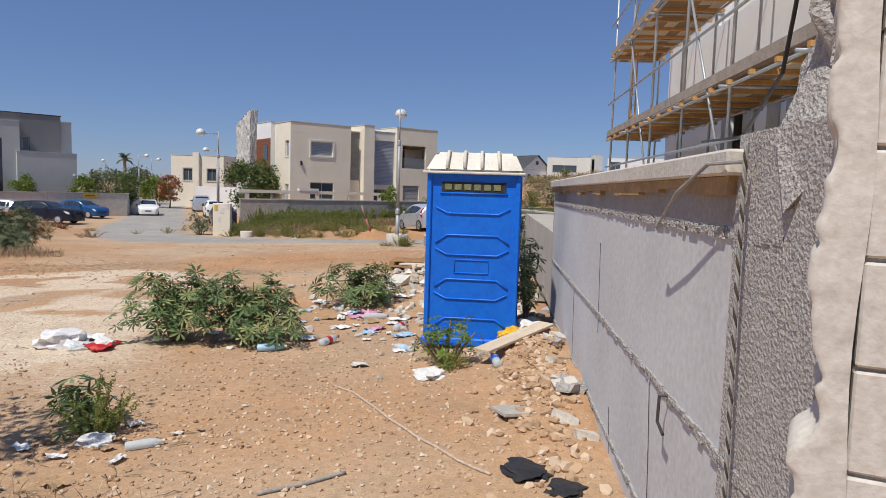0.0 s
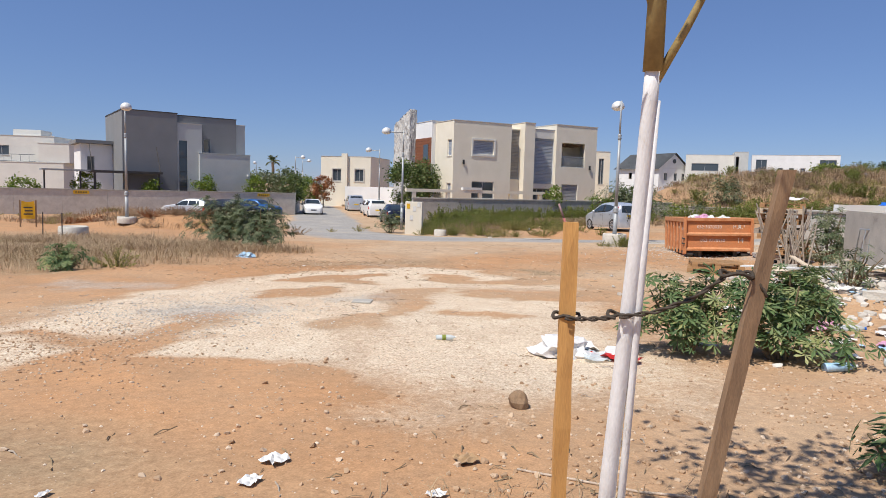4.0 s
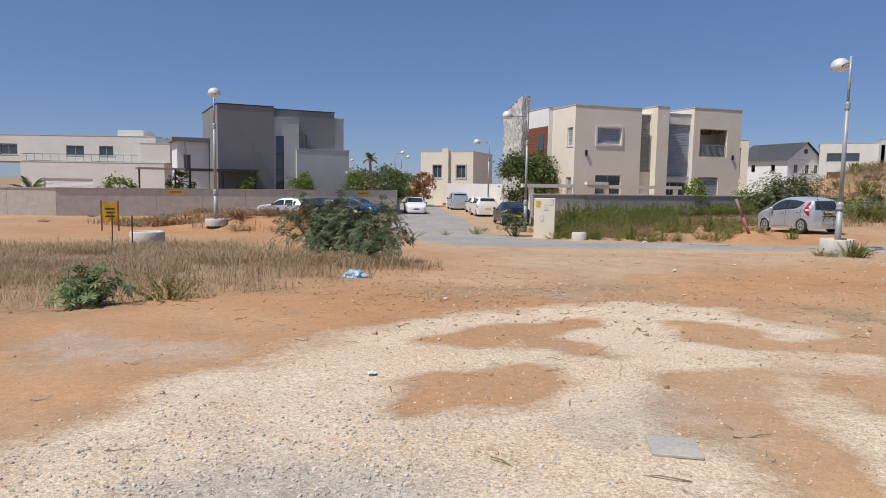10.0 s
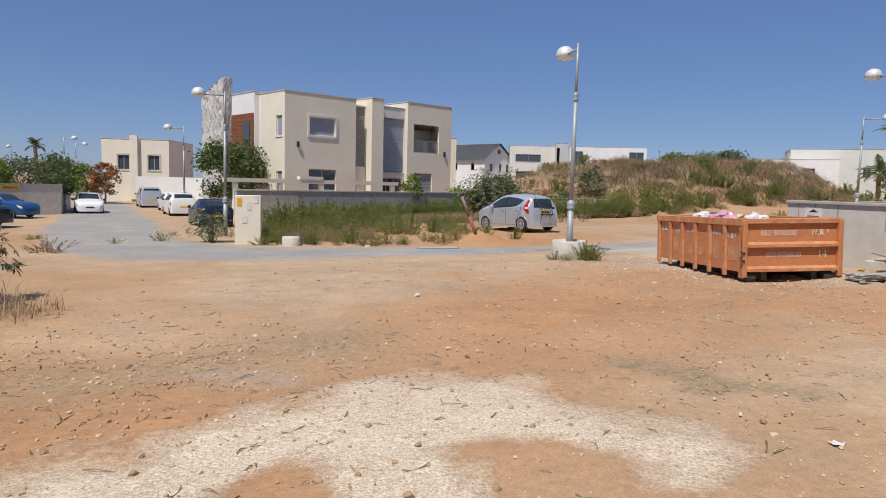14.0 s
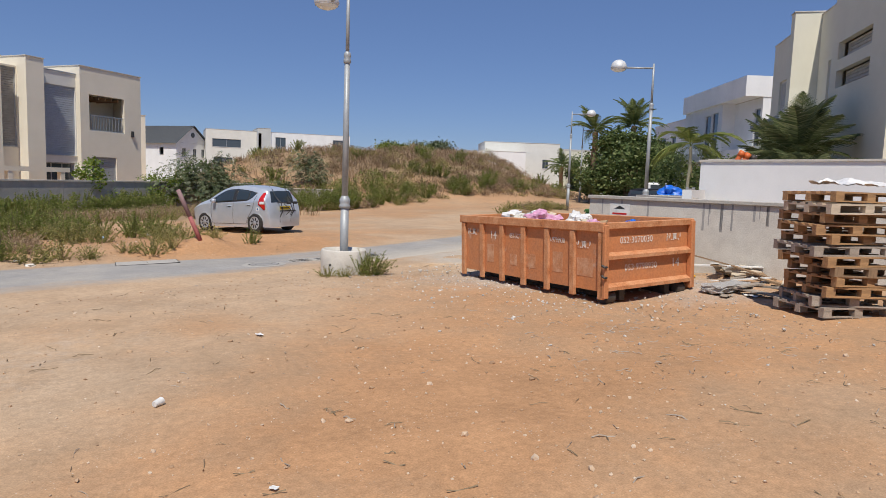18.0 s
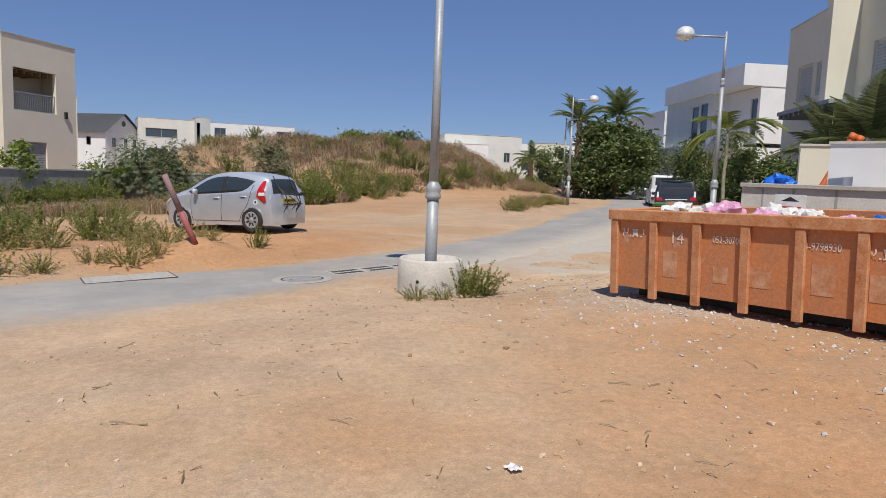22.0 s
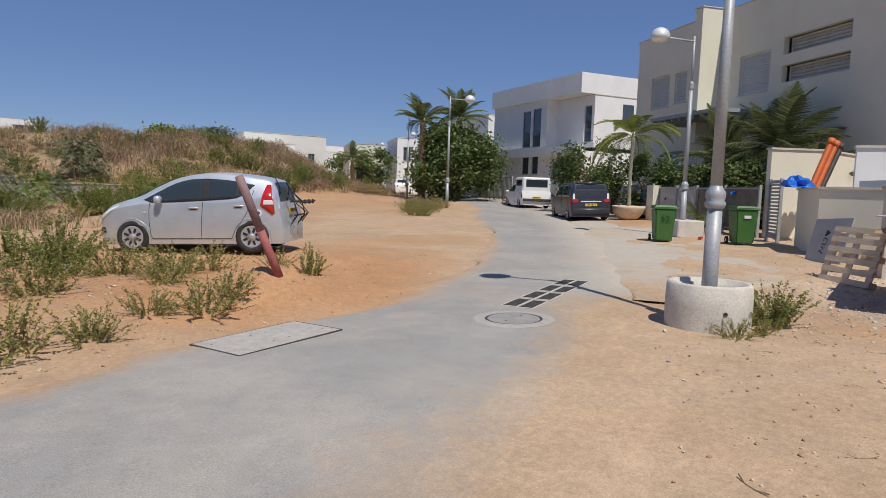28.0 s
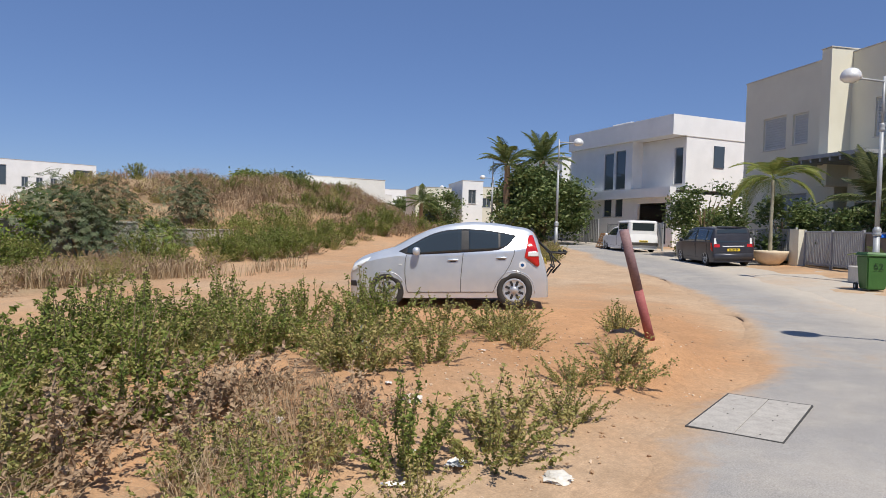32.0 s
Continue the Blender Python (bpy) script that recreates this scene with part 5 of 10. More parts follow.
# ---- vehicles ----
def car_shape(kind):
    """Side profile by stations: x along the car as a share of its length, top, belt line, underside, half width, roof half width."""
    if kind == "mini":
        X = [0.5, 0.497, 0.485, 0.46, 0.37, 0.28, 0.17, 0.074, -0.01, -0.12, -0.23, -0.34, -0.43, -0.452, -0.468, -0.49, -0.5]
        T = [0.38, 0.45, 0.515, 0.57, 0.655, 0.715, 0.845, 0.935, 0.98, 1.0, 0.985, 0.945, 0.885, 0.80, 0.66, 0.47, 0.36]
        B = [0.32, 0.40, 0.46, 0.50, 0.565, 0.605, 0.625, 0.625, 0.63, 0.635, 0.645, 0.665, 0.70, 0.68, 0.60, 0.43, 0.30]
        W = [0.62, 0.72, 0.80, 0.87, 0.97, 0.99, 1, 1, 1, 1, 1, 0.985, 0.945, 0.93, 0.915, 0.89, 0.80]
        R = [0.52, 0.60, 0.68, 0.74, 0.81, 0.81, 0.78, 0.76, 0.75, 0.74, 0.725, 0.70, 0.66, 0.68, 0.74, 0.82, 0.76]
    elif kind in ("sedan", "hatch"):
        X = [0.5, 0.49, 0.45, 0.36, 0.27, 0.20, 0.06, -0.04, -0.14, -0.26, -0.36, -0.43, -0.475, -0.492, -0.5]
        T = [0.38, 0.46, 0.56, 0.63, 0.67, 0.70, 0.93, 0.99, 1.0, 0.97, 0.90, 0.80, 0.70, 0.60, 0.42]
        if kind == "sedan":
            T = [0.38, 0.46, 0.56, 0.63, 0.67, 0.70, 0.93, 0.99, 1.0, 0.94, 0.80, 0.72, 0.69, 0.62, 0.42]
        B = [0.32, 0.42, 0.52, 0.58, 0.61, 0.62, 0.63, 0.635, 0.64, 0.65, 0.66, 0.66, 0.62, 0.52, 0.38]
        W = [0.62, 0.76, 0.90, 0.97, 0.99, 1, 1, 1, 1, 1, 0.985, 0.96, 0.92, 0.87, 0.8]
        R = [0.5, 0.64, 0.76, 0.82, 0.83, 0.8, 0.74, 0.73, 0.72, 0.71, 0.70, 0.72, 0.78, 0.8, 0.76]
    elif kind == "van":
        X = [0.5, 0.488, 0.44, 0.36, 0.27, 0.14, 0.02, -0.2, -0.38, -0.455, -0.478, -0.492, -0.5]
        T = [0.36, 0.46, 0.56, 0.62, 0.66, 0.90, 0.985, 1.0, 0.985, 0.96, 0.78, 0.56, 0.40]
        B = [0.32, 0.42, 0.52, 0.57, 0.59, 0.60, 0.60, 0.61, 0.615, 0.62, 0.60, 0.5, 0.36]
        W = [0.66, 0.80, 0.92, 0.98, 1, 1, 1, 1, 1, 0.985, 0.97, 0.95, 0.9]
        R = [0.55, 0.68, 0.8, 0.84, 0.84, 0.82, 0.82, 0.82, 0.81, 0.80, 0.84, 0.88, 0.86]
    else:                                   # suv
        X = [0.5, 0.49, 0.45, 0.36, 0.25, 0.18, 0.06, -0.04, -0.16, -0.30, -0.40, -0.45, -0.478, -0.492, -0.5]
        T = [0.40, 0.52, 0.61, 0.66, 0.69, 0.72, 0.92, 0.98, 1.0, 0.985, 0.95, 0.88, 0.72, 0.58, 0.42]
        B = [0.34, 0.46, 0.56, 0.61, 0.63, 0.64, 0.645, 0.65, 0.66, 0.675, 0.69, 0.69, 0.66, 0.52, 0.38]
        W = [0.66, 0.80, 0.92, 0.98, 1, 1, 1, 1, 1, 1, 0.985, 0.97, 0.94, 0.9, 0.84]
        R = [0.55, 0.68, 0.8, 0.84, 0.84, 0.82, 0.77, 0.76, 0.75, 0.74, 0.73, 0.74, 0.8, 0.84, 0.8]
    return [np.array(v, float) for v in (X, T, B, W, R)]


def smooth_at(x, xs, ys):
    """Monotone smooth interpolation; xs falls along the car."""
    xs, ys = xs[::-1], ys[::-1]
    d = np.gradient(ys, xs)
    i = int(np.clip(np.searchsorted(xs, x) - 1, 0, len(xs) - 2))
    hgt = xs[i + 1] - xs[i]
    t = min(1.0, max(0.0, (x - xs[i]) / hgt))
    s = (ys[i + 1] - ys[i]) / hgt
    lim = lambda g: max(min(g, 2.5 * s), 0) if s > 0 else min(max(g, 2.5 * s), 0)
    a, b = lim(d[i]), lim(d[i + 1])
    return ys[i] * (2 * t**3 - 3 * t**2 + 1) + hgt * a * (t**3 - 2 * t**2 + t) + ys[i + 1] * (-2 * t**3 + 3 * t**2) + hgt * b * (t**3 - t**2)


def cut(ob, cutter_bm):
    """Cuts a shape out of a mesh for good."""
    c = new("cutter", mesh_of("cutter", cutter_bm))
    md = ob.modifiers.new("cut", "BOOLEAN")
    md.object, md.operation, md.solver = c, "DIFFERENCE", "EXACT"
    bpy.context.view_layer.update()
    me = bpy.data.meshes.new_from_object(ob.evaluated_get(bpy.context.evaluated_depsgraph_get()))
    ob.modifiers.clear()
    old = ob.data
    ob.data = me
    me.name = old.name
    bpy.data.objects.remove(c)


def plain_side(panel, part, side, belt, body, sg, wins, detail, a0, a1, split, zlow, zup, zb, fx, rx, wheel_r, paint_mat):
    """Windows, gaps and handles of an ordinary car's flank."""
    if wins != "front":
        segs = ((a0, split + 0.035), (split - 0.035, a0 + (a1 - a0) * 0.86), (a0 + (a1 - a0) * 0.88, a1))
    else:
        segs = ((a0, split + 0.035),)
    for s0, s1 in segs:
        k = [s0 + (s1 - s0) * i / 8 for i in range(9)]
        outline = [(q, zlow(q)) for q in k] + [(q, zup(q)) for q in k[::-1]]
        panel("side_window", outline, CARGLASS, sg)
    if detail:
        for s in (a0 + 0.06, split, a0 + (a1 - a0) * 0.90):
            panel("door_gap", [(s - 0.006, zb + 0.16), (s + 0.006, zb + 0.16), (s + 0.006, belt(s)), (s - 0.006, belt(s))], SHADE, sg, 0.003)
        panel("sill_gap", [(fx - wheel_r - 0.1, zb + 0.16), (fx - wheel_r - 0.1, zb + 0.168), (rx + wheel_r + 0.1, zb + 0.168), (rx + wheel_r + 0.1, zb + 0.16)], SHADE, sg, 0.003)
        for s in (split + 0.17, a1 + 0.42):
            bm = bmesh.new()
            yy = side(s, belt(s) - 0.12) + 0.004
            box(bm, s - 0.09, s + 0.09, sg * yy - 0.018, sg * yy + 0.018, belt(s) - 0.14, belt(s) - 0.105, 0.008)
            part("door_handle", bm, paint_mat, body)


def mini_side(panel, part, side, belt, body, C, L, Hh, sg, paint_mat):
    """The small hatchback's flank: arched window band, door gaps, handles, as shares of length and height."""
    at = lambda u, v: ((0.5 - u) * L, v * Hh)
    lower = [(0.262, 0.665), (0.285, 0.640), (0.32, 0.628), (0.45, 0.638), (0.60, 0.655), (0.74, 0.672), (0.785, 0.695), (0.815, 0.755), (0.846, 0.835)]
    upper = [(0.262, 0.668), (0.33, 0.755), (0.404, 0.848), (0.46, 0.893), (0.514, 0.916), (0.59, 0.925), (0.70, 0.906), (0.78, 0.875), (0.846, 0.842)]

    def between(u0, u1, inset):
        us = np.linspace(u0, u1, 15)
        lo = np.interp(us, *zip(*lower)) + inset
        hi = np.maximum(np.interp(us, *zip(*upper)) - inset, lo + 0.002)
        return [at(u, v) for u, v in zip(us, lo)] + [at(u, v) for u, v in zip(us[::-1], hi[::-1])]
    panel("window_surround", between(0.262, 0.846, 0.0), BLACK, sg, 0.003)
    for u0, u1 in ((0.305, 0.575), (0.612, 0.758), (0.768, 0.832)):
        panel("side_window", between(u0, u1, 0.012), CARGLASS, sg, 0.006)
    gap = lambda pts: [panel("door_gap", [at(a, b), at(c, d), (at(c, d)[0] - 0.009, at(c, d)[1]), (at(a, b)[0] - 0.009, at(a, b)[1])], SHADE, sg, 0.003) for (a, b), (c, d) in zip(pts, pts[1:])]
    gap([(0.300, 0.625), (0.293, 0.55), (0.291, 0.40), (0.296, 0.23), (0.305, 0.185)])
    gap([(0.583, 0.64), (0.577, 0.52), (0.570, 0.36), (0.567, 0.185)])
    gap([(0.846, 0.78), (0.832, 0.62), (0.812, 0.50), (0.785, 0.40), (0.752, 0.31), (0.728, 0.19)])
    panel("sill_gap", [at(0.305, 0.183), at(0.728, 0.183), at(0.728, 0.190), at(0.305, 0.190)], SHADE, sg, 0.003)
    for u, v in ((0.533, 0.565), (0.772, 0.588)):
        s, z = at(u, v)
        yy = side(s, z) + 0.006
        bm = bmesh.new()
        box(bm, s - 0.10, s + 0.10, sg * yy - 0.022, sg * yy + 0.022, z - 0.014, z + 0.014, 0.01)
        part("door_handle", bm, paint_mat, body, smooth=True)
        panel("handle_recess", [at(u - 0.016, v - 0.022), at(u + 0.016, v - 0.022), at(u + 0.016, v + 0.006), at(u - 0.016, v + 0.006)], DARKSTEEL, sg, 0.002)
    panel("side_repeater", [at(0.262, 0.505), at(0.276, 0.505), at(0.276, 0.522), at(0.262, 0.522)], HEADLAMP, sg, 0.006)
    for u in (0.197, 0.834):                       # rolled wheel-arch lips
        bm = bmesh.new()
        c, r = at(u, 0)[0], 0.32 + 0.06
        arc = []
        for k in range(17):
            a = math.radians(-8 + 196 * k / 16)
            s, z = c + r * math.cos(a), 0.32 + r * math.sin(a)
            arc.append((s, sg * (side(s, max(z, 0.22)) - 0.002), z))
        tube(bm, arc, 0.008, 7)
        part("arch_lip", bm, paint_mat, body, smooth=True)


def car(label, kind, paint_mat, L, Wd, Hh, x, y, turn, z=None, wheel_r=0.31, front=0.21, rear=0.17, detail=True, category="car", wins=None, spokes=8, parked="cars parked along the lane", tilt=(0, 0)):
    C = thing("car", label, category, x, y, z, turn, group=parked, tilt=slope_tilt(turn) if y < 45 else tilt)
    X, T, B, W, R = car_shape(kind)
    hw, zb = Wd / 2, 0.19
    top = lambda s: smooth_at(s / L, X, T) * Hh
    belt = lambda s: min(smooth_at(s / L, X, B) * Hh, top(s) - 0.05)
    wide = lambda s: smooth_at(s / L, X, W) * hw
    roofw = lambda s: min(smooth_at(s / L, X, R) * hw, wide(s) * 0.97)

    def side(s, zz):
        b, t, w, r = belt(s), top(s), wide(s), roofw(s)
        if zz <= b:
            k = (b - zz) / max(b - zb, 0.05)
            return w * (1 - 0.055 * max(0, k - 0.35) ** 2 / 0.42)
        k = min(1.0, (zz - b) / max(t - 0.06 - b, 0.02))
        return w + (r - w) * (0.75 * k + 0.25 * k * k)
    n = 46 if detail else 26
    ss = [L / 2 - L * i / (n - 1) for i in range(n)]
    ss = sorted(set(ss + [L * v for v in X]), reverse=True)
    bm = bmesh.new()
    rings = []
    for s in ss:
        b, t = belt(s), top(s)
        zs = [zb + (b - zb) * k for k in (0, 0.12, 0.3, 0.5, 0.7, 0.86, 0.96, 1.0)] + [b + (t - 0.06 - b) * k for k in (0.04, 0.3, 0.6, 0.85, 1.0)]
        pts = [(side(s, q), q) for q in zs]
        r = side(s, t - 0.06)
        pts += [(r * 0.965, t - 0.03), (r * 0.90, t - 0.012), (r * 0.6, t), (0, t + 0.008)]
        ring = [bm.verts.new((s, -p, q)) for p, q in pts] + [bm.verts.new((s, p, q)) for p, q in pts[-2::-1]]
        rings.append(ring)
    for a, b in zip(rings, rings[1:]):
        for k in range(len(a) - 1):
            bm.faces.new((a[k], a[k + 1], b[k + 1], b[k]))
        bm.faces.new((a[-1], a[0], b[0], b[-1]))
    bm.faces.new(rings[0][::-1])
    bm.faces.new(rings[-1])
    bmesh.ops.recalc_face_normals(bm, faces=bm.faces)
    body = part("body", bm, paint_mat, C)
    fx, rx = L / 2 - front * L, -L / 2 + rear * L
    if detail:
        cb = bmesh.new()
        for wx in (fx, rx):
            bmesh.ops.create_cone(cb, segments=28, radius1=wheel_r + 0.055, radius2=wheel_r + 0.055, depth=Wd + 0.5, cap_ends=True,
                                  matrix=pose(wx, 0, wheel_r, 90))
        cut(body, cb)
    for p in body.data.polygons:
        p.use_smooth = True
    body.data.set_sharp_from_angle(angle=radians(32))
    bm = bmesh.new()
    box(bm, rx - wheel_r - 0.1, fx + wheel_r + 0.1, -hw + 0.2, hw - 0.2, zb + 0.01, zb + 0.42)
    part("underbody", bm, BLACK, body)

    def panel(name, outline, material, side_sign, lift=0.006, parent=None, fine=7):
        """A pane or trim that lies on the car's side, from its outline in (x, z)."""
        bm = bmesh.new()
        o = np.array(outline, float)
        # columns between the lower and upper edge of the outline
        xs = np.linspace(o[:, 0].min(), o[:, 0].max(), 15)
        lo, hi = [], []
        for q in xs:
            zz = []
            for (x0, z0), (x1, z1) in zip(o, np.roll(o, -1, 0)):
                if min(x0, x1) - 1e-6 <= q <= max(x0, x1) + 1e-6:
                    zz += [z0 + (z1 - z0) * (q - x0) / (x1 - x0)] if abs(x1 - x0) > 1e-9 else [z0, z1]
            lo.append(min(zz))
            hi.append(max(zz))
        grid = [[bm.verts.new((q, side_sign * (side(q, a + (b - a) * k / fine) + lift), a + (b - a) * k / fine)) for k in range(fine + 1)] for q, a, b in zip(xs, lo, hi)]
        for g0, g1 in zip(grid, grid[1:]):
            for k in range(fine):
                bm.faces.new((g0[k], g0[k + 1], g1[k + 1], g1[k]))
        bmesh.ops.recalc_face_normals(bm, faces=bm.faces)
        bmesh.ops.solidify(bm, geom=bm.faces[:], thickness=-0.004 * side_sign)
        return part(name, bm, material, parent or C, smooth=True)

    def cross(name, s0, s1, w0, w1, material, lift=0.008, parent=None):
        """A pane across the car that follows the top line: windscreen, rear window."""
        bm = bmesh.new()
        grid = []
        for i in range(9):
            s = s0 + (s1 - s0) * i / 8
            w = w0 + (w1 - w0) * i / 8
            grid.append([bm.verts.new((s, w * k / 4, top(s) + lift + 0.008 - 0.012 * (abs(k) / 4) ** 2 - (0.03 * max(0, abs(k) / 4 * w - roofw(s) * 0.86)))) for k in range(-4, 5)])
        for g0, g1 in zip(grid, grid[1:]):
            for k in range(8):
                bm.faces.new((g0[k], g0[k + 1], g1[k + 1], g1[k]))
        bmesh.ops.recalc_face_normals(bm, faces=bm.faces)
        return part(name, bm, material, parent or C, smooth=True)
    spec = dict(mini=(0.275, 0.085, -0.432, -0.472), hatch=(0.185, 0.0, -0.30, -0.46), sedan=(0.185, 0.0, -0.25, -0.37), van=(0.255, 0.06, -0.457, -0.474), suv=(0.165, 0.0, -0.405, -0.468))[kind]
    cross("windscreen", spec[0] * L, spec[1] * L + 0.12, roofw(spec[0] * L) * 0.93, roofw(spec[1] * L) * 0.86, CARGLASS)
    cross("rear_window", spec[2] * L - 0.02, spec[3] * L, roofw(spec[2] * L) * 0.84, roofw(spec[3] * L) * 0.86, CARGLASS, 0.012)
    a0, a1 = spec[0] * L - 0.16, spec[2] * L + (0.05 if kind != "sedan" else -0.05)
    zlow = lambda s: belt(s) + 0.025
    zup = lambda s: max(zlow(s) + 0.012, top(s) - 0.115)
    split = a0 + (a1 - a0) * 0.50
    for sg in (-1, 1):
        if kind == "mini":
            mini_side(panel, part, side, belt, body, C, L, Hh, sg, paint_mat)
        else:
            plain_side(panel, part, side, belt, body, sg, wins, detail, a0, a1, split, zlow, zup, zb, fx, rx, wheel_r, paint_mat)
        s = a0 - 0.02 if kind != "mini" else 0.145 * L
        bm = bmesh.new()
        yy = side(s, belt(s)) + 0.10
        box(bm, s - 0.06, s + 0.07, sg * yy - 0.10, sg * yy + 0.06, belt(s) + 0.0, belt(s) + 0.15, 0.035)
        part("door_mirror", bm, paint_mat if detail else BLACK, C, smooth=True)
        tl = ((-0.44, -0.488, 0.44, 0.62) if kind not in ("van",) else (-0.462, -0.49, 0.38, 0.6))
        share = lambda pts: [((0.5 - u) * L, v * Hh) for u, v in pts]
        if kind == "mini":
            panel("tail_light", share(((0.908, 0.84), (0.928, 0.845), (0.955, 0.62), (0.958, 0.50), (0.945, 0.475), (0.885, 0.59))), TAILRED, sg, 0.014)
            panel("reverse_light", share(((0.900, 0.60), (0.955, 0.60), (0.950, 0.655), (0.904, 0.655))), HEADLAMP, sg, 0.020)
            panel("headlight", share(((0.014, 0.435), (0.018, 0.51), (0.055, 0.555), (0.115, 0.605), (0.108, 0.572), (0.065, 0.495), (0.032, 0.44))), HEADLAMP, sg, 0.008)
            panel("bumper_grille", share(((0.008, 0.26), (0.045, 0.26), (0.04, 0.325), (0.008, 0.325))), BLACK, sg, 0.006)
        else:
            panel("tail_light", [(tl[0] * L, Hh * tl[2] + 0.08), (tl[1] * L, Hh * tl[2]), (tl[1] * L, Hh * (tl[2] + tl[3]) / 2), ((tl[0] + tl[1]) / 2 * L, Hh * tl[3]), (tl[0] * L, Hh * tl[3])], TAILRED, sg, 0.012)
            panel("headlight", [(0.47 * L, 0.40 * Hh), (0.43 * L, 0.42 * Hh), (0.385 * L, 0.535 * Hh), (0.43 * L, 0.525 * Hh), (0.47 * L, 0.47 * Hh)], HEADLAMP, sg, 0.008)
    for wx in (fx, rx):
        for sg in (-1, 1):
            wl = new("wheel")
            wl.parent = C
            wl.matrix_basis = pose(wx, sg * (hw - 0.10), wheel_r, 90, 0, 0 if sg < 0 else 180)
            wr = wheel_r
            bm = bmesh.new()
            lathe(bm, [(wr * 0.62, -0.09), (wr * 0.94, -0.09), (wr, -0.06), (wr, 0.06), (wr * 0.94, 0.09), (wr * 0.66, 0.092), (wr * 0.63, 0.07)], 26)
            part("tyre", bm, RUBBER, wl, smooth=True)
            bm = bmesh.new()
            lathe(bm, [(wr * 0.66, 0.086), (wr * 0.60, 0.098), (wr * 0.56, 0.09), (wr * 0.2, 0.075), (wr * 0.15, 0.098), (0, 0.1)], 26)
            rim = part("rim", bm, ALLOY, wl, smooth=True)
            if detail:
                for i in range(spokes):
                    bm = bmesh.new()
                    a = 2 * math.pi * (i + 0.5) / spokes
                    box(bm, wr * 0.26, wr * 0.53, -wr * 0.068, wr * 0.068, 0.080, 0.0955, 0.004, m=Matrix.Rotation(a, 4, "Z"))
                    part("slot", bm, BLACK, rim)
    bm = bmesh.new()
    zr = 0.52 * Hh if kind == "mini" else 0.42 * Hh
    xr = -L * 0.4985
    while top(xr) < zr + 0.12 and xr < -L * 0.46:
        xr += 0.005
    box(bm, -0.006, 0.006, -0.26, 0.26, -0.055, 0.055)
    tilt_m = pose(-L * 0.497 - 0.012, 0, zr, 0, 8, 0)
    bmesh.ops.transform(bm, matrix=tilt_m, verts=bm.verts)
    pl = part("number_plate", bm, PLATE, C, "yellow number plate")
    if detail:
        bm = bmesh.new()
        for i in range(7):
            box(bm, -0.0085, -0.0065, -0.19 + i * 0.06, -0.155 + i * 0.06, -0.03, 0.03)
        bmesh.ops.transform(bm, matrix=tilt_m, verts=bm.verts)
        part("plate_digits", bm, BLACK, pl)
    bm = bmesh.new()
    box(bm, L * 0.485, L * 0.5 + 0.012, -0.26, 0.26, 0.30 * Hh, 0.37 * Hh, 0.01)
    part("grille", bm, BLACK, C)
    return C, side, top, belt


def bike_rack(C, L):
    """A strap-on bicycle rack folded against the tailgate."""
    r = new("bike_rack")
    r.parent = C
    r["label"] = "black folded strap-on bicycle rack"
    for sg in (-1, 1):
        for path, rad in (([(-L / 2 + 0.14, 0.30 * sg, 1.24), (-L / 2 - 0.10, 0.30 * sg, 1.02), (-L / 2 - 0.16, 0.28 * sg, 0.74), (-L / 2 - 0.02, 0.26 * sg, 0.56)], 0.014),
                          ([(-L / 2 - 0.06, 0.30 * sg, 1.02), (-L / 2 - 0.34, 0.20 * sg, 1.00), (-L / 2 - 0.42, 0.18 * sg, 1.03)], 0.016),
                          ([(-L / 2 - 0.10, 0.16 * sg, 0.98), (-L / 2 - 0.30, 0.05 * sg, 0.78), (-L / 2 - 0.14, 0.10 * sg, 0.60)], 0.012)):
            bm = bmesh.new()
            tube(bm, path, rad, 8)
            part("tube", bm, BLACK, r, smooth=True)
        bm = bmesh.new()
        tube(bm, [(-L / 2 + 0.27, 0.33 * sg, 1.50), (-L / 2 + 0.12, 0.33 * sg, 1.22), (-L / 2 - 0.06, 0.31 * sg, 1.02)], 0.011, 6)
        part("strap", bm, BLACK, r)
        bm = bmesh.new()
        tube(bm, [(-L / 2 - 0.1, 0.27 * sg, 0.70), (-L / 2 + 0.01, 0.27 * sg, 0.50), (-L / 2 + 0.0, 0.27 * sg, 0.34)], 0.010, 6)
        part("strap", bm, BLACK, r)
        for q in (0.0, 0.09):
            bm = bmesh.new()
            box(bm, -L / 2 - 0.40 + q, -L / 2 - 0.36 + q, 0.14 * sg - 0.03, 0.14 * sg + 0.06, 0.97, 1.06, 0.012)
            part("cradle", bm, BLACK, r)
    bm = bmesh.new()
    tube(bm, [(-L / 2 - 0.06, -0.42, 1.02), (-L / 2 - 0.06, 0.42, 1.02)], 0.018, 8)
    tube(bm, [(-L / 2 - 0.13, -0.38, 0.74), (-L / 2 - 0.13, 0.38, 0.74)], 0.018, 8)
    part("crossbar", bm, BLACK, r, smooth=True)


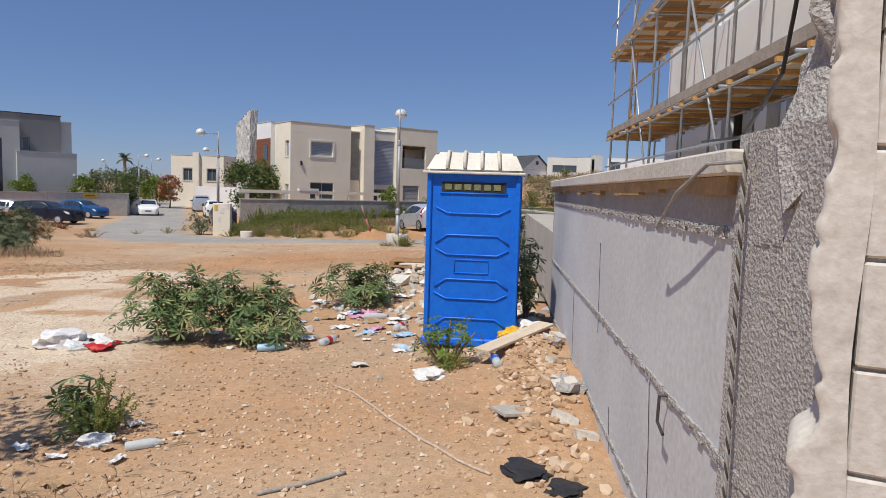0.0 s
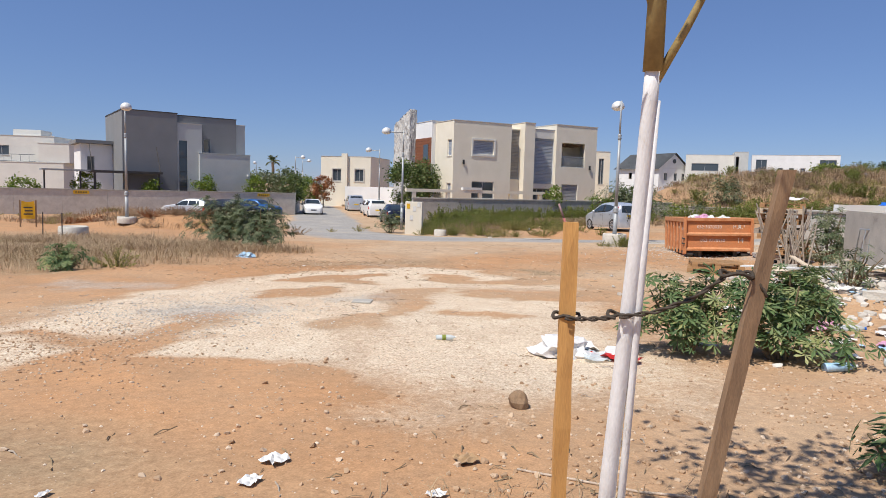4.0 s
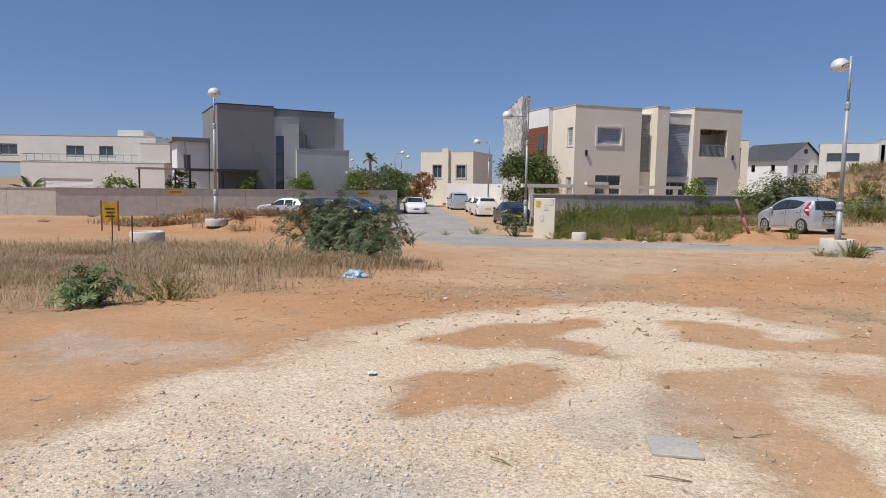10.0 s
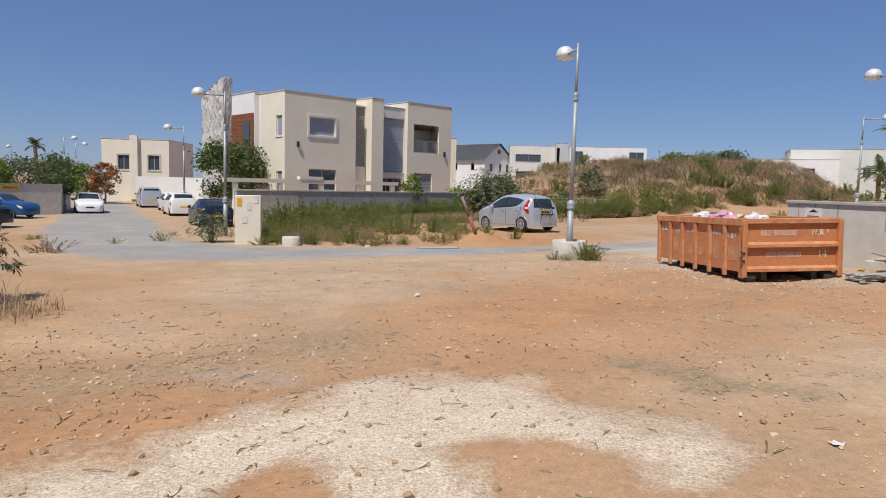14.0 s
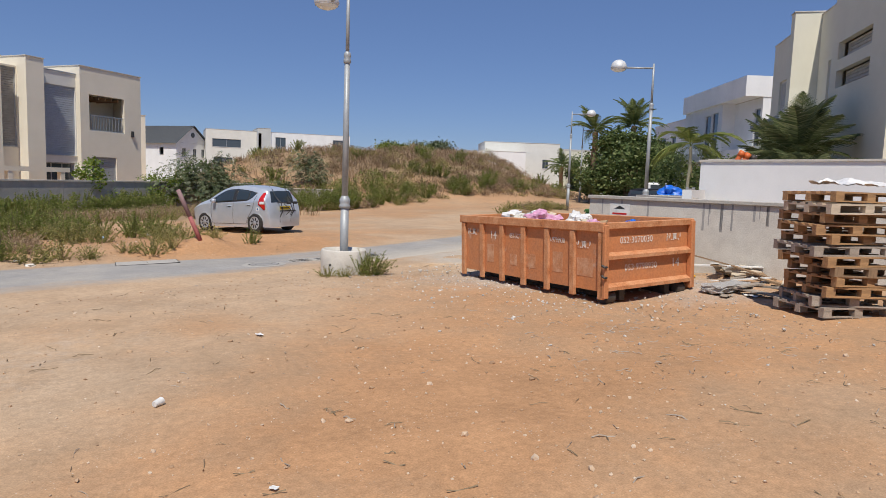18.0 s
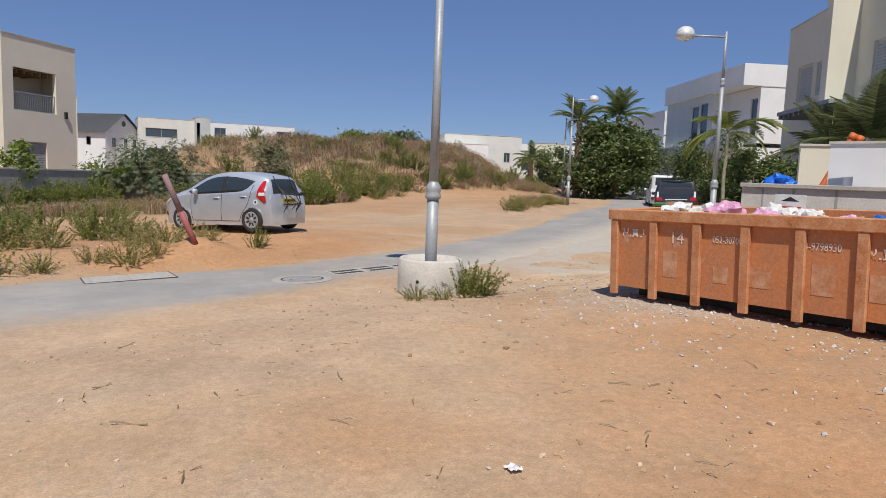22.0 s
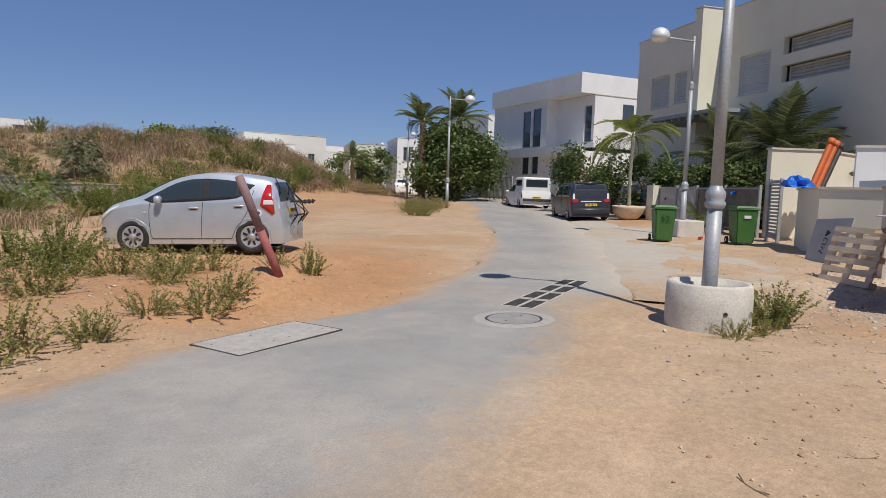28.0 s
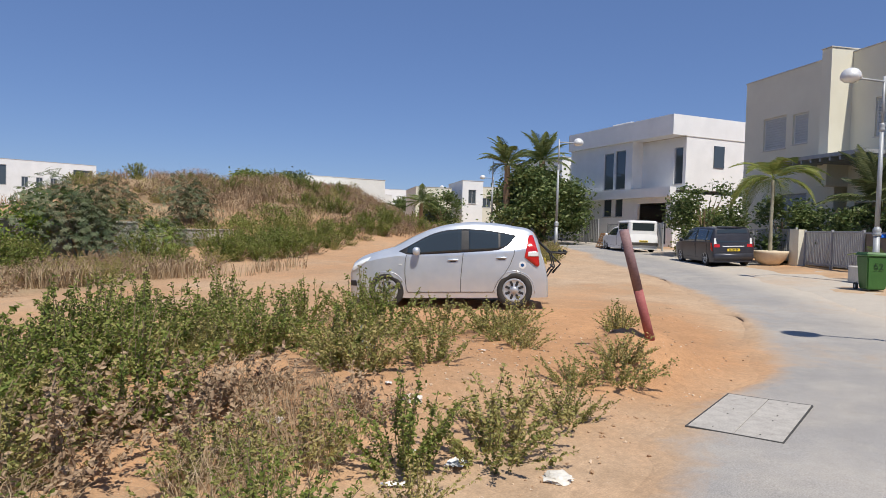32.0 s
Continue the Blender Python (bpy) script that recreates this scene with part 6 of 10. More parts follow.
# silver hatchback on the sandy lot: rear wheel, then front wheel on its left side
agila, flank, _, _ = car("silver small hatchback with a bicycle rack on its tailgate", "mini", SILVERCAR, 3.82, 1.70, 1.62, -2.95, 40.4, 122, wheel_r=0.34, front=0.197, rear=0.166, parked="")
bike_rack(agila, 3.82)
bm = bmesh.new()
bmesh.ops.create_cone(bm, segments=18, radius1=0.07, radius2=0.07, depth=0.004, cap_ends=True, matrix=pose(-1.43, flank(-1.43, 0.81) + 0.003, 0.81, 90, 0, 4))
part("round_sticker", bm, WHITECAR, agila, "round blue and white sticker")
bm = bmesh.new()
bmesh.ops.create_cone(bm, segments=6, radius1=0.035, radius2=0.035, depth=0.006, cap_ends=True, matrix=pose(-1.43, flank(-1.43, 0.81) + 0.005, 0.81, 90, 0, 4))
part("sticker_mark", bm, BLUECAR, agila)
bm = bmesh.new()
tube(bm, [(-1.2, 0.0, 1.55), (-1.35, 0, 1.74)], 0.006, 6)
part("aerial", bm, BLACK, agila)

carrier, _, tail_top, _ = car("charcoal seven-seat people carrier parked by the fence", "van", CHARCAR, 4.6, 1.80, 1.68, 17.45, 40.75, 37.5, wheel_r=0.35, detail=True)


def carrier_tail(C, L, top):
    """Rear glass, wrap-round lamps, bumper and garnish of the people carrier."""
    def lean(z):
        s = -L / 2
        while top(s) < z + 0.05 and s < -L * 0.40:
            s += 0.005
        return s - 0.014
    def slab(name, z0, z1, y0, y1, material, label="", pinch=0.0, thick=0.03):
        bm = bmesh.new()
        ring = [(y0, z0), (y1, z0), (y1 - pinch, z1), (y0 + pinch, z1)]
        out = [bm.verts.new((lean(z), y, z)) for y, z in ring]
        inn = [bm.verts.new((lean(z) + thick, y, z)) for y, z in ring]
        bm.faces.new(out)
        bm.faces.new(inn[::-1])
        for i in range(4):
            bm.faces.new((out[i], inn[i], inn[(i + 1) % 4], out[(i + 1) % 4]))
        bmesh.ops.recalc_face_normals(bm, faces=bm.faces)
        return part(name, bm, material, C, label)
    slab("tailgate_glass", 1.02, 1.45, -0.68, 0.68, CARGLASS, "dark tinted glass", 0.08)
    slab("tailgate_garnish", 0.84, 0.875, -0.45, 0.45, HEADLAMP, "bright strip")
    for sg in (-1, 1):
        y0, y1 = sorted((sg * 0.56, sg * 0.81))
        slab("rear_lamp", 0.82, 0.95, y0, y1, TAILRED, "red lamp", 0.02, 0.09)
        y0, y1 = sorted((sg * 0.70, sg * 0.80))
        slab("upper_lamp", 0.955, 1.20, y0, y1, HEADLAMP, "clear lamp", 0.015, 0.09)
    bm = bmesh.new()
    box(bm, -L / 2 - 0.07, -L / 2 + 0.16, -0.84, 0.84, 0.30, 0.56, 0.05)
    part("rear_bumper", bm, CHARCAR, C, smooth=True)
    bm = bmesh.new()
    tube(bm, [(-L / 2 + 0.22, -0.62, top(-L / 2 + 0.22) + 0.02), (-L / 2 + 0.16, 0, top(-L / 2 + 0.22) + 0.045), (-L / 2 + 0.22, 0.62, top(-L / 2 + 0.22) + 0.02)], 0.028, 8)
    part("roof_spoiler", bm, CHARCAR, C, smooth=True)


carrier_tail(carrier, 4.6, tail_top)
pick, _, _, _ = car("white double-cab pickup with a canopy on its bed", "van", WHITECAR, 5.0, 1.85, 1.55, 26.0, 48.0, 42, wheel_r=0.37, detail=True, wins="front", category="pickup truck")
bm = bmesh.new()
box(bm, -2.42, -0.5, -0.86, 0.86, 0.9, 1.86, 0.08)
can = part("canopy", bm, WHITECAR, pick, "white hard canopy")
bm = bmesh.new()
box(bm, -2.435, -2.418, -0.66, 0.66, 1.28, 1.72, 0.006)
part("canopy_window", bm, CARGLASS, can)
for q in (-0.864, 0.852):
    bm = bmesh.new()
    box(bm, -2.15, -0.75, q, q + 0.012, 1.34, 1.70, 0.005)
    part("canopy_window", bm, CARGLASS, can)
bm = bmesh.new()
box(bm, -2.62, -2.46, -0.85, 0.85, 0.42, 0.58, 0.02)
part("bumper", bm, DARKSTEEL, pick)
for q in (-0.5, 0.5):
    bm = bmesh.new()
    tube(bm, [(-2.0, q, 1.90), (0.3, q, 1.90)], 0.02, 6)
    part("roof_rail", bm, GALV, pick)

car("white hatchback coming down the lane", "hatch", WHITECAR, 4.3, 1.8, 1.46, -31.2, 60.0, -62, detail=False)
car("blue hatchback parked before the concrete wall", "hatch", BLUECAR, 4.0, 1.74, 1.46, -32.6, 52.2, -8, detail=False)
car("dark blue estate parked behind the bush", "suv", NAVYCAR, 4.6, 1.84, 1.62, -29.6, 43.6, 0, detail=False)
car("silver hatchback beside the dark estate", "hatch", SILVERCAR, 4.1, 1.74, 1.46, -35.5, 46.5, 188, detail=False)
car("dark grey hatchback parked by the shrub", "hatch", NAVYCAR, 4.2, 1.78, 1.47, -18.9, 48.0, 118, detail=False)
car("white compact SUV in the row", "suv", WHITECAR, 4.3, 1.82, 1.6, -24.6, 59.6, 118, detail=False)
car("pale silver van down the lane", "van", SILVERCAR, 4.4, 1.8, 1.8, -31.6, 72.0, 118, detail=False)
car("white hatchback behind the SUV", "hatch", WHITECAR, 4.2, 1.8, 1.5, -27.0, 65.0, 118, detail=False)
car("white and black small car on the far street", "hatch", WHITECAR, 3.9, 1.74, 1.42, 37.6, 63.0, 45, detail=False)
car("white small car on the far street", "hatch", WHITECAR, 4.0, 1.74, 1.46, 42.0, 71.0, 45, detail=False)
car("white panel van on the far street", "van", WHITECAR, 4.5, 1.84, 1.85, 49.0, 82.5, 45, detail=False, category="van")
car("white saloon on the far street", "sedan", WHITECAR, 4.5, 1.8, 1.45, 56.0, 92.0, -20, detail=False)
car("silver saloon on the far street", "sedan", SILVERCAR, 4.5, 1.8, 1.45, 60.0, 96.0, -20, detail=False)

# ---- road furniture ----
def bollard():
    b = thing("bollard", "leaning faded red and grey steel pipe in the earth", "bollard", -5.22, 35.48, gz(-5.22, 35.48) - 0.06, 0)
    bm = bmesh.new()
    tube(bm, [(0, 0, 0), (-0.29, 0.10, 0.72)], [0.0585, 0.0585], 14)
    part("painted_foot", bm, REDPOST, b, smooth=True)
    bm = bmesh.new()
    tube(bm, [(-0.29, 0.10, 0.72), (-0.58, 0.20, 1.46)], [0.0585, 0.0585], 14)
    part("pipe", bm, mat("pinkish_grey_paint", (0.30, 0.19, 0.19), (0.22, 0.13, 0.13), 5, 0.7, 0.002), b, smooth=True)


bollard()
DARKROAD = mat("road_grey_iron", (0.33, 0.315, 0.295), (0.26, 0.25, 0.235), 4, 0.85, 0.003)
cover = thing("manhole_cover", "round cast-iron manhole cover in a concrete collar", "manhole cover", -4.27, 32.22, float(ground_base(-4.27, 32.22)) + 0.015, tilt=slope_tilt(0))
bm = bmesh.new()
lathe(bm, [(0.52, 0.0), (0.505, 0.006), (0.365, 0.009), (0.365, 0.0)], 36)
part("collar", bm, mat("worn_collar_concrete", (0.42, 0.39, 0.35), (0.36, 0.335, 0.30), 5, 0.92, 0.003), cover)
bm = bmesh.new()
lathe(bm, [(0.364, 0.0), (0.362, 0.005), (0.338, 0.005), (0.336, 0.0)], 36)
part("gap_ring", bm, SHADE, cover)
bm = bmesh.new()
lathe(bm, [(0.335, 0.0), (0.33, 0.010), (0.0, 0.011)], 36)
lid_ = part("lid", bm, DARKROAD, cover)
for q in (-0.2, 0.2):
    bm = bmesh.new()
    box(bm, q - 0.02, q + 0.02, -0.008, 0.008, 0.0105, 0.0125)
    part("lifting_slot", bm, SHADE, lid_)
for i in range(4):
    for j in range(2):
        u, v = -3.24 + i * 0.72, 32.60 + i * 0.085 + (j - 0.5) * 0.25
        g = thing("drain_grate", "black cast-iron gully grate set in the road", "drain grate", u, v, float(ground_base(u, v)) + 0.015, 6, tilt=slope_tilt(6), group="row of gully grates")
        bm = bmesh.new()
        wall = [(-0.33, 0.33, -0.12, -0.105), (-0.33, 0.33, 0.105, 0.12), (-0.33, -0.305, -0.105, 0.105), (0.305, 0.33, -0.105, 0.105)]
        for q in wall:
            box(bm, q[0], q[1], q[2], q[3], 0, 0.012)
        part("frame", bm, PALECONC, g)
        for kx in range(8):
            bm = bmesh.new()
            box(bm, -0.285 + kx * 0.075, -0.25 + kx * 0.075, -0.102, 0.102, 0, 0.009)
            part("bar", bm, IRON, g)
        bm = bmesh.new()
        box(bm, -0.30, 0.30, -0.105, 0.105, -0.012, -0.002)
        part("pit", bm, BLACK, g)
LIDCONC = mat("speckled_cover_concrete", (0.46, 0.43, 0.385), (0.37, 0.345, 0.31), 9, 0.92, 0.004, c3=(0.26, 0.24, 0.21), fine=55)
slab = thing("access_cover", "set of square pale concrete access covers in the road edge", "access cover", -6.73, 33.94, float(ground_base(-6.73, 33.94)) + 0.004, -1, tilt=slope_tilt(-1))
for i, j in ((0, 0), (0, 1), (1, 0), (1, 1)):
    bm = bmesh.new()
    box(bm, -0.70 + i * 0.703, -0.003 + i * 0.703, -0.40 + j * 0.403, -0.003 + j * 0.403, 0, 0.020, 0.003)
    lid = part("lid", bm, LIDCONC, slab)
    for q in (-0.25, 0.25):
        bm = bmesh.new()
        box(bm, -0.35 + i * 0.703 + q - 0.012, -0.35 + i * 0.703 + q + 0.012, -0.206 + j * 0.403, -0.196 + j * 0.403, 0.019, 0.0215)
        part("lifting_slot", bm, SHADE, lid)
bm = bmesh.new()
for q in ((-0.72, 0.72, -0.415, -0.402), (-0.72, 0.72, 0.402, 0.415), (-0.72, -0.703, -0.402, 0.402), (0.705, 0.72, -0.402, 0.402)):
    box(bm, *q, 0, 0.019)
part("rim", bm, IRON, slab)


# ---- the building site by the first steps ----
def site_wall():
    w = thing("retaining_wall", "grey plastered retaining wall with rough formwork seams", "wall", 2.33, 0, -0.2, 0)
    bm = bmesh.new()
    box(bm, 0.0, 0.3, 1.3, 9.3, -0.3, 2.05)
    bmesh.ops.subdivide_edges(bm, edges=bm.edges[:], cuts=5, use_grid_fill=True)
    part("wall_face", bm, PLASTER, w)
    rng = random.Random(3)
    # mortar seams, left proud by the formwork
    for z in (0.30, 1.04, 1.85):
        for s in range(2):
            bm = bmesh.new()
            y = 1.9
            while y < 9.2:
                q = rng.uniform(0.03, 0.12)
                box(bm, -0.009 - rng.uniform(0, 0.008), 0.01, y, y + q, z - rng.uniform(0.004, 0.022) + s * 0.012, z + rng.uniform(0.006, 0.026))
                y += q * rng.uniform(0.7, 1.6)
            part("mortar_seam", bm, ROUGHCAST, w)
    for y, z0, z1 in ((3.3, 0.4, 1.0), (5.1, 0.9, 1.6), (6.6, 0.3, 1.0), (4.4, 0.2, 0.5)):
        bm = bmesh.new()
        tube(bm, [(-0.004, y, z0), (-0.006, y + 0.03, (z0 + z1) / 2), (-0.004, y + 0.09, z1)], 0.0018, 5)
        part("crack", bm, SHADE, w)
    # darker strip along the top of the wall, just below the capping slab
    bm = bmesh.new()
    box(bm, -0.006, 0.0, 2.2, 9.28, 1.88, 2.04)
    part("damp_band", bm, mat("dark_plaster", (0.36, 0.345, 0.33), (0.28, 0.265, 0.25), 1.6, 0.9, 0.003), w)
    bm = bmesh.new()
    box(bm, -0.012, 0.02, 1.25, 2.30, -0.2, 2.2)
    part("mortar_patch", bm, ROUGHCAST, w, "rough scratched mortar patch")
    bm = bmesh.new()
    vs = box(bm, 0.02, 0.5, 1.45, 1.95, 2.0, 3.8)
    bmesh.ops.subdivide_edges(bm, edges=bm.edges[:], cuts=9, use_grid_fill=True)
    for v in bm.verts:
        v.co += Vector((rng.uniform(-0.07, 0.05), rng.uniform(-0.12, 0.08), rng.uniform(-0.06, 0.06)))
    part("broken_core", bm, ROUGHCAST, w, "broken rubble core of the wall")
    bm = bmesh.new()
    box(bm, -0.07, 0.9, 2.25, 9.35, 2.06, 2.15, 0.01)
    part("ledge", bm, PALECONC, w, "pale concrete capping slab")
    bm = bmesh.new()
    y = 2.3
    while y < 9.2:
        q = rng.uniform(0.15, 0.5)
        box(bm, -0.045, 0.0, y, y + q, 2.02 - rng.uniform(0.0, 0.05), 2.058)
        y += q
    part("foam_strip", bm, mat("ochre_foam", (0.45, 0.30, 0.14), (0.33, 0.21, 0.10), 9, 0.9, 0.01), w)
    bm = bmesh.new()
    tube(bm, [(-0.01, 3.0, 1.05), (-0.05, 3.0, 1.05), (-0.055, 2.99, 0.93), (-0.05, 2.9, 0.90)], 0.008, 7)
    part("steel_hook", bm, DARKSTEEL, w)
    # hanging rope, looped over the capping
    pts = [(-0.055, 2.12 - 0.0002 * i + 0.006 * math.sin(i * 0.05), 2.16 - i * 0.0115) for i in range(190)]
    for k in range(3):
        bm = bmesh.new()
        tube(bm, [(p[0] + 0.0042 * math.cos(i * 0.85 + k * 2.09), p[1] + 0.0042 * math.sin(i * 0.85 + k * 2.09), p[2]) for i, p in enumerate(pts)], 0.0043, 6)
        part("rope_strand", bm, ROPE if k == 0 else CABLEGREY, w, smooth=True)
    bm = bmesh.new()
    tube(bm, [(-0.06, 2.12, 2.1), (-0.10, 2.35, 2.10), (-0.12, 2.65, 2.0), (-0.11, 2.95, 1.86), (-0.10, 3.02, 1.84)], [0.008, 0.007, 0.008, 0.007, 0.011], 7)
    part("rope_end", bm, CABLEGREY, w)
    bm = bmesh.new()
    tube(bm, [(-0.02, 1.62, 3.4), (-0.06, 1.75, 2.75), (-0.03, 1.95, 2.35), (0.1, 2.6, 2.22), (0.25, 3.6, 2.28)], 0.006, 6)
    part("cable", bm, BLACK, w)


def block_wall():
    w = thing("block_wall", "cream concrete-block wall with a ragged plaster edge", "wall", 3.288, 0.80, -0.1, 68.8)
    rng = random.Random(9)
    for r in range(17):
        y1 = 1.185
        first = True
        while y1 > -1.6:
            ln = (0.9 if r % 2 and first else 1.3)
            bm = bmesh.new()
            box(bm, rng.uniform(-0.002, 0.002), 0.2, y1 - ln, y1, r * 0.2125 - 0.1375, r * 0.2125 + 0.0665, 0.005)
            part("block", bm, CREAMBLOCK, w)
            y1 -= ln + 0.002
            first = False
    bm = bmesh.new()
    box(bm, 0.012, 0.21, -2.0, 1.184, -0.1, 3.5)
    part("joint_mortar", bm, CONCRETE, w)
    # plaster smeared over the block ends, broken off along a ragged line
    n = 420
    zs = np.linspace(-0.1, 3.45, n)
    edge_y = 1.262 + 0.024 * vnoise(zs, zs * 0, 0.31, 41) + 0.016 * vnoise(zs, zs * 0, 0.09, 42) + 0.009 * vnoise(zs, zs * 0, 0.03, 43)
    cols = np.linspace(0, 1, 7)
    V, F = [], []
    for i, z in enumerate(zs):
        inner = 1.186 + 0.006 * math.sin(z * 9)
        for t in cols:
            y = inner + (edge_y[i] - inner) * t
            lift = 0.004 * math.sin(math.pi * min(1.0, 0.12 + t * 0.75)) + 0.002 * float(vnoise(np.array([y]), np.array([z]), 0.04, 44)[0])
            V.append((-lift, y, z))
        V.append((0.22, edge_y[i] - 0.012, z))
        if i:
            a, b = (i - 1) * 8, i * 8
            F += [(a + k, a + k + 1, b + k + 1, b + k) for k in range(7)]
    flat("plaster_edge", V, F, CREAMBLOCK, w, "ragged plaster edge", smooth=True)


def scaffold():
    b = thing("unfinished_building", "unfinished white building shell with door and window openings", "building", 6.2, 4.0, 1.9, 0)
    # local x to the right, y along the facade
    m = Matrix(((0, 1, 0, 0), (1, 0, 0, 0), (0, 0, 1, 0), (0, 0, 0, 1)))
    bm = bmesh.new()
    wall_grid(bm, 0, 15.0, -1.0, 8.6, 0, 0.25, [(2.2, 3.1, 0.05, 2.2), (5.4, 7.3, 0.05, 2.3), (9.2, 10.4, 0.8, 2.2), (4.5, 6.5, 3.6, 5.4), (9.0, 11.0, 3.6, 5.4)])
    bmesh.ops.transform(bm, matrix=m, verts=bm.verts)
    bmesh.ops.recalc_face_normals(bm, faces=bm.faces)
    part("facade", bm, WHITE, b)
    bm = bmesh.new()
    box(bm, 0.25, 8, 14.75, 15.0, -1, 8.6)
    box(bm, 0.25, 8, 0, 0.25, -1, 8.6)
    box(bm, 7.75, 8, 0.25, 14.75, -1, 8.6)
    part("shell", bm, OFFWHITE, b)
    bm = bmesh.new()
    box(bm, 0.25, 7.75, 0.25, 14.75, 2.9, 3.15)
    part("floor_slab", bm, CONCRETE, b)
    bm = bmesh.new()
    box(bm, -3.8, -0.003, -2.5, 6.2, -1.9, 0.0)
    part("terrace", bm, CONCRETE, b)
    bm = bmesh.new()
    box(bm, -1.9, -0.003, 6.205, 14.8, -1.9, -0.003)
    part("terrace_strip", bm, CONCRETE, b)
    bm = bmesh.new()
    box(bm, -3.8, -1.905, 6.205, 14.8, -1.9, -0.72)
    part("lower_terrace", bm, CONCRETE, b)
    for u in (3.3, 7.5, 8.6):
        bm = bmesh.new()
        box(bm, -0.03, -0.003, u, u + 0.5, 0.02, 2.5)
        part("concrete_strip", bm, CONCRETE, b)
    s = thing("scaffold", "steel tube scaffold with plank decks along the shell", "scaffold", 4.55, 4.0, 1.95, 0)
    n = 7
    for i in range(n):
        y = i * 2.25 + 0.6
        for x in (0.0, 1.15):
            bm = bmesh.new()
            tube(bm, [(x, y, 0), (x + 0.02, y, 7.4 if i < 6 else 6.0)], 0.026, 8)
            part("upright", bm, GALV, s, smooth=True)
        for z in (1.38, 3.5, 5.6):
            bm = bmesh.new()
            tube(bm, [(-0.15, y, z - 0.06), (1.3, y, z - 0.06)], 0.024, 7)
            part("transom", bm, GALV, s, smooth=True)
    for z in (1.32, 2.3, 3.44, 4.4, 5.54, 6.5, 0.6):
        for x in (0.0, 1.15):
            if z in (2.3, 4.4, 6.5, 0.6) and x > 0:
                continue
            bm = bmesh.new()
            tube(bm, [(x - 0.03, 0.3, z), (x - 0.03, 14.6, z)], 0.023, 7)
            part("ledger", bm, GALV, s, smooth=True)
    for i in range(0, n - 1, 2):
        bm = bmesh.new()
        tube(bm, [(-0.03, 0.6 + i * 2.25, 0.1), (-0.03, 0.6 + (i + 1) * 2.25, 3.4)], 0.021, 7)
        part("brace", bm, GALV, s, smooth=True)
        bm = bmesh.new()
        tube(bm, [(-0.03, 0.6 + (i + 1) * 2.25, 3.5), (-0.03, 0.6 + i * 2.25, 5.5)], 0.021, 7)
        part("brace", bm, GALV, s, smooth=True)
    rng = random.Random(4)
    for z in (1.38, 3.5):
        for i in range(5):
            y = 0.35
            while y < 14.4:
                ln = min(rng.uniform(2.4, 3.9), 14.8 - y)
                bm = bmesh.new()
                o = rng.uniform(-0.012, 0.012)
                box(bm, -0.02 + i * 0.235 + o, 0.205 + i * 0.235 + o, y, y + ln, z, z + 0.04)
                part("plank", bm, OLDWOOD if rng.random() < 0.6 else PALEPALLET, s)
                y += ln + 0.01
        bm = bmesh.new()
        box(bm, -0.06, -0.03, 0.35, 14.5, z + 0.04, z + 0.19)
        part("toe_board", bm, GREYWOOD, s)
        k = 0.4
        while k < 14.4:
            bm = bmesh.new()
            box(bm, -0.1, 1.25, k, k + 0.07, z - 0.06, z - 0.002)
            part("bearer", bm, PINE, s)
            k += 0.75
    for y in (13.2, 13.7):
        bm = bmesh.new()
        tube(bm, [(0.4, y, 1.4), (0.4, y, 3.6)], 0.02, 6)
        part("ladder_rail", bm, PINE, s)
    for i in range(7):
        bm = bmesh.new()
        tube(bm, [(0.4, 13.2, 1.6 + i * 0.28), (0.4, 13.7, 1.6 + i * 0.28)], 0.015, 6)
        part("ladder_rung", bm, PINE, s)
    bk = thing("bucket", "red plastic bucket on the scaffold deck", "bucket", 4.95, 12.6, 1.95 + 3.545)
    bm = bmesh.new()
    lathe(bm, [(0, 0), (0.11, 0), (0.15, 0.26), (0.16, 0.27), (0.145, 0.265), (0.105, 0.01), (0, 0.012)], 18)
    part("pail", bm, REDPLASTIC, bk, smooth=True)


site_wall()
block_wall()
scaffold()


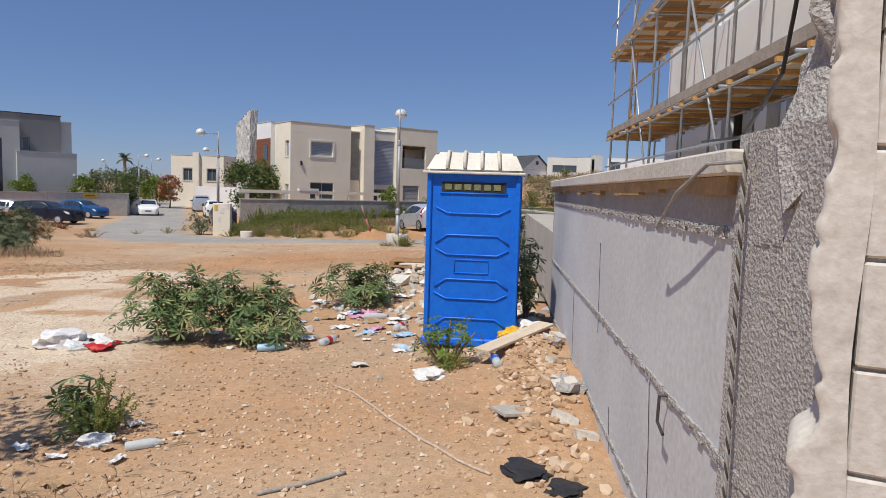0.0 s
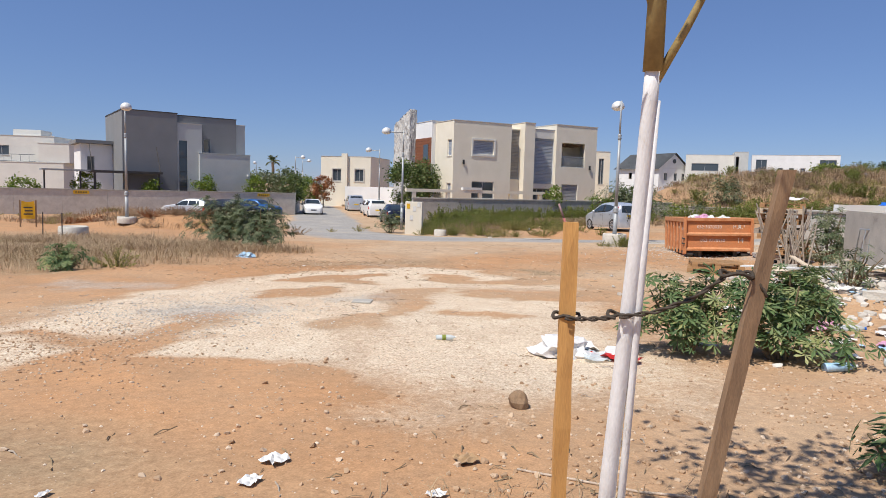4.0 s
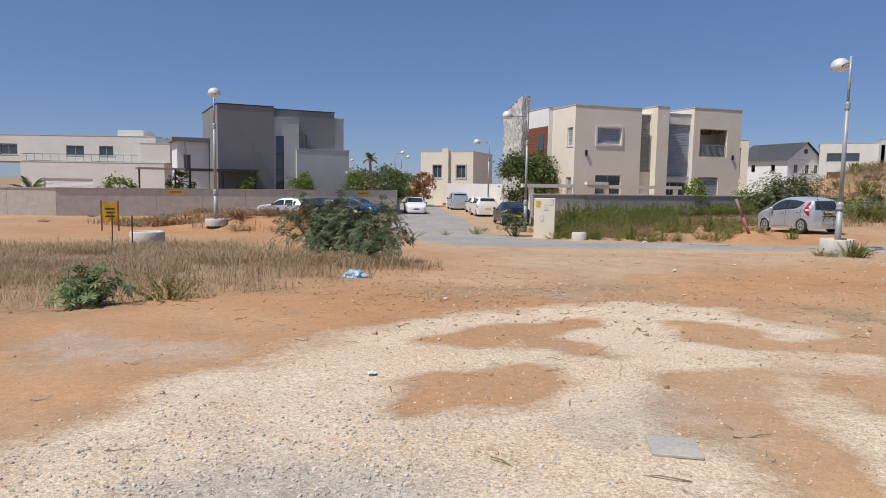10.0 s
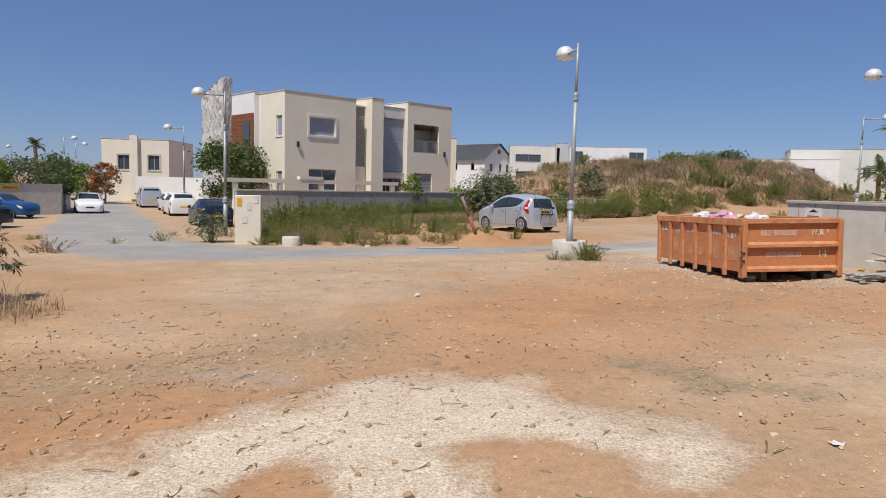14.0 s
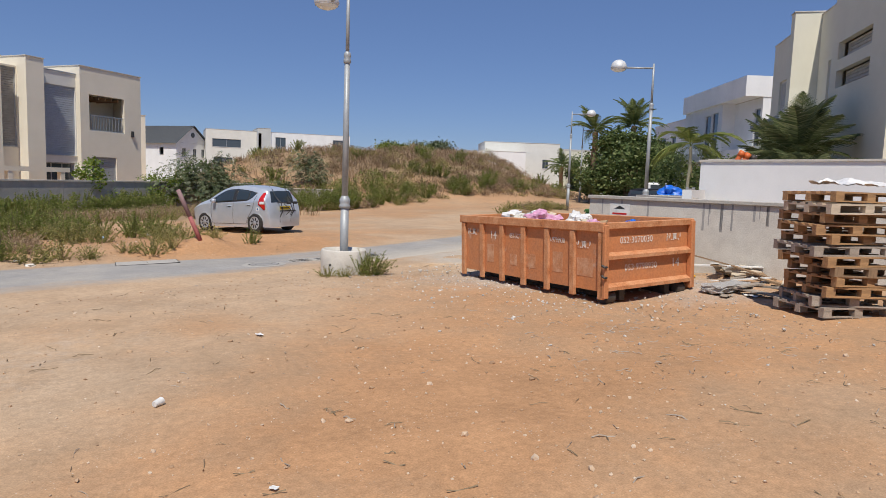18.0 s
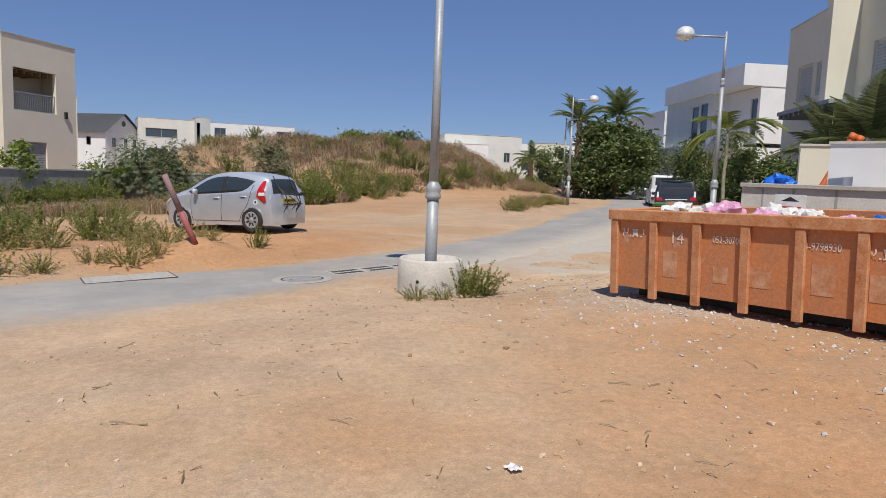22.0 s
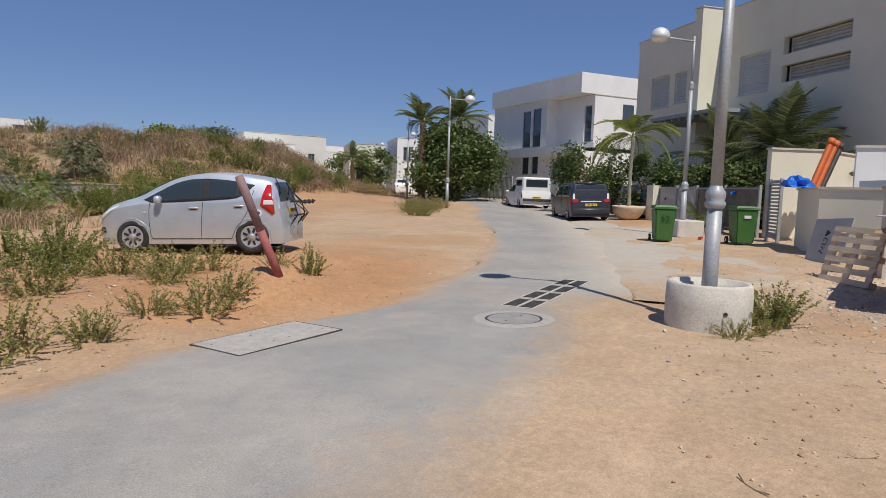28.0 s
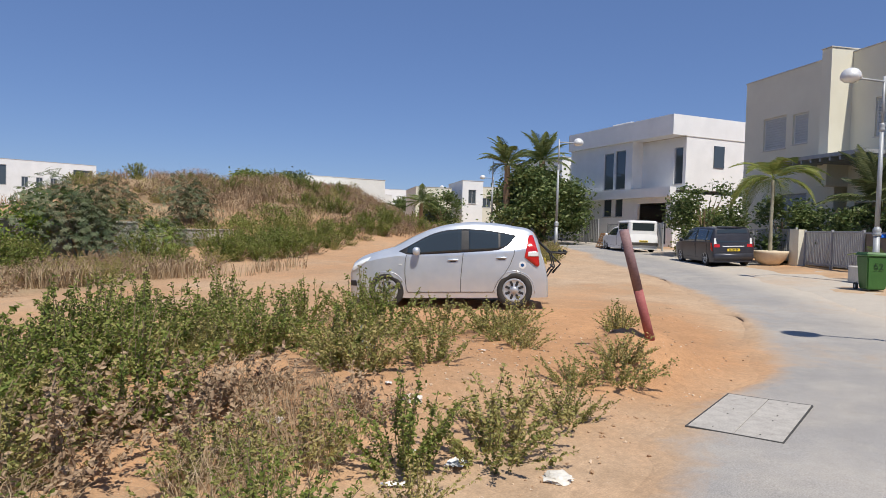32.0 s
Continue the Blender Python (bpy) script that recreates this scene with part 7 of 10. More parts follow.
def portable_toilet():
    t = thing("portable_toilet", "bright blue plastic portable toilet with a dusty white roof", "portable toilet", 0.66, 7.85, -0.12, -3.0)
    w, d, hb, ht = 1.13, 1.12, 0.10, 2.12
    bm = bmesh.new()
    box(bm, -0.03, w + 0.03, -0.02, d + 0.02, 0, hb, 0.015)
    part("skid", bm, BLUEPLASTIC, t)
    # panel facing the walk: ribs pressed into it
    bm = bmesh.new()
    box(bm, 0.03, w - 0.03, 0.03, 0.06, hb, ht)
    panel = part("wall_panel", bm, BLUEPLASTIC, t)

    def rib(pts, r=0.013, m=None):
        bm = bmesh.new()
        tube(bm, pts, r, 6)
        part("rib", bm, BLUEPLASTIC, panel, smooth=True)
    for z, up in ((0.34, 1), (0.58, -1), (0.82, 1), (1.12, -1), (1.36, 1), (1.62, -1)):
        if up > 0:
            rib([(0.12, 0.026, z - 0.10), (0.26, 0.026, z), (w - 0.26, 0.026, z), (w - 0.12, 0.026, z - 0.10)])
        else:
            rib([(0.12, 0.026, z + 0.07), (0.26, 0.026, z), (w - 0.26, 0.026, z), (w - 0.12, 0.026, z + 0.07)])
    rib([(0.36, 0.027, 0.90), (0.36, 0.027, 1.06), (w - 0.36, 0.027, 1.06), (w - 0.36, 0.027, 0.90), (0.36, 0.027, 0.90)], 0.009)
    bm = bmesh.new()
    box(bm, 0.18, w - 0.18, 0.018, 0.028, ht - 0.235, ht - 0.12)
    vent = part("vent_strip", bm, SHADE, panel)
    for i in range(6):
        bm = bmesh.new()
        box(bm, 0.215 + i * 0.118, 0.30 + i * 0.118, 0.010, 0.017, ht - 0.215, ht - 0.145, 0.003)
        part("vent_slot", bm, mat("vent_gauze", (0.24, 0.25, 0.12), (0.16, 0.17, 0.09), 30, 0.8) if i == 0 else bpy.data.materials["vent_gauze"], vent)
    rib([(0.16, 0.024, ht - 0.255), (w - 0.16, 0.024, ht - 0.255)], 0.012)
    for x in (0.0, w - 0.06):
        bm = bmesh.new()
        box(bm, x, x + 0.06, 0, 0.06, hb, ht, 0.012)
        part("corner_post", bm, BLUEPLASTIC, t)
        bm = bmesh.new()
        box(bm, x, x + 0.06, d - 0.06, d, hb, ht, 0.012)
        part("corner_post", bm, BLUEPLASTIC, t)
    for x in (0.03, w - 0.06):
        bm = bmesh.new()
        box(bm, x, x + 0.03, 0.06, d - 0.06, hb, ht)
        part("side_wall", bm, BLUEPLASTIC, t)
    bm = bmesh.new()
    box(bm, 0.06, w - 0.06, d - 0.06, d - 0.03, hb, ht)
    part("back_wall", bm, BLUEPLASTIC, t)
    # door in the left side
    bm = bmesh.new()
    wall_grid(bm, 0.12, d - 0.12, hb + 0.05, ht - 0.06, 0, 0.03, [])
    bmesh.ops.transform(bm, matrix=Matrix(((0, 1, 0, -0.012), (1, 0, 0, 0), (0, 0, 1, 0), (0, 0, 0, 1))), verts=bm.verts)
    bmesh.ops.recalc_face_normals(bm, faces=bm.faces)
    door = part("door", bm, BLUEPLASTIC, t)
    for z0, z1 in ((0.30, 0.95), (1.02, 1.40)):
        bm = bmesh.new()
        box(bm, -0.022, -0.012, 0.24, d - 0.26, z0, z1, 0.004)
        part("door_panel", bm, mat("scuffed_pale_blue", (0.22, 0.36, 0.62), (0.10, 0.24, 0.58), 5, 0.5) if z0 == 0.30 else bpy.data.materials["scuffed_pale_blue"], door)
    bm = bmesh.new()
    box(bm, -0.026, -0.012, 0.32, 0.60, 1.50, 1.88)
    sign = part("sign", bm, PAPER, door, "white notice with black marks")
    for i in range(4):
        bm = bmesh.new()
        box(bm, -0.029, -0.0265, 0.36, 0.56 - (i % 2) * 0.06, 1.56 + i * 0.075, 1.59 + i * 0.075)
        part("mark", bm, BLACK, sign)
    bm = bmesh.new()
    box(bm, -0.05, -0.012, 0.16, 0.24, 1.20, 1.34, 0.012)
    part("latch", bm, GALV, door)
    # moulded roof
    bm = bmesh.new()
    vs = box(bm, -0.03, w + 0.03, -0.03, d + 0.03, ht, ht + 0.24)
    for v in vs:
        if v.co.z > ht + 0.1:
            v.co.x = w / 2 + (v.co.x - w / 2) * 0.80
            v.co.y = d / 2 + (v.co.y - d / 2) * 0.72
    bmesh.ops.bevel(bm, geom=bm.edges[:], offset=0.035, segments=2, affect="EDGES")
    roof = part("roof", bm, WHITEPLASTIC, t, "dusty white moulded roof")
    for i in range(4):
        bm = bmesh.new()
        x = 0.24 + i * 0.21
        tube(bm, [(x, -0.018, ht + 0.05), (x + (0.5 - i) * 0.01, 0.10, ht + 0.245), (x, d - 0.12, ht + 0.245), (x, d + 0.01, ht + 0.05)], 0.022, 6)
        part("roof_rib", bm, WHITEPLASTIC, roof, smooth=True)
    bm = bmesh.new()
    box(bm, -0.05, w + 0.05, -0.05, d + 0.05, ht - 0.025, ht + 0.005, 0.008)
    part("eaves", bm, WHITEPLASTIC, roof)
    rng = random.Random(8)
    for i in range(9):
        bm = bmesh.new()
        box(bm, 0.012, 0.018, 0.0, 0.012, 0, 0.012, 0.003)
        bmesh.ops.transform(bm, matrix=pose(rng.uniform(0.1, 0.95), 0.018, rng.uniform(0.3, 1.9)), verts=bm.verts)
        part("rivet", bm, WHITEPLASTIC, panel)


portable_toilet()


def young_tree():
    t = thing("young_tree", "young street tree with a limewashed trunk and sparse leaves", "tree", -3.42, 3.19, None, 0, tilt=(6.5, 1.9))
    rng = np.random.default_rng(12)
    bm = bmesh.new()
    tube(bm, [(0, 0, -0.05), (0.0, 0.0, 0.5), (0.01, 0.0, 1.0), (0.02, 0.0, 1.5), (0.02, 0.0, 2.0), (0.02, 0.0, 2.15)], [0.037, 0.034, 0.031, 0.029, 0.028, 0.028], 12)
    trunk = part("trunk", bm, LIME, t, "limewashed trunk", smooth=True)
    bm = bmesh.new()
    tube(bm, [(0.06, -0.005, -0.05), (0.055, -0.01, 0.6), (0.05, -0.01, 1.4), (0.045, 0.0, 2.0)], [0.016, 0.015, 0.014, 0.012], 8)
    part("second_stem", bm, LIME, t, smooth=True)
    limbs = [([(0.02, 0, 2.10), (0.01, 0, 2.40), (0.0, -0.02, 2.9), (0.02, -0.04, 3.4)], [0.036, 0.032, 0.026, 0.01]),
             ([(0.03, 0, 2.06), (0.12, 0.02, 2.25), (0.20, 0.04, 2.44), (0.40, 0.08, 2.55), (0.66, 0.10, 2.60)], [0.017, 0.015, 0.013, 0.009, 0.005]),
             ([(0.0, 0, 2.30), (-0.06, -0.02, 2.46), (-0.20, -0.05, 2.58), (-0.42, -0.1, 2.64)], [0.010, 0.009, 0.007, 0.004]),
             ([(0.0, -0.02, 2.8), (0.25, -0.1, 3.1), (0.4, -0.2, 3.35)], [0.013, 0.010, 0.005]),
             ([(0.0, -0.02, 2.7), (-0.2, 0.2, 3.0), (-0.35, 0.35, 3.3)], [0.013, 0.009, 0.005])]
    for p, r in limbs:
        bm = bmesh.new()
        tube(bm, p, r, 9)
        part("branch", bm, BARK, t, smooth=True)
    tips = []
    for cx, cy, cz, n, s in ((0.62, 0.10, 2.62, 40, 0.13), (0.44, 0.08, 2.63, 22, 0.10), (-0.42, -0.1, 2.66, 40, 0.13), (-0.25, -0.06, 2.64, 16, 0.09), (0.02, -0.04, 3.4, 160, 0.3), (0.4, -0.2, 3.4, 160, 0.3), (-0.35, 0.35, 3.3, 160, 0.3), (0.3, 0.3, 3.5, 140, 0.3), (-0.10, -0.03, 2.45, 6, 0.05)):
        tips.append(rng.normal(size=(n, 3)) * (s, s, s * 0.45) + (cx, cy, cz))
    v, f = leaf_cloud(np.concatenate(tips), 0.055, rng, 0.5, 1.9)
    crown = flat("crown", v, f, LIMELEAF, t)
    for name, lab, base, topp, w, material in (("tree_stake", "sawn pine tree stake, new and yellow", (-3.60, 3.07), (0.0, -0.02, 1.52), 0.029, PINE), ("tree_stake", "rough dark weathered tree stake, leaning", (-3.12, 3.13), (0.22, -0.20, 1.75), 0.026, OLDWOOD)):
        s = thing(name, lab, "stake", base[0], base[1], None, 12, group="stakes of the young tree")
        bm = bmesh.new()
        n = 9
        rr = random.Random(int(w * 1000))
        rings = []
        for i in range(n):
            k = i / (n - 1)
            c = Vector(topp) * k + Vector((0, 0, -0.12 * (1 - k)))
            e = w * (1 + rr.uniform(-0.10, 0.10)) * (1.0 if i < n - 1 else 0.85)
            rings.append([bm.verts.new(c + Vector((sx * e + rr.uniform(-.004, .004), sy * e * 0.8 + rr.uniform(-.004, .004), 0))) for sx, sy in ((-1, -1), (1, -1), (1, 1), (-1, 1))])
        for a, b in zip(rings, rings[1:]):
            for q in range(4):
                bm.faces.new((a[q], a[(q + 1) % 4], b[(q + 1) % 4], b[q]))
        bm.faces.new(rings[0][::-1])
        bm.faces.new(rings[-1])
        part("post", bm, material, s)
    r = thing("tie_rope", "dark rope tying the young tree to its stakes", "rope", -3.60, 3.05, 0.98)
    for pts in ([(0, -0.04, 0.0), (0.1, -0.04, 0.005), (0.20, -0.04, 0.02)], [(0.20, -0.04, 0.02), (0.33, -0.045, 0.05), (0.46, -0.045, 0.11), (0.58, -0.045, 0.21)], [(0.60, -0.05, 0.22), (0.67, -0.05, 0.19), (0.71, -0.05, 0.13)]):
        for k in range(2):
            bm = bmesh.new()
            p2 = []
            for a, b in zip(pts, pts[1:]):
                for i in range(8):
                    q = Vector(a).lerp(Vector(b), i / 8)
                    ph = len(p2) * 0.9 + k * math.pi
                    p2.append(q + Vector((0, 0.006 * math.cos(ph), 0.006 * math.sin(ph))))
            tube(bm, p2, 0.005, 6)
            part("strand", bm, ROPE, r, smooth=True)
    for c, rad in (((0.0, 0.02, 0.0), 0.052), ((0.21, 0.02, 0.02), 0.052), ((0.60, -0.05, 0.21), 0.055)):
        bm = bmesh.new()
        ring = [Vector((c[0] + rad * math.cos(a), c[1] + rad * math.sin(a) * 0.9, c[2] + 0.008 * math.sin(3 * a))) for a in np.linspace(0, 2 * math.pi, 19)]
        tube(bm, ring, 0.007, 6)
        part("loop", bm, ROPE, r)


young_tree()

# ---- skip, pallets, walls behind them ----
def skip():
    s = thing("waste_skip", "rusty orange steel waste skip heaped with rubbish", "skip", -0.77, 24.16, None, 3.6, tilt=slope_tilt(3.6))
    L, W, z0, z1 = 4.12, 2.25, 0.20, 1.32
    # local x: width, y: length; the long side with ribs faces -x
    bm = bmesh.new()
    vs = box(bm, 0.06, W - 0.06, 0.06, L - 0.06, z0, z1)
    top = [f for f in bm.faces if f.normal.z > 0.9]
    bmesh.ops.inset_region(bm, faces=top, thickness=0.03)
    top = [f for f in bm.faces if f.normal.z > 0.9 and all(0.08 < v.co.x < W - 0.08 for v in f.verts)]
    r = bmesh.ops.extrude_face_region(bm, geom=top)
    for g in r["geom"]:
        if isinstance(g, bmesh.types.BMVert):
            g.co.z = z0 + 0.05
    bmesh.ops.delete(bm, geom=top, context="FACES")
    part("tub", bm, RUST, s)
    for side in (0, 1):
        x0 = 0.0 if side == 0 else W - 0.07
        bm = bmesh.new()
        box(bm, x0 - 0.01, x0 + 0.08, -0.01, L + 0.01, z1 - 0.14, z1 + 0.015, 0.012)
        part("top_rail", bm, RUSTRIB, s)
        for i in range(7):
            y = 0.05 + i * (L - 0.16) / 6
            bm = bmesh.new()
            vs = box(bm, x0 if side == 0 else x0 + 0.01, x0 + 0.06, y - 0.045, y + 0.075, z0 - 0.12, z1 - 0.142, 0.008)
            part("rib", bm, RUSTRIB, s)
    for y0 in (0.0, L - 0.07):
        bm = bmesh.new()
        box(bm, 0.085, W - 0.085, y0 - 0.01, y0 + 0.07, z1 - 0.10, z1 + 0.012, 0.012)
        part("end_rail", bm, RUSTRIB, s)
    for z in (z0 + 0.02, (z0 + z1) / 2 - 0.03):
        bm = bmesh.new()
        vs = box(bm, 0.10, W - 0.10, -0.035, 0.057, z, z + 0.11)
        for v in vs:
            if v.co.z > z + 0.05 and v.co.y < 0:
                v.co.z -= 0.05
        part("door_beam", bm, RUSTRIB, s)
    for x in (0.0, W - 0.10):
        bm = bmesh.new()
        box(bm, x, x + 0.10, -0.045, 0.055, z0 - 0.1, z1 - 0.02, 0.012)
        part("corner_post", bm, RUST, s)
    for i, z in enumerate((0.45, 0.62)):
        bm = bmesh.new()
        tube(bm, [(0.03, -0.055, z), (-0.03, -0.07, z), (-0.04, -0.02, z + 0.03)], 0.02, 8)
        part("hinge_pin", bm, DARKSTEEL, s)
    for x in (0.5, W - 0.62):
        bm = bmesh.new()
        box(bm, x, x + 0.12, 0.1, L - 0.2, 0.02, z0 - 0.002)
        part("runner", bm, DARKSTEEL, s)
    for x in (0.22, W - 0.28):
        bm = bmesh.new()
        bmesh.ops.create_cone(bm, segments=18, radius1=0.11, radius2=0.11, depth=0.2, cap_ends=True, matrix=pose(x, 0.12, 0.10, 0, 90))
        part("roller", bm, DARKSTEEL, s)
    face = lambda x, z: pose(x, 0.054, z, 90, 0, 0)
    letters("052·3070030", 0.16, WHITEPAINT, s, face(0.84, 1.02), squash=0.95)
    letters("053·9798930", 0.16, WHITEPAINT, s, face(0.96, 0.56), squash=0.95)
    letters("14", 0.22, WHITEPAINT, s, face(1.84, 0.57))
    letters("א.ת.י", 0.20, WHITEPAINT, s, face(1.78, 1.03))
    long = lambda y, z: pose(0.054, y, z, 90, 0, -90)
    letters("א.ת.י", 0.2, WHITEPAINT, s, long(L - 0.40, 1.0))
    letters("14", 0.22, WHITEPAINT, s, long(L - 1.1, 0.96))
    letters("052-3070030", 0.13, WHITEPAINT, s, long(L - 1.87, 0.98), squash=0.72)
    letters("053-9798930", 0.13, WHITEPAINT, s, long(L - 2.92, 0.98), squash=0.72)
    letters("א.ת.י", 0.2, WHITEPAINT, s, long(L - 3.6, 0.95))
    rng = random.Random(21)
    for i in range(5):
        bm = bmesh.new()
        y = 0.35 + i * 0.66 + rng.uniform(-.1, .1)
        box(bm, 0.056, 0.0585, y, y + rng.uniform(0.2, 0.45), 0.42, rng.uniform(0.5, 0.85))
        part("paint_patch", bm, mat("pale_scuff_%s" % "abcde"[i], (0.62, 0.36, 0.22), (0.50, 0.22, 0.10), 7, 0.8), s)


skip()


def heap_mesh(name, w, l, hgt, seed, material, parent=None, label=""):
    """A low lumpy heap."""
    n = 18
    xs, ys = np.linspace(-1, 1, n), np.linspace(-1, 1, n)
    X, Y = np.meshgrid(xs, ys)
    r = np.maximum(0, 1 - (X**2 + Y**2)) ** 0.6
    Z = r * hgt * (1 + 0.35 * vnoise(X * w, Y * l, 0.35, seed)) + 0.05 * vnoise(X * w, Y * l, 0.15, seed + 1) * r - 0.03
    v = np.stack([X.ravel() * w, Y.ravel() * l, Z.ravel()], 1)
    i = (np.arange(n - 1)[:, None] * n + np.arange(n - 1)[None]).ravel()
    return flat(name, v, np.stack([i, i + 1, i + n + 1, i + n], 1), material, parent, label)


def bag(label, x, y, z, size, material, seed, flatn=0.6, turn=0.0, name="plastic_bag", category="plastic bag"):
    """A crumpled bag or sheet: a ball pushed about by noise."""
    b = thing(name, label, category, x, y, z, turn)
    bm = bmesh.new()
    bmesh.ops.create_icosphere(bm, subdivisions=3, radius=1.0)
    for v in bm.verts:
        n = noise.noise(v.co * 1.7 + Vector((seed, 0, 0))) * 0.55 + noise.noise(v.co * 4.5 + Vector((0, seed, 0))) * 0.30
        v.co *= 1 + n
        v.co.z = max(v.co.z * flatn, -0.12)
        v.co *= size
    bmesh.ops.translate(bm, vec=(0, 0, 0.12 * size), verts=bm.verts)
    part("bag", bm, material, b)
    return b


SKZ = gz(-0.62, 24.45)
hp = thing("rubbish_heap", "heap of mixed builders' rubbish in the skip", "rubbish", 0.5, 26.6, SKZ + 1.0)
heap_mesh("heap", 0.95, 2.0, 0.22, 3, CARDBOARD, hp)
rng = random.Random(31)
for i, (x, y, m_, lab, s) in enumerate(((0.0, 27.9, WHITEBAG, "white torn rubbish bag", 0.22), (0.2, 27.2, PINKBAG, "pink plastic rubbish bag", 0.26), (0.1, 26.6, PINKBAG, "pink and white plastic bag", 0.18), (0.5, 27.6, WHITEBAG, "white crumpled plastic sheet", 0.24),
                                        (0.35, 26.1, WHITEBAG, "white plastic bag on the heap", 0.2), (0.9, 26.8, PAPER, "white paper sack on the heap", 0.25), (0.15, 25.5, PINKBAG, "pink bag near the skip's edge", 0.17), (1.2, 25.6, BLUEBAG, "blue plastic bag in the skip", 0.15), (0.5, 27.7, CLEARPLASTIC, "clear crumpled plastic film", 0.2), (0.0, 27.6, WHITEPLASTIC, "grey-white rubble sack on the heap", 0.16))):
    bag(lab, x, y, SKZ + 1.17, s, m_, i * 3.1, 0.75, name="rubbish_bag", category="rubbish bag")
for i in range(7):
    b = thing("rubbish_board", "broken board sticking out of the skip", "board", rng.uniform(0.1, 1.1), rng.uniform(25.2, 28.5), SKZ + 1.2, rng.uniform(0, 180), tilt=(rng.uniform(-12, 12), rng.uniform(-18, 18)))
    bm = bmesh.new()
    box(bm, -0.35, 0.35, -0.07, 0.07, 0, 0.025)
    part("board", bm, rng.choice([PALEPALLET, CARDBOARD, PAPER]), b)
bx_ = thing("cardboard_box", "open brown cardboard box on the rubbish", "box", 0.3, 28.1, SKZ + 1.16, 20)
bm = bmesh.new()
box(bm, -0.2, 0.2, -0.15, 0.15, 0, 0.2)
part("carton", bm, CARDBOARD, bx_)


def pallet(x, y, z, turn, material, label="worn wooden pallet in the stack", tilt=(0, 0), group="stack of pallets"):
    p = thing("pallet", label, "pallet", x, y, z, turn, group=group, tilt=tilt)
    for j in range(6):
        bm = bmesh.new()
        box(bm, -0.6, 0.6, -0.5 + j * 0.182, -0.5 + j * 0.182 + 0.10, 0.122, 0.144)
        part("deck_board", bm, material, p)
    for j in (-0.5, -0.05, 0.4):
        bm = bmesh.new()
        box(bm, -0.6, 0.6, j, j + 0.1, 0, 0.02)
        part("bottom_board", bm, material, p)
        for i in (-0.6, -0.07, 0.46):
            bm = bmesh.new()
            box(bm, i, i + 0.14, j, j + 0.1, 0.021, 0.098)
            part("block", bm, material, p)
    for i in (-0.6, -0.07, 0.46):
        bm = bmesh.new()
        box(bm, i, i + 0.14, -0.5, 0.5, 0.099, 0.121)
        part("stringer", bm, material, p)
    return p


rng = random.Random(17)
zz = gz(1.75, 21.9)
for i in range(12):
    pallet(1.75 + rng.uniform(-.10, .10) - 0.08 * (i > 8), 21.9 + rng.uniform(-.10, .10), zz, -24 + rng.uniform(-9, 9) + (8 if i > 8 else 0), [GREYWOOD, GREYWOOD, PALLET, PALLET, OLDWOOD, PALLET, GREYWOOD, PALLET, PALLET, PALLET, PALEPALLET, PALLET][i], tilt=(rng.uniform(-1.3, 1.3), rng.uniform(-1.3, 1.3)))
    zz += 0.150
for i in range(2):
    pallet(-0.75 + i * 0.06, 17.95 + i * 0.05, gz(-0.75, 17.95) + i * 0.147, -8 + 6 * i, PALLET, "worn pallet in the low stack", group="low stack of pallets")
lean = pallet(1.85, 28.85, gz(1.85, 28.85) + 0.44, 42, PALEPALLET, "pale pallet leaning on its edge", tilt=(-74, 0), group="")
st = thing("plastic_sheet", "torn white plastic sheet on the pallet stack", "plastic sheet", 1.85, 21.9, zz + 0.005, 0)
bm = bmesh.new()
bmesh.ops.create_grid(bm, x_segments=16, y_segments=16, size=0.42)
for v in bm.verts:
    v.co.z = 0.10 + 0.16 * abs(noise.noise(v.co * 3.0)) + 0.05 * noise.noise(v.co * 9)
part("sheet", bm, WHITEBAG, st)


def grey_wall():
    w = thing("concrete_wall", "streaked grey concrete site wall with a flat capping", "wall", 2.66, 28.5, -0.75, -71.1)
    L = 8.8
    bm = bmesh.new()
    box(bm, 0, L, 0, 0.25, -0.3, 1.72)
    part("wall_body", bm, PALECONC, w)
    bm = bmesh.new()
    box(bm, -0.03, L + 0.03, -0.06, 0.30, 1.722, 1.80, 0.01)
    part("capping", bm, CONCRETE, w)
    rng = random.Random(2)
    for i in range(26):
        bm = bmesh.new()
        x, q = rng.uniform(0.1, L - 0.2), rng.uniform(0.15, 0.6)
        box(bm, x, x + rng.uniform(0.015, 0.06), -0.0025, 0, 1.72 - q, 1.72)
        part("water_streak", bm, bpy.data.materials["dark_plaster"], w)
    bm = bmesh.new()
    box(bm, 0.55, 1.05, -0.008, -0.002, 1.15, 1.62)
    sg = part("notice", bm, PAPER, w, "white paper notice with a dark roof mark and red lines")
    bm = bmesh.new()
    vs = [bm.verts.new(p) for p in ((0.66, -0.011, 1.50), (0.94, -0.011, 1.50), (0.80, -0.011, 1.58))]
    bm.faces.new(vs)
    part("mark", bm, BLACK, sg)
    for i in range(3):
        bm = bmesh.new()
        box(bm, 0.62 + 0.03 * (i % 2), 0.98 - 0.04 * (i % 2), -0.011, -0.0085, 1.20 + i * 0.085, 1.24 + i * 0.085)
        part("text_line", bm, REDPLASTIC, sg)


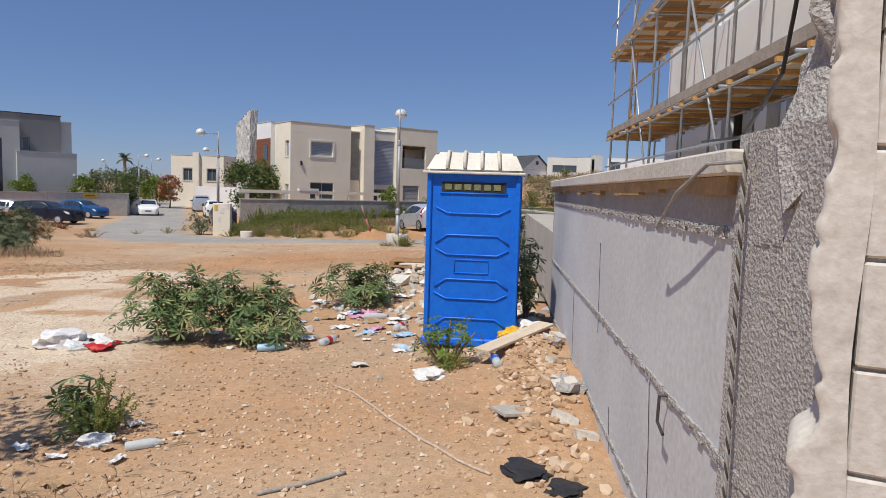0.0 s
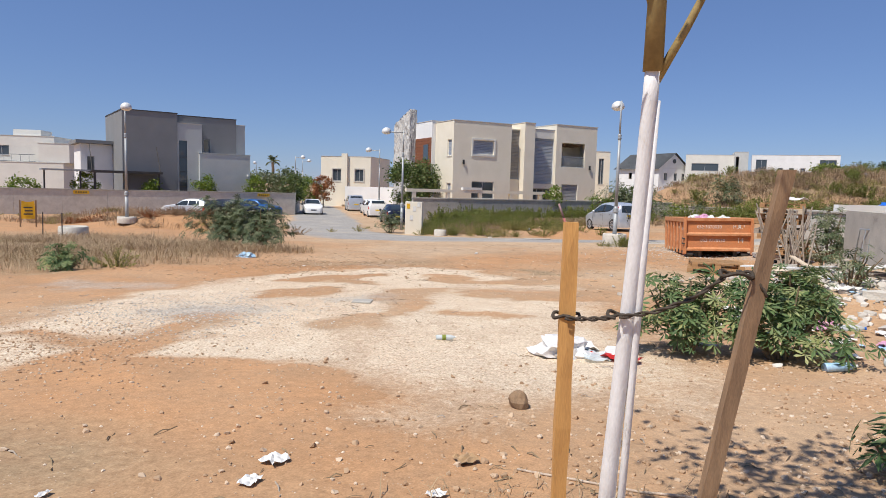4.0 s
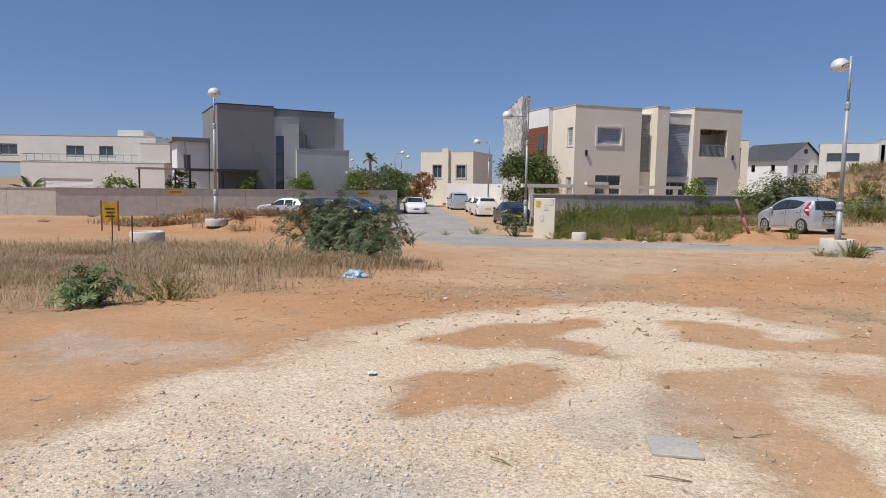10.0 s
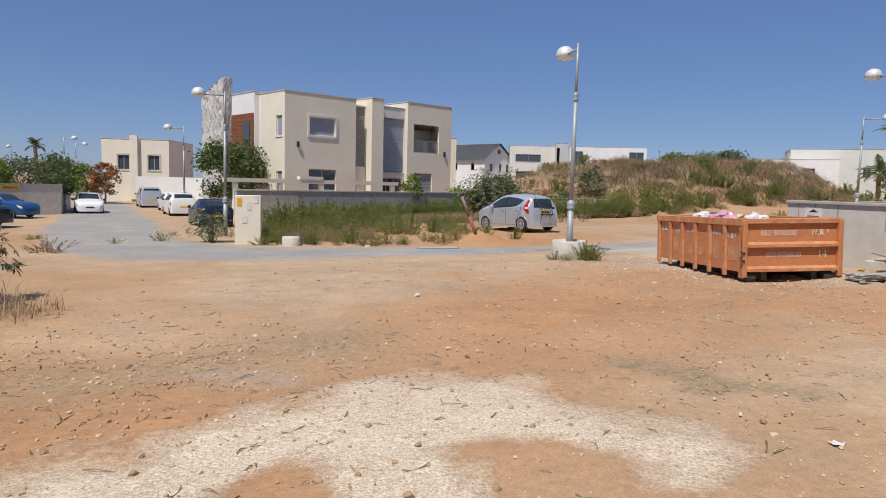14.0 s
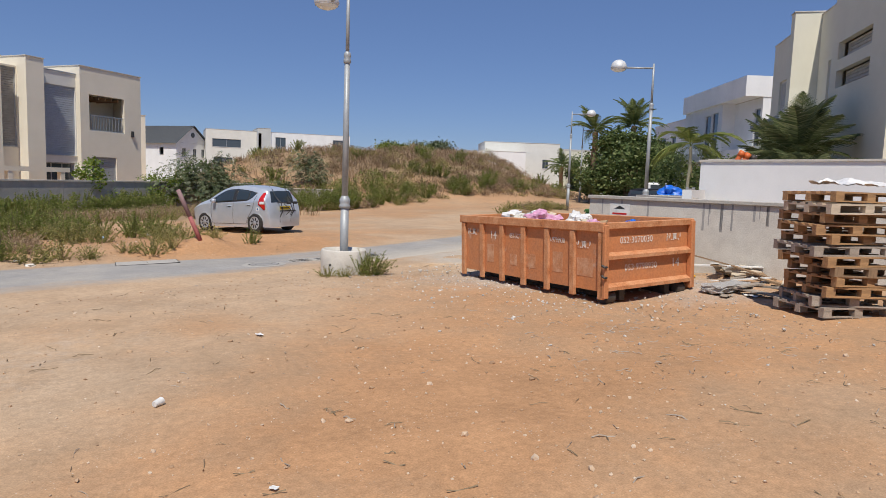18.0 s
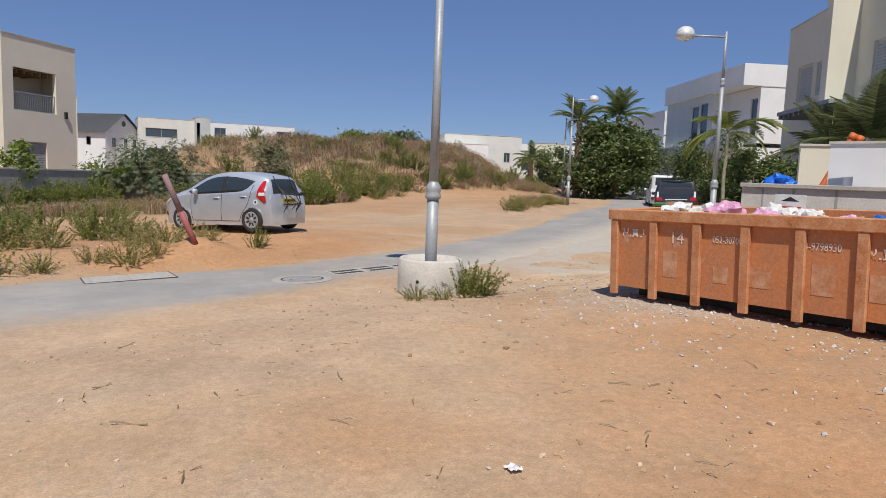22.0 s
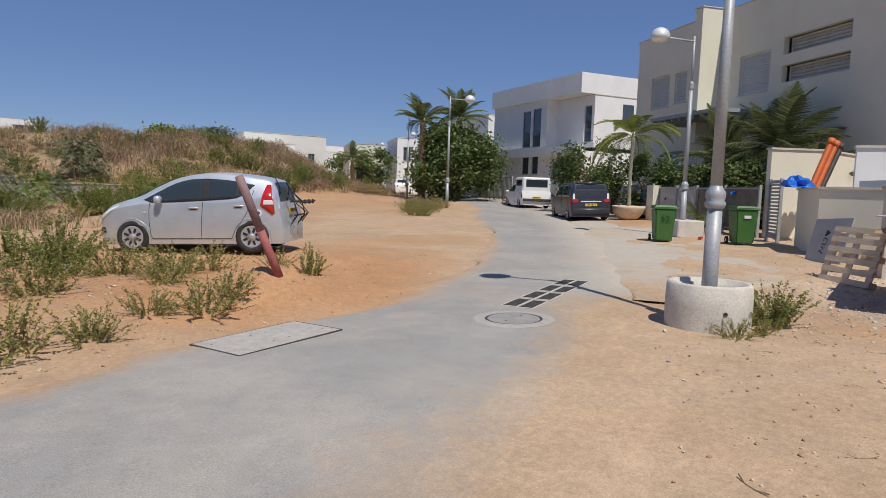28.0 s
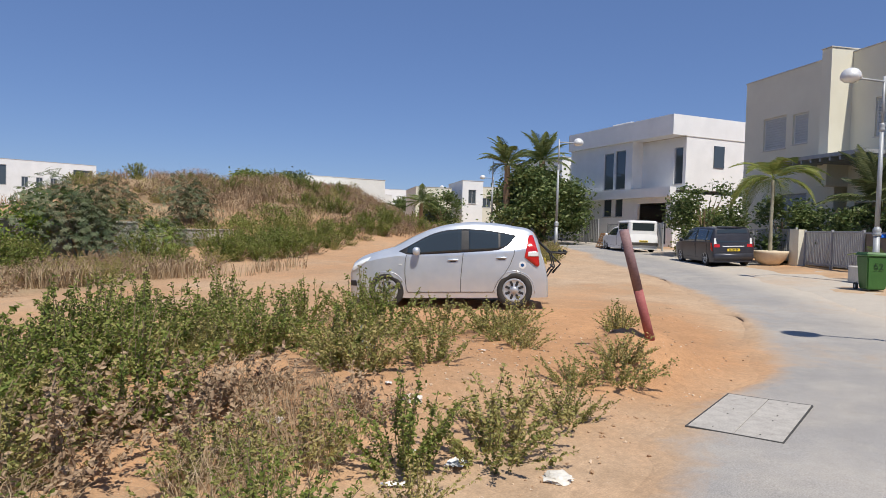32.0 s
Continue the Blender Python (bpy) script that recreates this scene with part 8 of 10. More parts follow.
grey_wall()
lp = thing("leaning_panel", "pale sheet panel leaning against the concrete wall", "panel", 4.05, 25.6, None, -71, tilt=(0, 0))
bm = bmesh.new()
box(bm, -0.75, 0.75, -0.02, 0.02, 0, 1.12)
bmesh.ops.transform(bm, matrix=pose(0, -0.28, 0, -14), verts=bm.verts)
part("sheet", bm, mat("pale_green_sheet", (0.50, 0.51, 0.44), (0.43, 0.44, 0.37), 2, 0.6), lp)


def boards_heap(cx, cy, n, seed, spread, materials, label, lmin=0.5, lmax=1.5, zlift=0.0):
    rng = random.Random(seed)
    for i in range(n):
        x, y = cx + rng.gauss(0, spread), cy + rng.gauss(0, spread)
        b = thing("board", label, "board", x, y, gz(x, y) + 0.01 + zlift + 0.02 * i, rng.uniform(0, 180), tilt=(rng.uniform(-6, 6), rng.uniform(-14, 14)))
        ln, w = rng.uniform(lmin, lmax) / 2, rng.uniform(0.05, 0.12)
        bm = bmesh.new()
        box(bm, -ln, ln, -w, w, 0, 0.025)
        part("plank", bm, rng.choice(materials), b)


boards_heap(3.2, 24.9, 12, 5, 0.35, [GREYWOOD, PALEPALLET, OLDWOOD, PAPER], "loose scrap board beside the skip")
chunk = thing("concrete_chunk", "broken slab of pinkish concrete", "rubble", 1.95, 23.95, None, 10)
bm = bmesh.new()
box(bm, -0.55, 0.55, -0.18, 0.18, 0, 0.13)
bmesh.ops.subdivide_edges(bm, edges=bm.edges[:], cuts=5, use_grid_fill=True)
for v in bm.verts:
    v.co += Vector((random.uniform(-.03, .03), random.uniform(-.03, .03), random.uniform(-.015, .015)))
part("slab", bm, ROUGHCAST, chunk)


# ---- garden walls, fences, bins ----
def long_wall(name, label, pts, z0, z1, thick, material, cap=None, cap_mat=None, panels=None):
    w = thing(name, label, "wall", pts[0][0], pts[0][1], 0.0)
    o = Vector((pts[0][0], pts[0][1], 0))
    for (ax, ay), (bx, by) in zip(pts, pts[1:]):
        d = Vector((bx - ax, by - ay, 0))
        L = d.length
        m = Matrix.Translation(Vector((ax, ay, 0)) - o) @ Matrix.Rotation(math.atan2(d.y, d.x), 4, "Z")
        n = max(1, round(L / panels)) if panels else 1
        for i in range(n):
            bm = bmesh.new()
            box(bm, L * i / n + (0.006 if panels else 0), L * (i + 1) / n - (0.006 if panels else 0), 0, thick, z0, z1, m=m)
            part("wall_panel", bm, material, w)
        if cap:
            bm = bmesh.new()
            box(bm, -0.03, L + 0.03, -0.04, thick + 0.04, z1 + 0.002, z1 + cap, m=m)
            part("capping", bm, cap_mat or CONCRETE, w)
    return w


long_wall("garden_wall", "long pale concrete garden wall before the grey house", [(-62, 30.5), (-48.2, 38.0), (-31.6, 57.0), (-35.5, 66)], -1.9, 0.50, 0.25, PALECONC, 0.09, CONCRETE, 3.0)
for x, y, a in ((-43.0, 43.5, 48.9), (-33.6, 54.6, 48.9)):
    s = thing("street_sign", "small yellow street-name sign on the garden wall", "sign", x, y, 0.24, a)
    bm = bmesh.new()
    box(bm, -0.55, 0.55, -0.28, -0.26, -0.02, 0.24)
    sp = part("plate", bm, YELLOWSIGN, s)
    bm = bmesh.new()
    for i in range(5):
        box(bm, -0.4 + i * 0.17, -0.30 + i * 0.17, -0.285, -0.281, 0.06, 0.16)
    part("mark", bm, DARKSTEEL, sp)
long_wall("garden_wall", "weathered concrete garden wall before the beige house", [(-17.2, 47.2), (-14.3, 49.7), (-3.6, 60.4), (2.4, 62.6)], -1.8, 0.62, 0.2, CONCRETE, 0.08, PALECONC, 2.4)
long_wall("garden_wall", "low grey wall behind the mound's scrub", [(2.4, 62.6), (9, 64.5)], -1.5, 0.35, 0.2, CONCRETE, 0.05, PALECONC)
long_wall("boundary_wall", "white boundary wall at the end of the lane", [(-36, 80), (-29.5, 79.5), (-26, 72)], -2, 1.3, 0.2, WHITE)
perg = thing("pergola", "cream rendered pergola frame behind the garden wall", "pergola", -18.6, 51.9, -1.55, 40.5)
for u in (0.0, 3.1, 6.2, 9.3, 12.4):
    bm = bmesh.new()
    box(bm, u, u + 0.28, 0, 0.28, 0, 2.62)
    part("post", bm, BEIGE, perg)
bm = bmesh.new()
box(bm, -0.6, 13.0, -0.02, 0.30, 2.622, 2.88)
part("beam", bm, BEIGE, perg)
bm = bmesh.new()
box(bm, 4.6, 6.4, -0.06, 0.34, 2.89, 3.1)
part("box_beam", bm, OFFWHITE, perg)
cab = thing("utility_pillar", "cream concrete utility pillar with paper notices", "pillar", -13.9, 36.2, None, 8)
bm = bmesh.new()
box(bm, -0.48, 0.48, -0.2, 0.2, -0.1, 1.85, 0.02)
part("body", bm, BEIGE, cab)
for u, z, m_ in ((-0.3, 1.6, YELLOWSIGN), (0.05, 1.45, PAPER), (0.3, 1.7, PAPER), (-0.12, 0.95, PAPER)):
    bm = bmesh.new()
    box(bm, u - 0.09, u + 0.09, -0.215, -0.204, z - 0.14, z + 0.14)
    part("notice", bm, m_, cab)
stub = thing("concrete_stub", "low round concrete stub among the weeds", "concrete stub", -12.1, 35.2)
bm = bmesh.new()
lathe(bm, [(0.33, -0.05), (0.33, 0.30), (0.30, 0.33), (0, 0.34)], 24)
part("body", bm, PALECONC, stub, smooth=True)
ring = ring_base(-24.3, 22.7, 0.55, 0.52, "weathered concrete ring lying in the dry field")
for i, (dx, dy) in enumerate(((-1.3, -0.2), (0.0, -0.6))):
    p = thing("rod", "thin rusty rod standing in the dry field", "rod", -23.8 + dx, 22.2 + dy)
    bm = bmesh.new()
    tube(bm, [(0, 0, -0.05), (0.02, 0, 1.05)], 0.02, 6)
    part("bar", bm, DARKSTEEL, p)
ys = thing("site_sign", "yellow cloth sign with dark lettering hung between two posts", "sign", -32.4, 28.4, None, 42)
for u in (-0.36, 0.34):
    bm = bmesh.new()
    box(bm, u - 0.035, u + 0.035, -0.035, 0.035, -0.1, 1.38)
    part("post", bm, OLDWOOD, ys)
bm = bmesh.new()
bmesh.ops.create_grid(bm, x_segments=10, y_segments=14, size=1)
for v in bm.verts:
    u, w_ = v.co.x, v.co.y
    v.co = Vector((0.31 * u * (1 - 0.08 * w_), -0.05 + 0.03 * math.sin(3 * u + 2 * w_), 0.88 + 0.46 * w_ - 0.05 * (1 - u * u) * (w_ > 0.8)))
bmesh.ops.solidify(bm, geom=bm.faces[:], thickness=0.006)
bd = part("cloth", bm, YELLOWSIGN, ys)
for i in range(3):
    bm = bmesh.new()
    box(bm, -0.2 + 0.05 * (i % 2), 0.2, -0.098, -0.094, 0.62 + i * 0.17, 0.69 + i * 0.17)
    part("text_line", bm, DARKSTEEL, bd)

# right side of the lane
long_wall("boundary_wall", "white-washed site boundary wall", [(7.4, 29.3), (9.2, 19.5), (12, 12)], -0.8, 2.05, 0.22, WHITE, 0.06, PALECONC)
long_wall("boundary_wall", "white block wall stub with a shaded return", [(4.9, 27.4), (7.3, 29.0)], -0.8, 1.25, 0.22, WHITE)
long_wall("gate_wall", "tan rendered gate wall", [(10.6, 31.65), (11.6, 30.3), (14.2, 29.6)], -0.7, 2.25, 0.25, TAUPE, 0.06, PALECONC)
long_wall("bin_enclosure", "low tan rendered bin enclosure with a pale capping", [(8.3, 30.6), (5.6, 29.85), (5.0, 27.6)], -0.8, 1.0, 0.25, TAUPE, 0.06, PALECONC)
bag("blue plastic bag lying on the enclosure wall", 7.6, 30.55, 1.07, 0.33, BLUEBAG, 7.7, 0.7)
for i in range(3):
    p = thing("drain_pipe", "orange plastic drain pipe leaning on the wall", "pipe", 9.45 + i * 0.15, 30.45 - i * 0.11, 1.0, 0)
    bm = bmesh.new()
    tube(bm, [(0, 0, 0), (0.72, -0.38, 1.48 - 0.06 * i)], [0.08, 0.08], 14, cap=False)
    part("pipe", bm, ORANGEPIPE if i < 2 else DARKSTEEL, p, smooth=True)
    bm = bmesh.new()
    tube(bm, [(0.65, -0.343, 1.34 - 0.06 * i), (0.73, -0.385, 1.50 - 0.06 * i)], 0.096, 14)
    part("socket", bm, ORANGEPIPE if i < 2 else DARKSTEEL, p, smooth=True)
gp = thing("grey_panel", "grey fibre board with dark stencilled letters, leaning", "panel", 4.55, 29.62, None, 31)
bm = bmesh.new()
box(bm, -0.75, 0.75, -0.012, 0.012, 0.0, 0.98, 0.004)
bmesh.ops.transform(bm, matrix=pose(0, 0, 0, 14, 3), verts=bm.verts)
brd = part("board", bm, mat("grey_fibre_board", (0.43, 0.44, 0.44), (0.37, 0.38, 0.38), 3, 0.8, 0.002), gp)
letters("אטד", 0.30, DARKSTEEL, brd, pose(0, 0, 0, 14, 3) @ pose(0.1, 0.0135, 0.45, 90, 0, 180) @ Matrix.Rotation(radians(80), 4, "Z"))
cs = thing("corrugated_sheet", "grey corrugated steel sheet leaning on the wall", "sheet", 4.35, 27.2, None, 100)
bm = bmesh.new()
n = 60
rows_ = [[bm.verts.new((-1.15 + 2.3 * i / n, 0.30 * k - 0.30 + 0.018 * math.sin(i * 1.55), 0.92 * k)) for i in range(n + 1)] for k in (0, 1)]
for i in range(n):
    bm.faces.new((rows_[0][i], rows_[0][i + 1], rows_[1][i + 1], rows_[1][i]))
bmesh.ops.solidify(bm, geom=bm.faces[:], thickness=0.004)
part("sheet", bm, GALV, cs)


def fence(x0, y0, x1, y1, hgt, material, label, step=0.11, kind="slat"):
    d = math.hypot(x1 - x0, y1 - y0)
    z = (gz(x0, y0) + gz(x1, y1)) / 2
    f = thing("fence", label, "fence", x0, y0, z, math.degrees(math.atan2(y1 - y0, x1 - x0)))
    n = max(1, round(d / 2.2))
    for i in range(n + 1):
        bm = bmesh.new()
        box(bm, d * i / n - 0.04, d * i / n + 0.04, -0.04, 0.04, -0.1, hgt + 0.05)
        part("post", bm, material, f)
    for zz in (0.15, hgt - 0.08):
        bm = bmesh.new()
        box(bm, 0.05, d - 0.05, -0.02, 0.02, zz, zz + 0.05)
        part("rail", bm, material, f)
    if kind == "slat":
        k = 0.09
        while k < d - 0.05:
            bm = bmesh.new()
            box(bm, k, k + step * 0.62, -0.045, -0.022, 0.1, hgt)
            part("slat", bm, material, f)
            k += step
    elif kind == "louvre":
        zz = 0.1
        while zz < hgt:
            bm = bmesh.new()
            box(bm, 0.05, d - 0.05, -0.03, 0.0, zz, zz + 0.06)
            part("slat", bm, material, f)
            zz += 0.10
    else:
        bm = bmesh.new()
        nx = max(6, int(d * 5))
        g = [[bm.verts.new((0.04 + (d - 0.08) * i / nx, -0.03 + 0.03 * math.sin(i * 1.3) * (zz > 0.3), zz)) for i in range(nx + 1)] for zz in (0.08, hgt * 0.5, hgt)]
        for a, b in zip(g, g[1:]):
            for i in range(nx):
                bm.faces.new((a[i], a[i + 1], b[i + 1], b[i]))
        part("cloth", bm, SHADECLOTH, f)
    return f


fence(9.0, 31.1, 9.75, 31.5, 1.75, FENCEGREY, "narrow louvred grey steel gate", kind="louvre")
fence(10.6, 31.9, 14.4, 34.7, 1.55, FENCEGREY, "grey fence hung with brown shade cloth", kind="cloth")
fence(14.4, 34.7, 17.4, 37.0, 1.5, FENCEGREY, "grey slatted steel fence")
fence(17.8, 37.4, 24.0, 41.6, 1.5, FENCEGREY, "grey slatted steel fence along the taupe house", 0.16)
long_wall("garden_wall", "low grey garden wall under the fence", [(17.4, 37.0), (17.8, 37.4)], -0.5, 1.2, 0.3, TAUPE)
fence(26.5, 46.0, 33.5, 52.5, 1.7, FENCEGREY, "pale grey slatted fence before the white house", 0.2)
fence(34, 53.5, 44, 65, 1.9, FENCEGREY, "pale grey fence along the far street", 0.3)
for i in range(2):
    pallet(27.0 + i * 1.0, 49.6 + i * 0.9, gz(27, 49.6) + 0.55, 42, PALLET, "brown pallet leaning on the fence", tilt=(-70, 0), group="pallets leaning on the fence")
for z in (1.35, 1.30):
    tp = bag("blue plastic scrap tied to the fence", 12.0 + (z - 1.3) * 30, 32.95 + (z - 1.3) * 22, gz(12, 33) + z, 0.10, BLUEBAG, z * 9, 1.0)


def wheelie_bin(x, y, turn, label, mark):
    b = thing("wheelie_bin", label, "bin", x, y, None, turn, group="green wheelie bins")
    bm = bmesh.new()
    vs = box(bm, -0.29, 0.29, -0.33, 0.33, 0.04, 0.95)
    for v in vs:
        if v.co.z < 0.5:
            v.co.x *= 0.80
            v.co.y *= 0.76
    bmesh.ops.bevel(bm, geom=bm.edges[:], offset=0.03, segments=2, affect="EDGES")
    part("body", bm, GREENBIN, b)
    bm = bmesh.new()
    box(bm, -0.315, 0.315, -0.355, 0.345, 0.945, 0.985, 0.012)
    part("rim", bm, GREENBIN, b)
    bm = bmesh.new()
    vs = box(bm, -0.31, 0.31, -0.36, 0.34, 0.987, 1.05)
    for v in vs:
        if v.co.z > 1.0:
            v.co.x *= 0.92
            v.co.y = v.co.y * 0.9 + 0.01
    bmesh.ops.bevel(bm, geom=bm.edges[:], offset=0.015, segments=2, affect="EDGES")
    part("lid", bm, GREENBIN, b)
    bm = bmesh.new()
    tube(bm, [(-0.25, 0.40, 0.98), (0.25, 0.40, 0.98)], 0.018, 8)
    part("handle", bm, GREENBIN, b)
    for sx in (-0.30, 0.30):
        bm = bmesh.new()
        bmesh.ops.create_cone(bm, segments=20, radius1=0.10, radius2=0.10, depth=0.05, cap_ends=True, matrix=pose(sx, 0.27, 0.10, 0, 90))
        wl = part("wheel", bm, RUBBER, b)
        bm = bmesh.new()
        bmesh.ops.create_cone(bm, segments=14, radius1=0.045, radius2=0.045, depth=0.056, cap_ends=True, matrix=pose(sx, 0.27, 0.10, 0, 90))
        part("hub", bm, GALV, wl)
    if mark:
        letters(mark, 0.26, mat("dark_marker", (0.02, 0.05, 0.02)), b, pose(0, -0.325, 0.66, 94, 0, 0), "painted_number")
    else:
        bm = bmesh.new()
        box(bm, -0.09, 0.09, -0.335, -0.326, 0.72, 0.80)
        part("label_mark", bm, PAPER, b)


wheelie_bin(7.75, 33.95, -62, "green wheelie bin painted with the number 52", "52")
wheelie_bin(7.95, 31.85, -58, "green wheelie bin with a pale label", "")
pot = thing("planter", "large round cream planter bowl", "planter", 17.3, 38.3, None)
bm = bmesh.new()
lathe(bm, [(0.30, 0), (0.42, 0.06), (0.62, 0.28), (0.72, 0.52), (0.74, 0.62), (0.68, 0.63), (0.64, 0.54), (0.0, 0.50)], 28)
part("bowl", bm, TERRACREAM, pot, smooth=True)
rd = thing("litter", "small red scrap on the apron", "litter", 9.1, 33.2, None)
bm = bmesh.new()
box(bm, -0.12, 0.12, -0.05, 0.05, 0.0, 0.08, 0.02)
part("scrap", bm, REDPLASTIC, rd)

# ---- planting ----
def palmate(n_lobes=7):
    """One lobed leaf of unit size, a fan of pointed lobes round its stalk."""
    v, f = [(0, 0, 0)], []
    for k in range(n_lobes):
        a = -2.3 + 4.6 * k / (n_lobes - 1)
        ln = 1.0 - 0.35 * abs(a) / 2.3
        for da, r in ((-0.30, 0.50), (0.0, ln), (0.30, 0.50)):
            v.append((r * math.cos(a + da * 0.7), r * math.sin(a + da * 0.7), -0.22 * r * r))
        i = len(v) - 3
        f += [(0, i, i + 1), (0, i + 1, i + 2)]
    return np.array(v), np.array(f)


PALM_V, PALM_F = palmate()


def rot_cloud(proto_v, proto_f, centres, sizes, normals, rng):
    """Copies of a small shape, each with its size, facing and a chance turn."""
    n, m = len(centres), len(proto_v)
    nz = normals / (np.linalg.norm(normals, axis=1)[:, None] + 1e-9)
    t = rng.normal(size=(n, 3))
    a = np.cross(t, nz)
    a /= np.linalg.norm(a, axis=1)[:, None] + 1e-9
    b = np.cross(nz, a)
    V = centres[:, None] + sizes[:, None, None] * (proto_v[None, :, :1] * a[:, None] + proto_v[None, :, 1:2] * b[:, None] + proto_v[None, :, 2:] * nz[:, None])
    F = (np.arange(n)[:, None, None] * m + proto_f[None]).reshape(-1, proto_f.shape[1])
    return V.reshape(-1, 3), F


def castor(label, x, y, rx, ry, hgt, n, leaf, seed, material=None, stems=14, turn=0.0):
    """A low spreading bush of big lobed leaves on bare stems."""
    rng = np.random.default_rng(seed)
    b = thing("bush", label, "bush", x, y, None, turn)
    bm = bmesh.new()
    for i in range(stems):
        a, r = rng.uniform(0, 6.28), rng.uniform(0.15, 0.9)
        tx, ty, tz = rx * r * math.cos(a), ry * r * math.sin(a), hgt * rng.uniform(0.5, 0.95) * (1.15 - 0.5 * r)
        tube(bm, [(tx * 0.15, ty * 0.15, -0.05), (tx * 0.5, ty * 0.5, tz * 0.45), (tx, ty, tz)], [0.022, 0.016, 0.007], 6)
    part("branchwork", bm, TWIG, b)
    u = rng.uniform(0, 1, n) ** 0.5
    a = rng.uniform(0, 2 * np.pi, n)
    lump = 1 + 0.25 * np.sin(3 * a + seed) + 0.15 * np.sin(7 * a)
    zz = rng.uniform(0.12, 1.0, n) ** 0.75
    prof = np.sqrt(np.clip(1.05 - (zz * 0.95) ** 2, 0.05, 1))
    c = np.stack([rx * u * lump * prof * np.cos(a), ry * u * lump * prof * np.sin(a), hgt * zz * (0.82 + 0.25 * np.sin(2 * a + 1) * u)], 1)
    nrm = np.stack([c[:, 0] / rx, c[:, 1] / ry, 0.9 + 0.4 * zz], 1) + rng.normal(size=(n, 3)) * 0.45
    v, f = rot_cloud(PALM_V, PALM_F, c, leaf * rng.uniform(0.55, 1.25, n), nrm, rng)
    flat("foliage", v, f, material or CASTOR, b)
    return b


castor("leafy castor bush with dusty green leaves among litter", -2.55, 7.95, 0.72, 0.55, 0.92, 330, 0.155, 3)
castor("leafy castor bush, its twin beside it", -1.55, 8.0, 0.75, 0.55, 0.90, 340, 0.16, 4)
castor("castor bush behind the litter", -0.75, 10.9, 0.75, 0.6, 0.75, 220, 0.18, 5)
castor("small dark green castor seedling", -1.68, 4.72, 0.26, 0.24, 0.40, 34, 0.17, 6, stems=6)
castor("young castor shrub before the blue toilet", 1.02, 6.95, 0.40, 0.32, 0.55, 70, 0.115, 7, LIMELEAF, 9)
castor("castor shrub between toilet and wall", 1.98, 9.1, 0.22, 0.5, 1.2, 60, 0.17, 8, stems=8)
castor("round dusty green bush at the field's edge", -17.0, 22.0, 1.35, 1.0, 1.85, 800, 0.20, 10, BUSHLEAF)
castor("round dusty green bush, its lighter neighbour", -15.2, 21.4, 1.2, 0.95, 1.75, 700, 0.20, 11, BUSHLEAF)
castor("low dark castor plant in the dry field", -15.7, 13.2, 0.60, 0.55, 0.66, 170, 0.17, 12)
castor("leafy shrub behind the bundle of poles", 2.3, 19.6, 0.7, 0.8, 1.75, 330, 0.17, 13, BUSHLEAF)
castor("grey-leaved shrub in the rubble", 0.55, 12.6, 0.6, 0.6, 0.75, 110, 0.13, 14, BUSHLEAF)
castor("shrub at the foot of the utility pillar", -15.5, 36.9, 0.95, 0.8, 1.35, 330, 0.16, 15, BUSHLEAF)
castor("wide grey-green thicket beyond the weeds", -1.2, 60.0, 3.3, 1.8, 3.6, 2000, 0.2, 16, BUSHLEAF)
castor("dense dark shrub before the mound", 7.6, 66.8, 1.9, 1.5, 3.0, 900, 0.2, 17, BUSHLEAF)
castor("dark shrub on the mound's foot", 4.6, 63.6, 1.3, 1.1, 1.6, 500, 0.18, 18, BUSHLEAF)
castor("yellow-green shrub before the mound", 2.8, 61.6, 1.7, 0.9, 1.9, 520, 0.18, 19, LIMELEAF)


def weed_proto(seed, r, hgt, stems, leaves, leaf, material, stalk=None):
    """A clump of upright stems set with tiny leaves; returned as two meshes."""
    rng = np.random.default_rng(seed)
    cs, sv, sf = [], [], []
    for i in range(stems):
        a, q = rng.uniform(0, 6.28), rng.uniform(0, 1) ** 0.6
        b = np.array([0.5 * r * q * math.cos(a), 0.5 * r * q * math.sin(a), -0.04])
        L = hgt * rng.uniform(0.55, 1.1) * (1.1 - 0.4 * q)
        lean = np.array([math.cos(a), math.sin(a), 0]) * r * q * 0.75
        k = np.linspace(0, 1, 7)[:, None]
        wob = rng.normal(size=2) * 0.06 * r
        line = b + k * (0, 0, 1) * L + k**1.6 * lean + np.c_[np.sin(k * 4) * wob[0], np.sin(k * 5) * wob[1], 0 * k]
        w = 0.0042 * hgt ** 0.5
        i0 = len(sv)
        for p in line:
            sv += [p + (w, 0, 0), p + (-w * 0.5, w * 0.87, 0), p + (-w * 0.5, -w * 0.87, 0)]
        for j in range(6):
            for e in range(3):
                a0, a1 = i0 + 3 * j + e, i0 + 3 * j + (e + 1) % 3
                sf += [(a0, a1, a1 + 3, a0 + 3)]
        t = rng.uniform(0.12, 1.0, leaves)
        p = np.stack([np.interp(t, k[:, 0], line[:, d]) for d in range(3)], 1)
        cs.append(p + rng.normal(size=(leaves, 3)) * (0.017 * hgt ** 0.4, 0.017 * hgt ** 0.4, 0.010))
    v, f = leaf_cloud(np.concatenate(cs), leaf, rng, 0.3, 1.8, up=0.3)
    root = thing("weed", "", "weed", 0, 0, 0)
    tagged(flat("stalk", np.array(sv), sf, TWIG, root), kind="stuff")
    tagged(flat("leaves", v, f, material, root), kind="stuff")
    return root


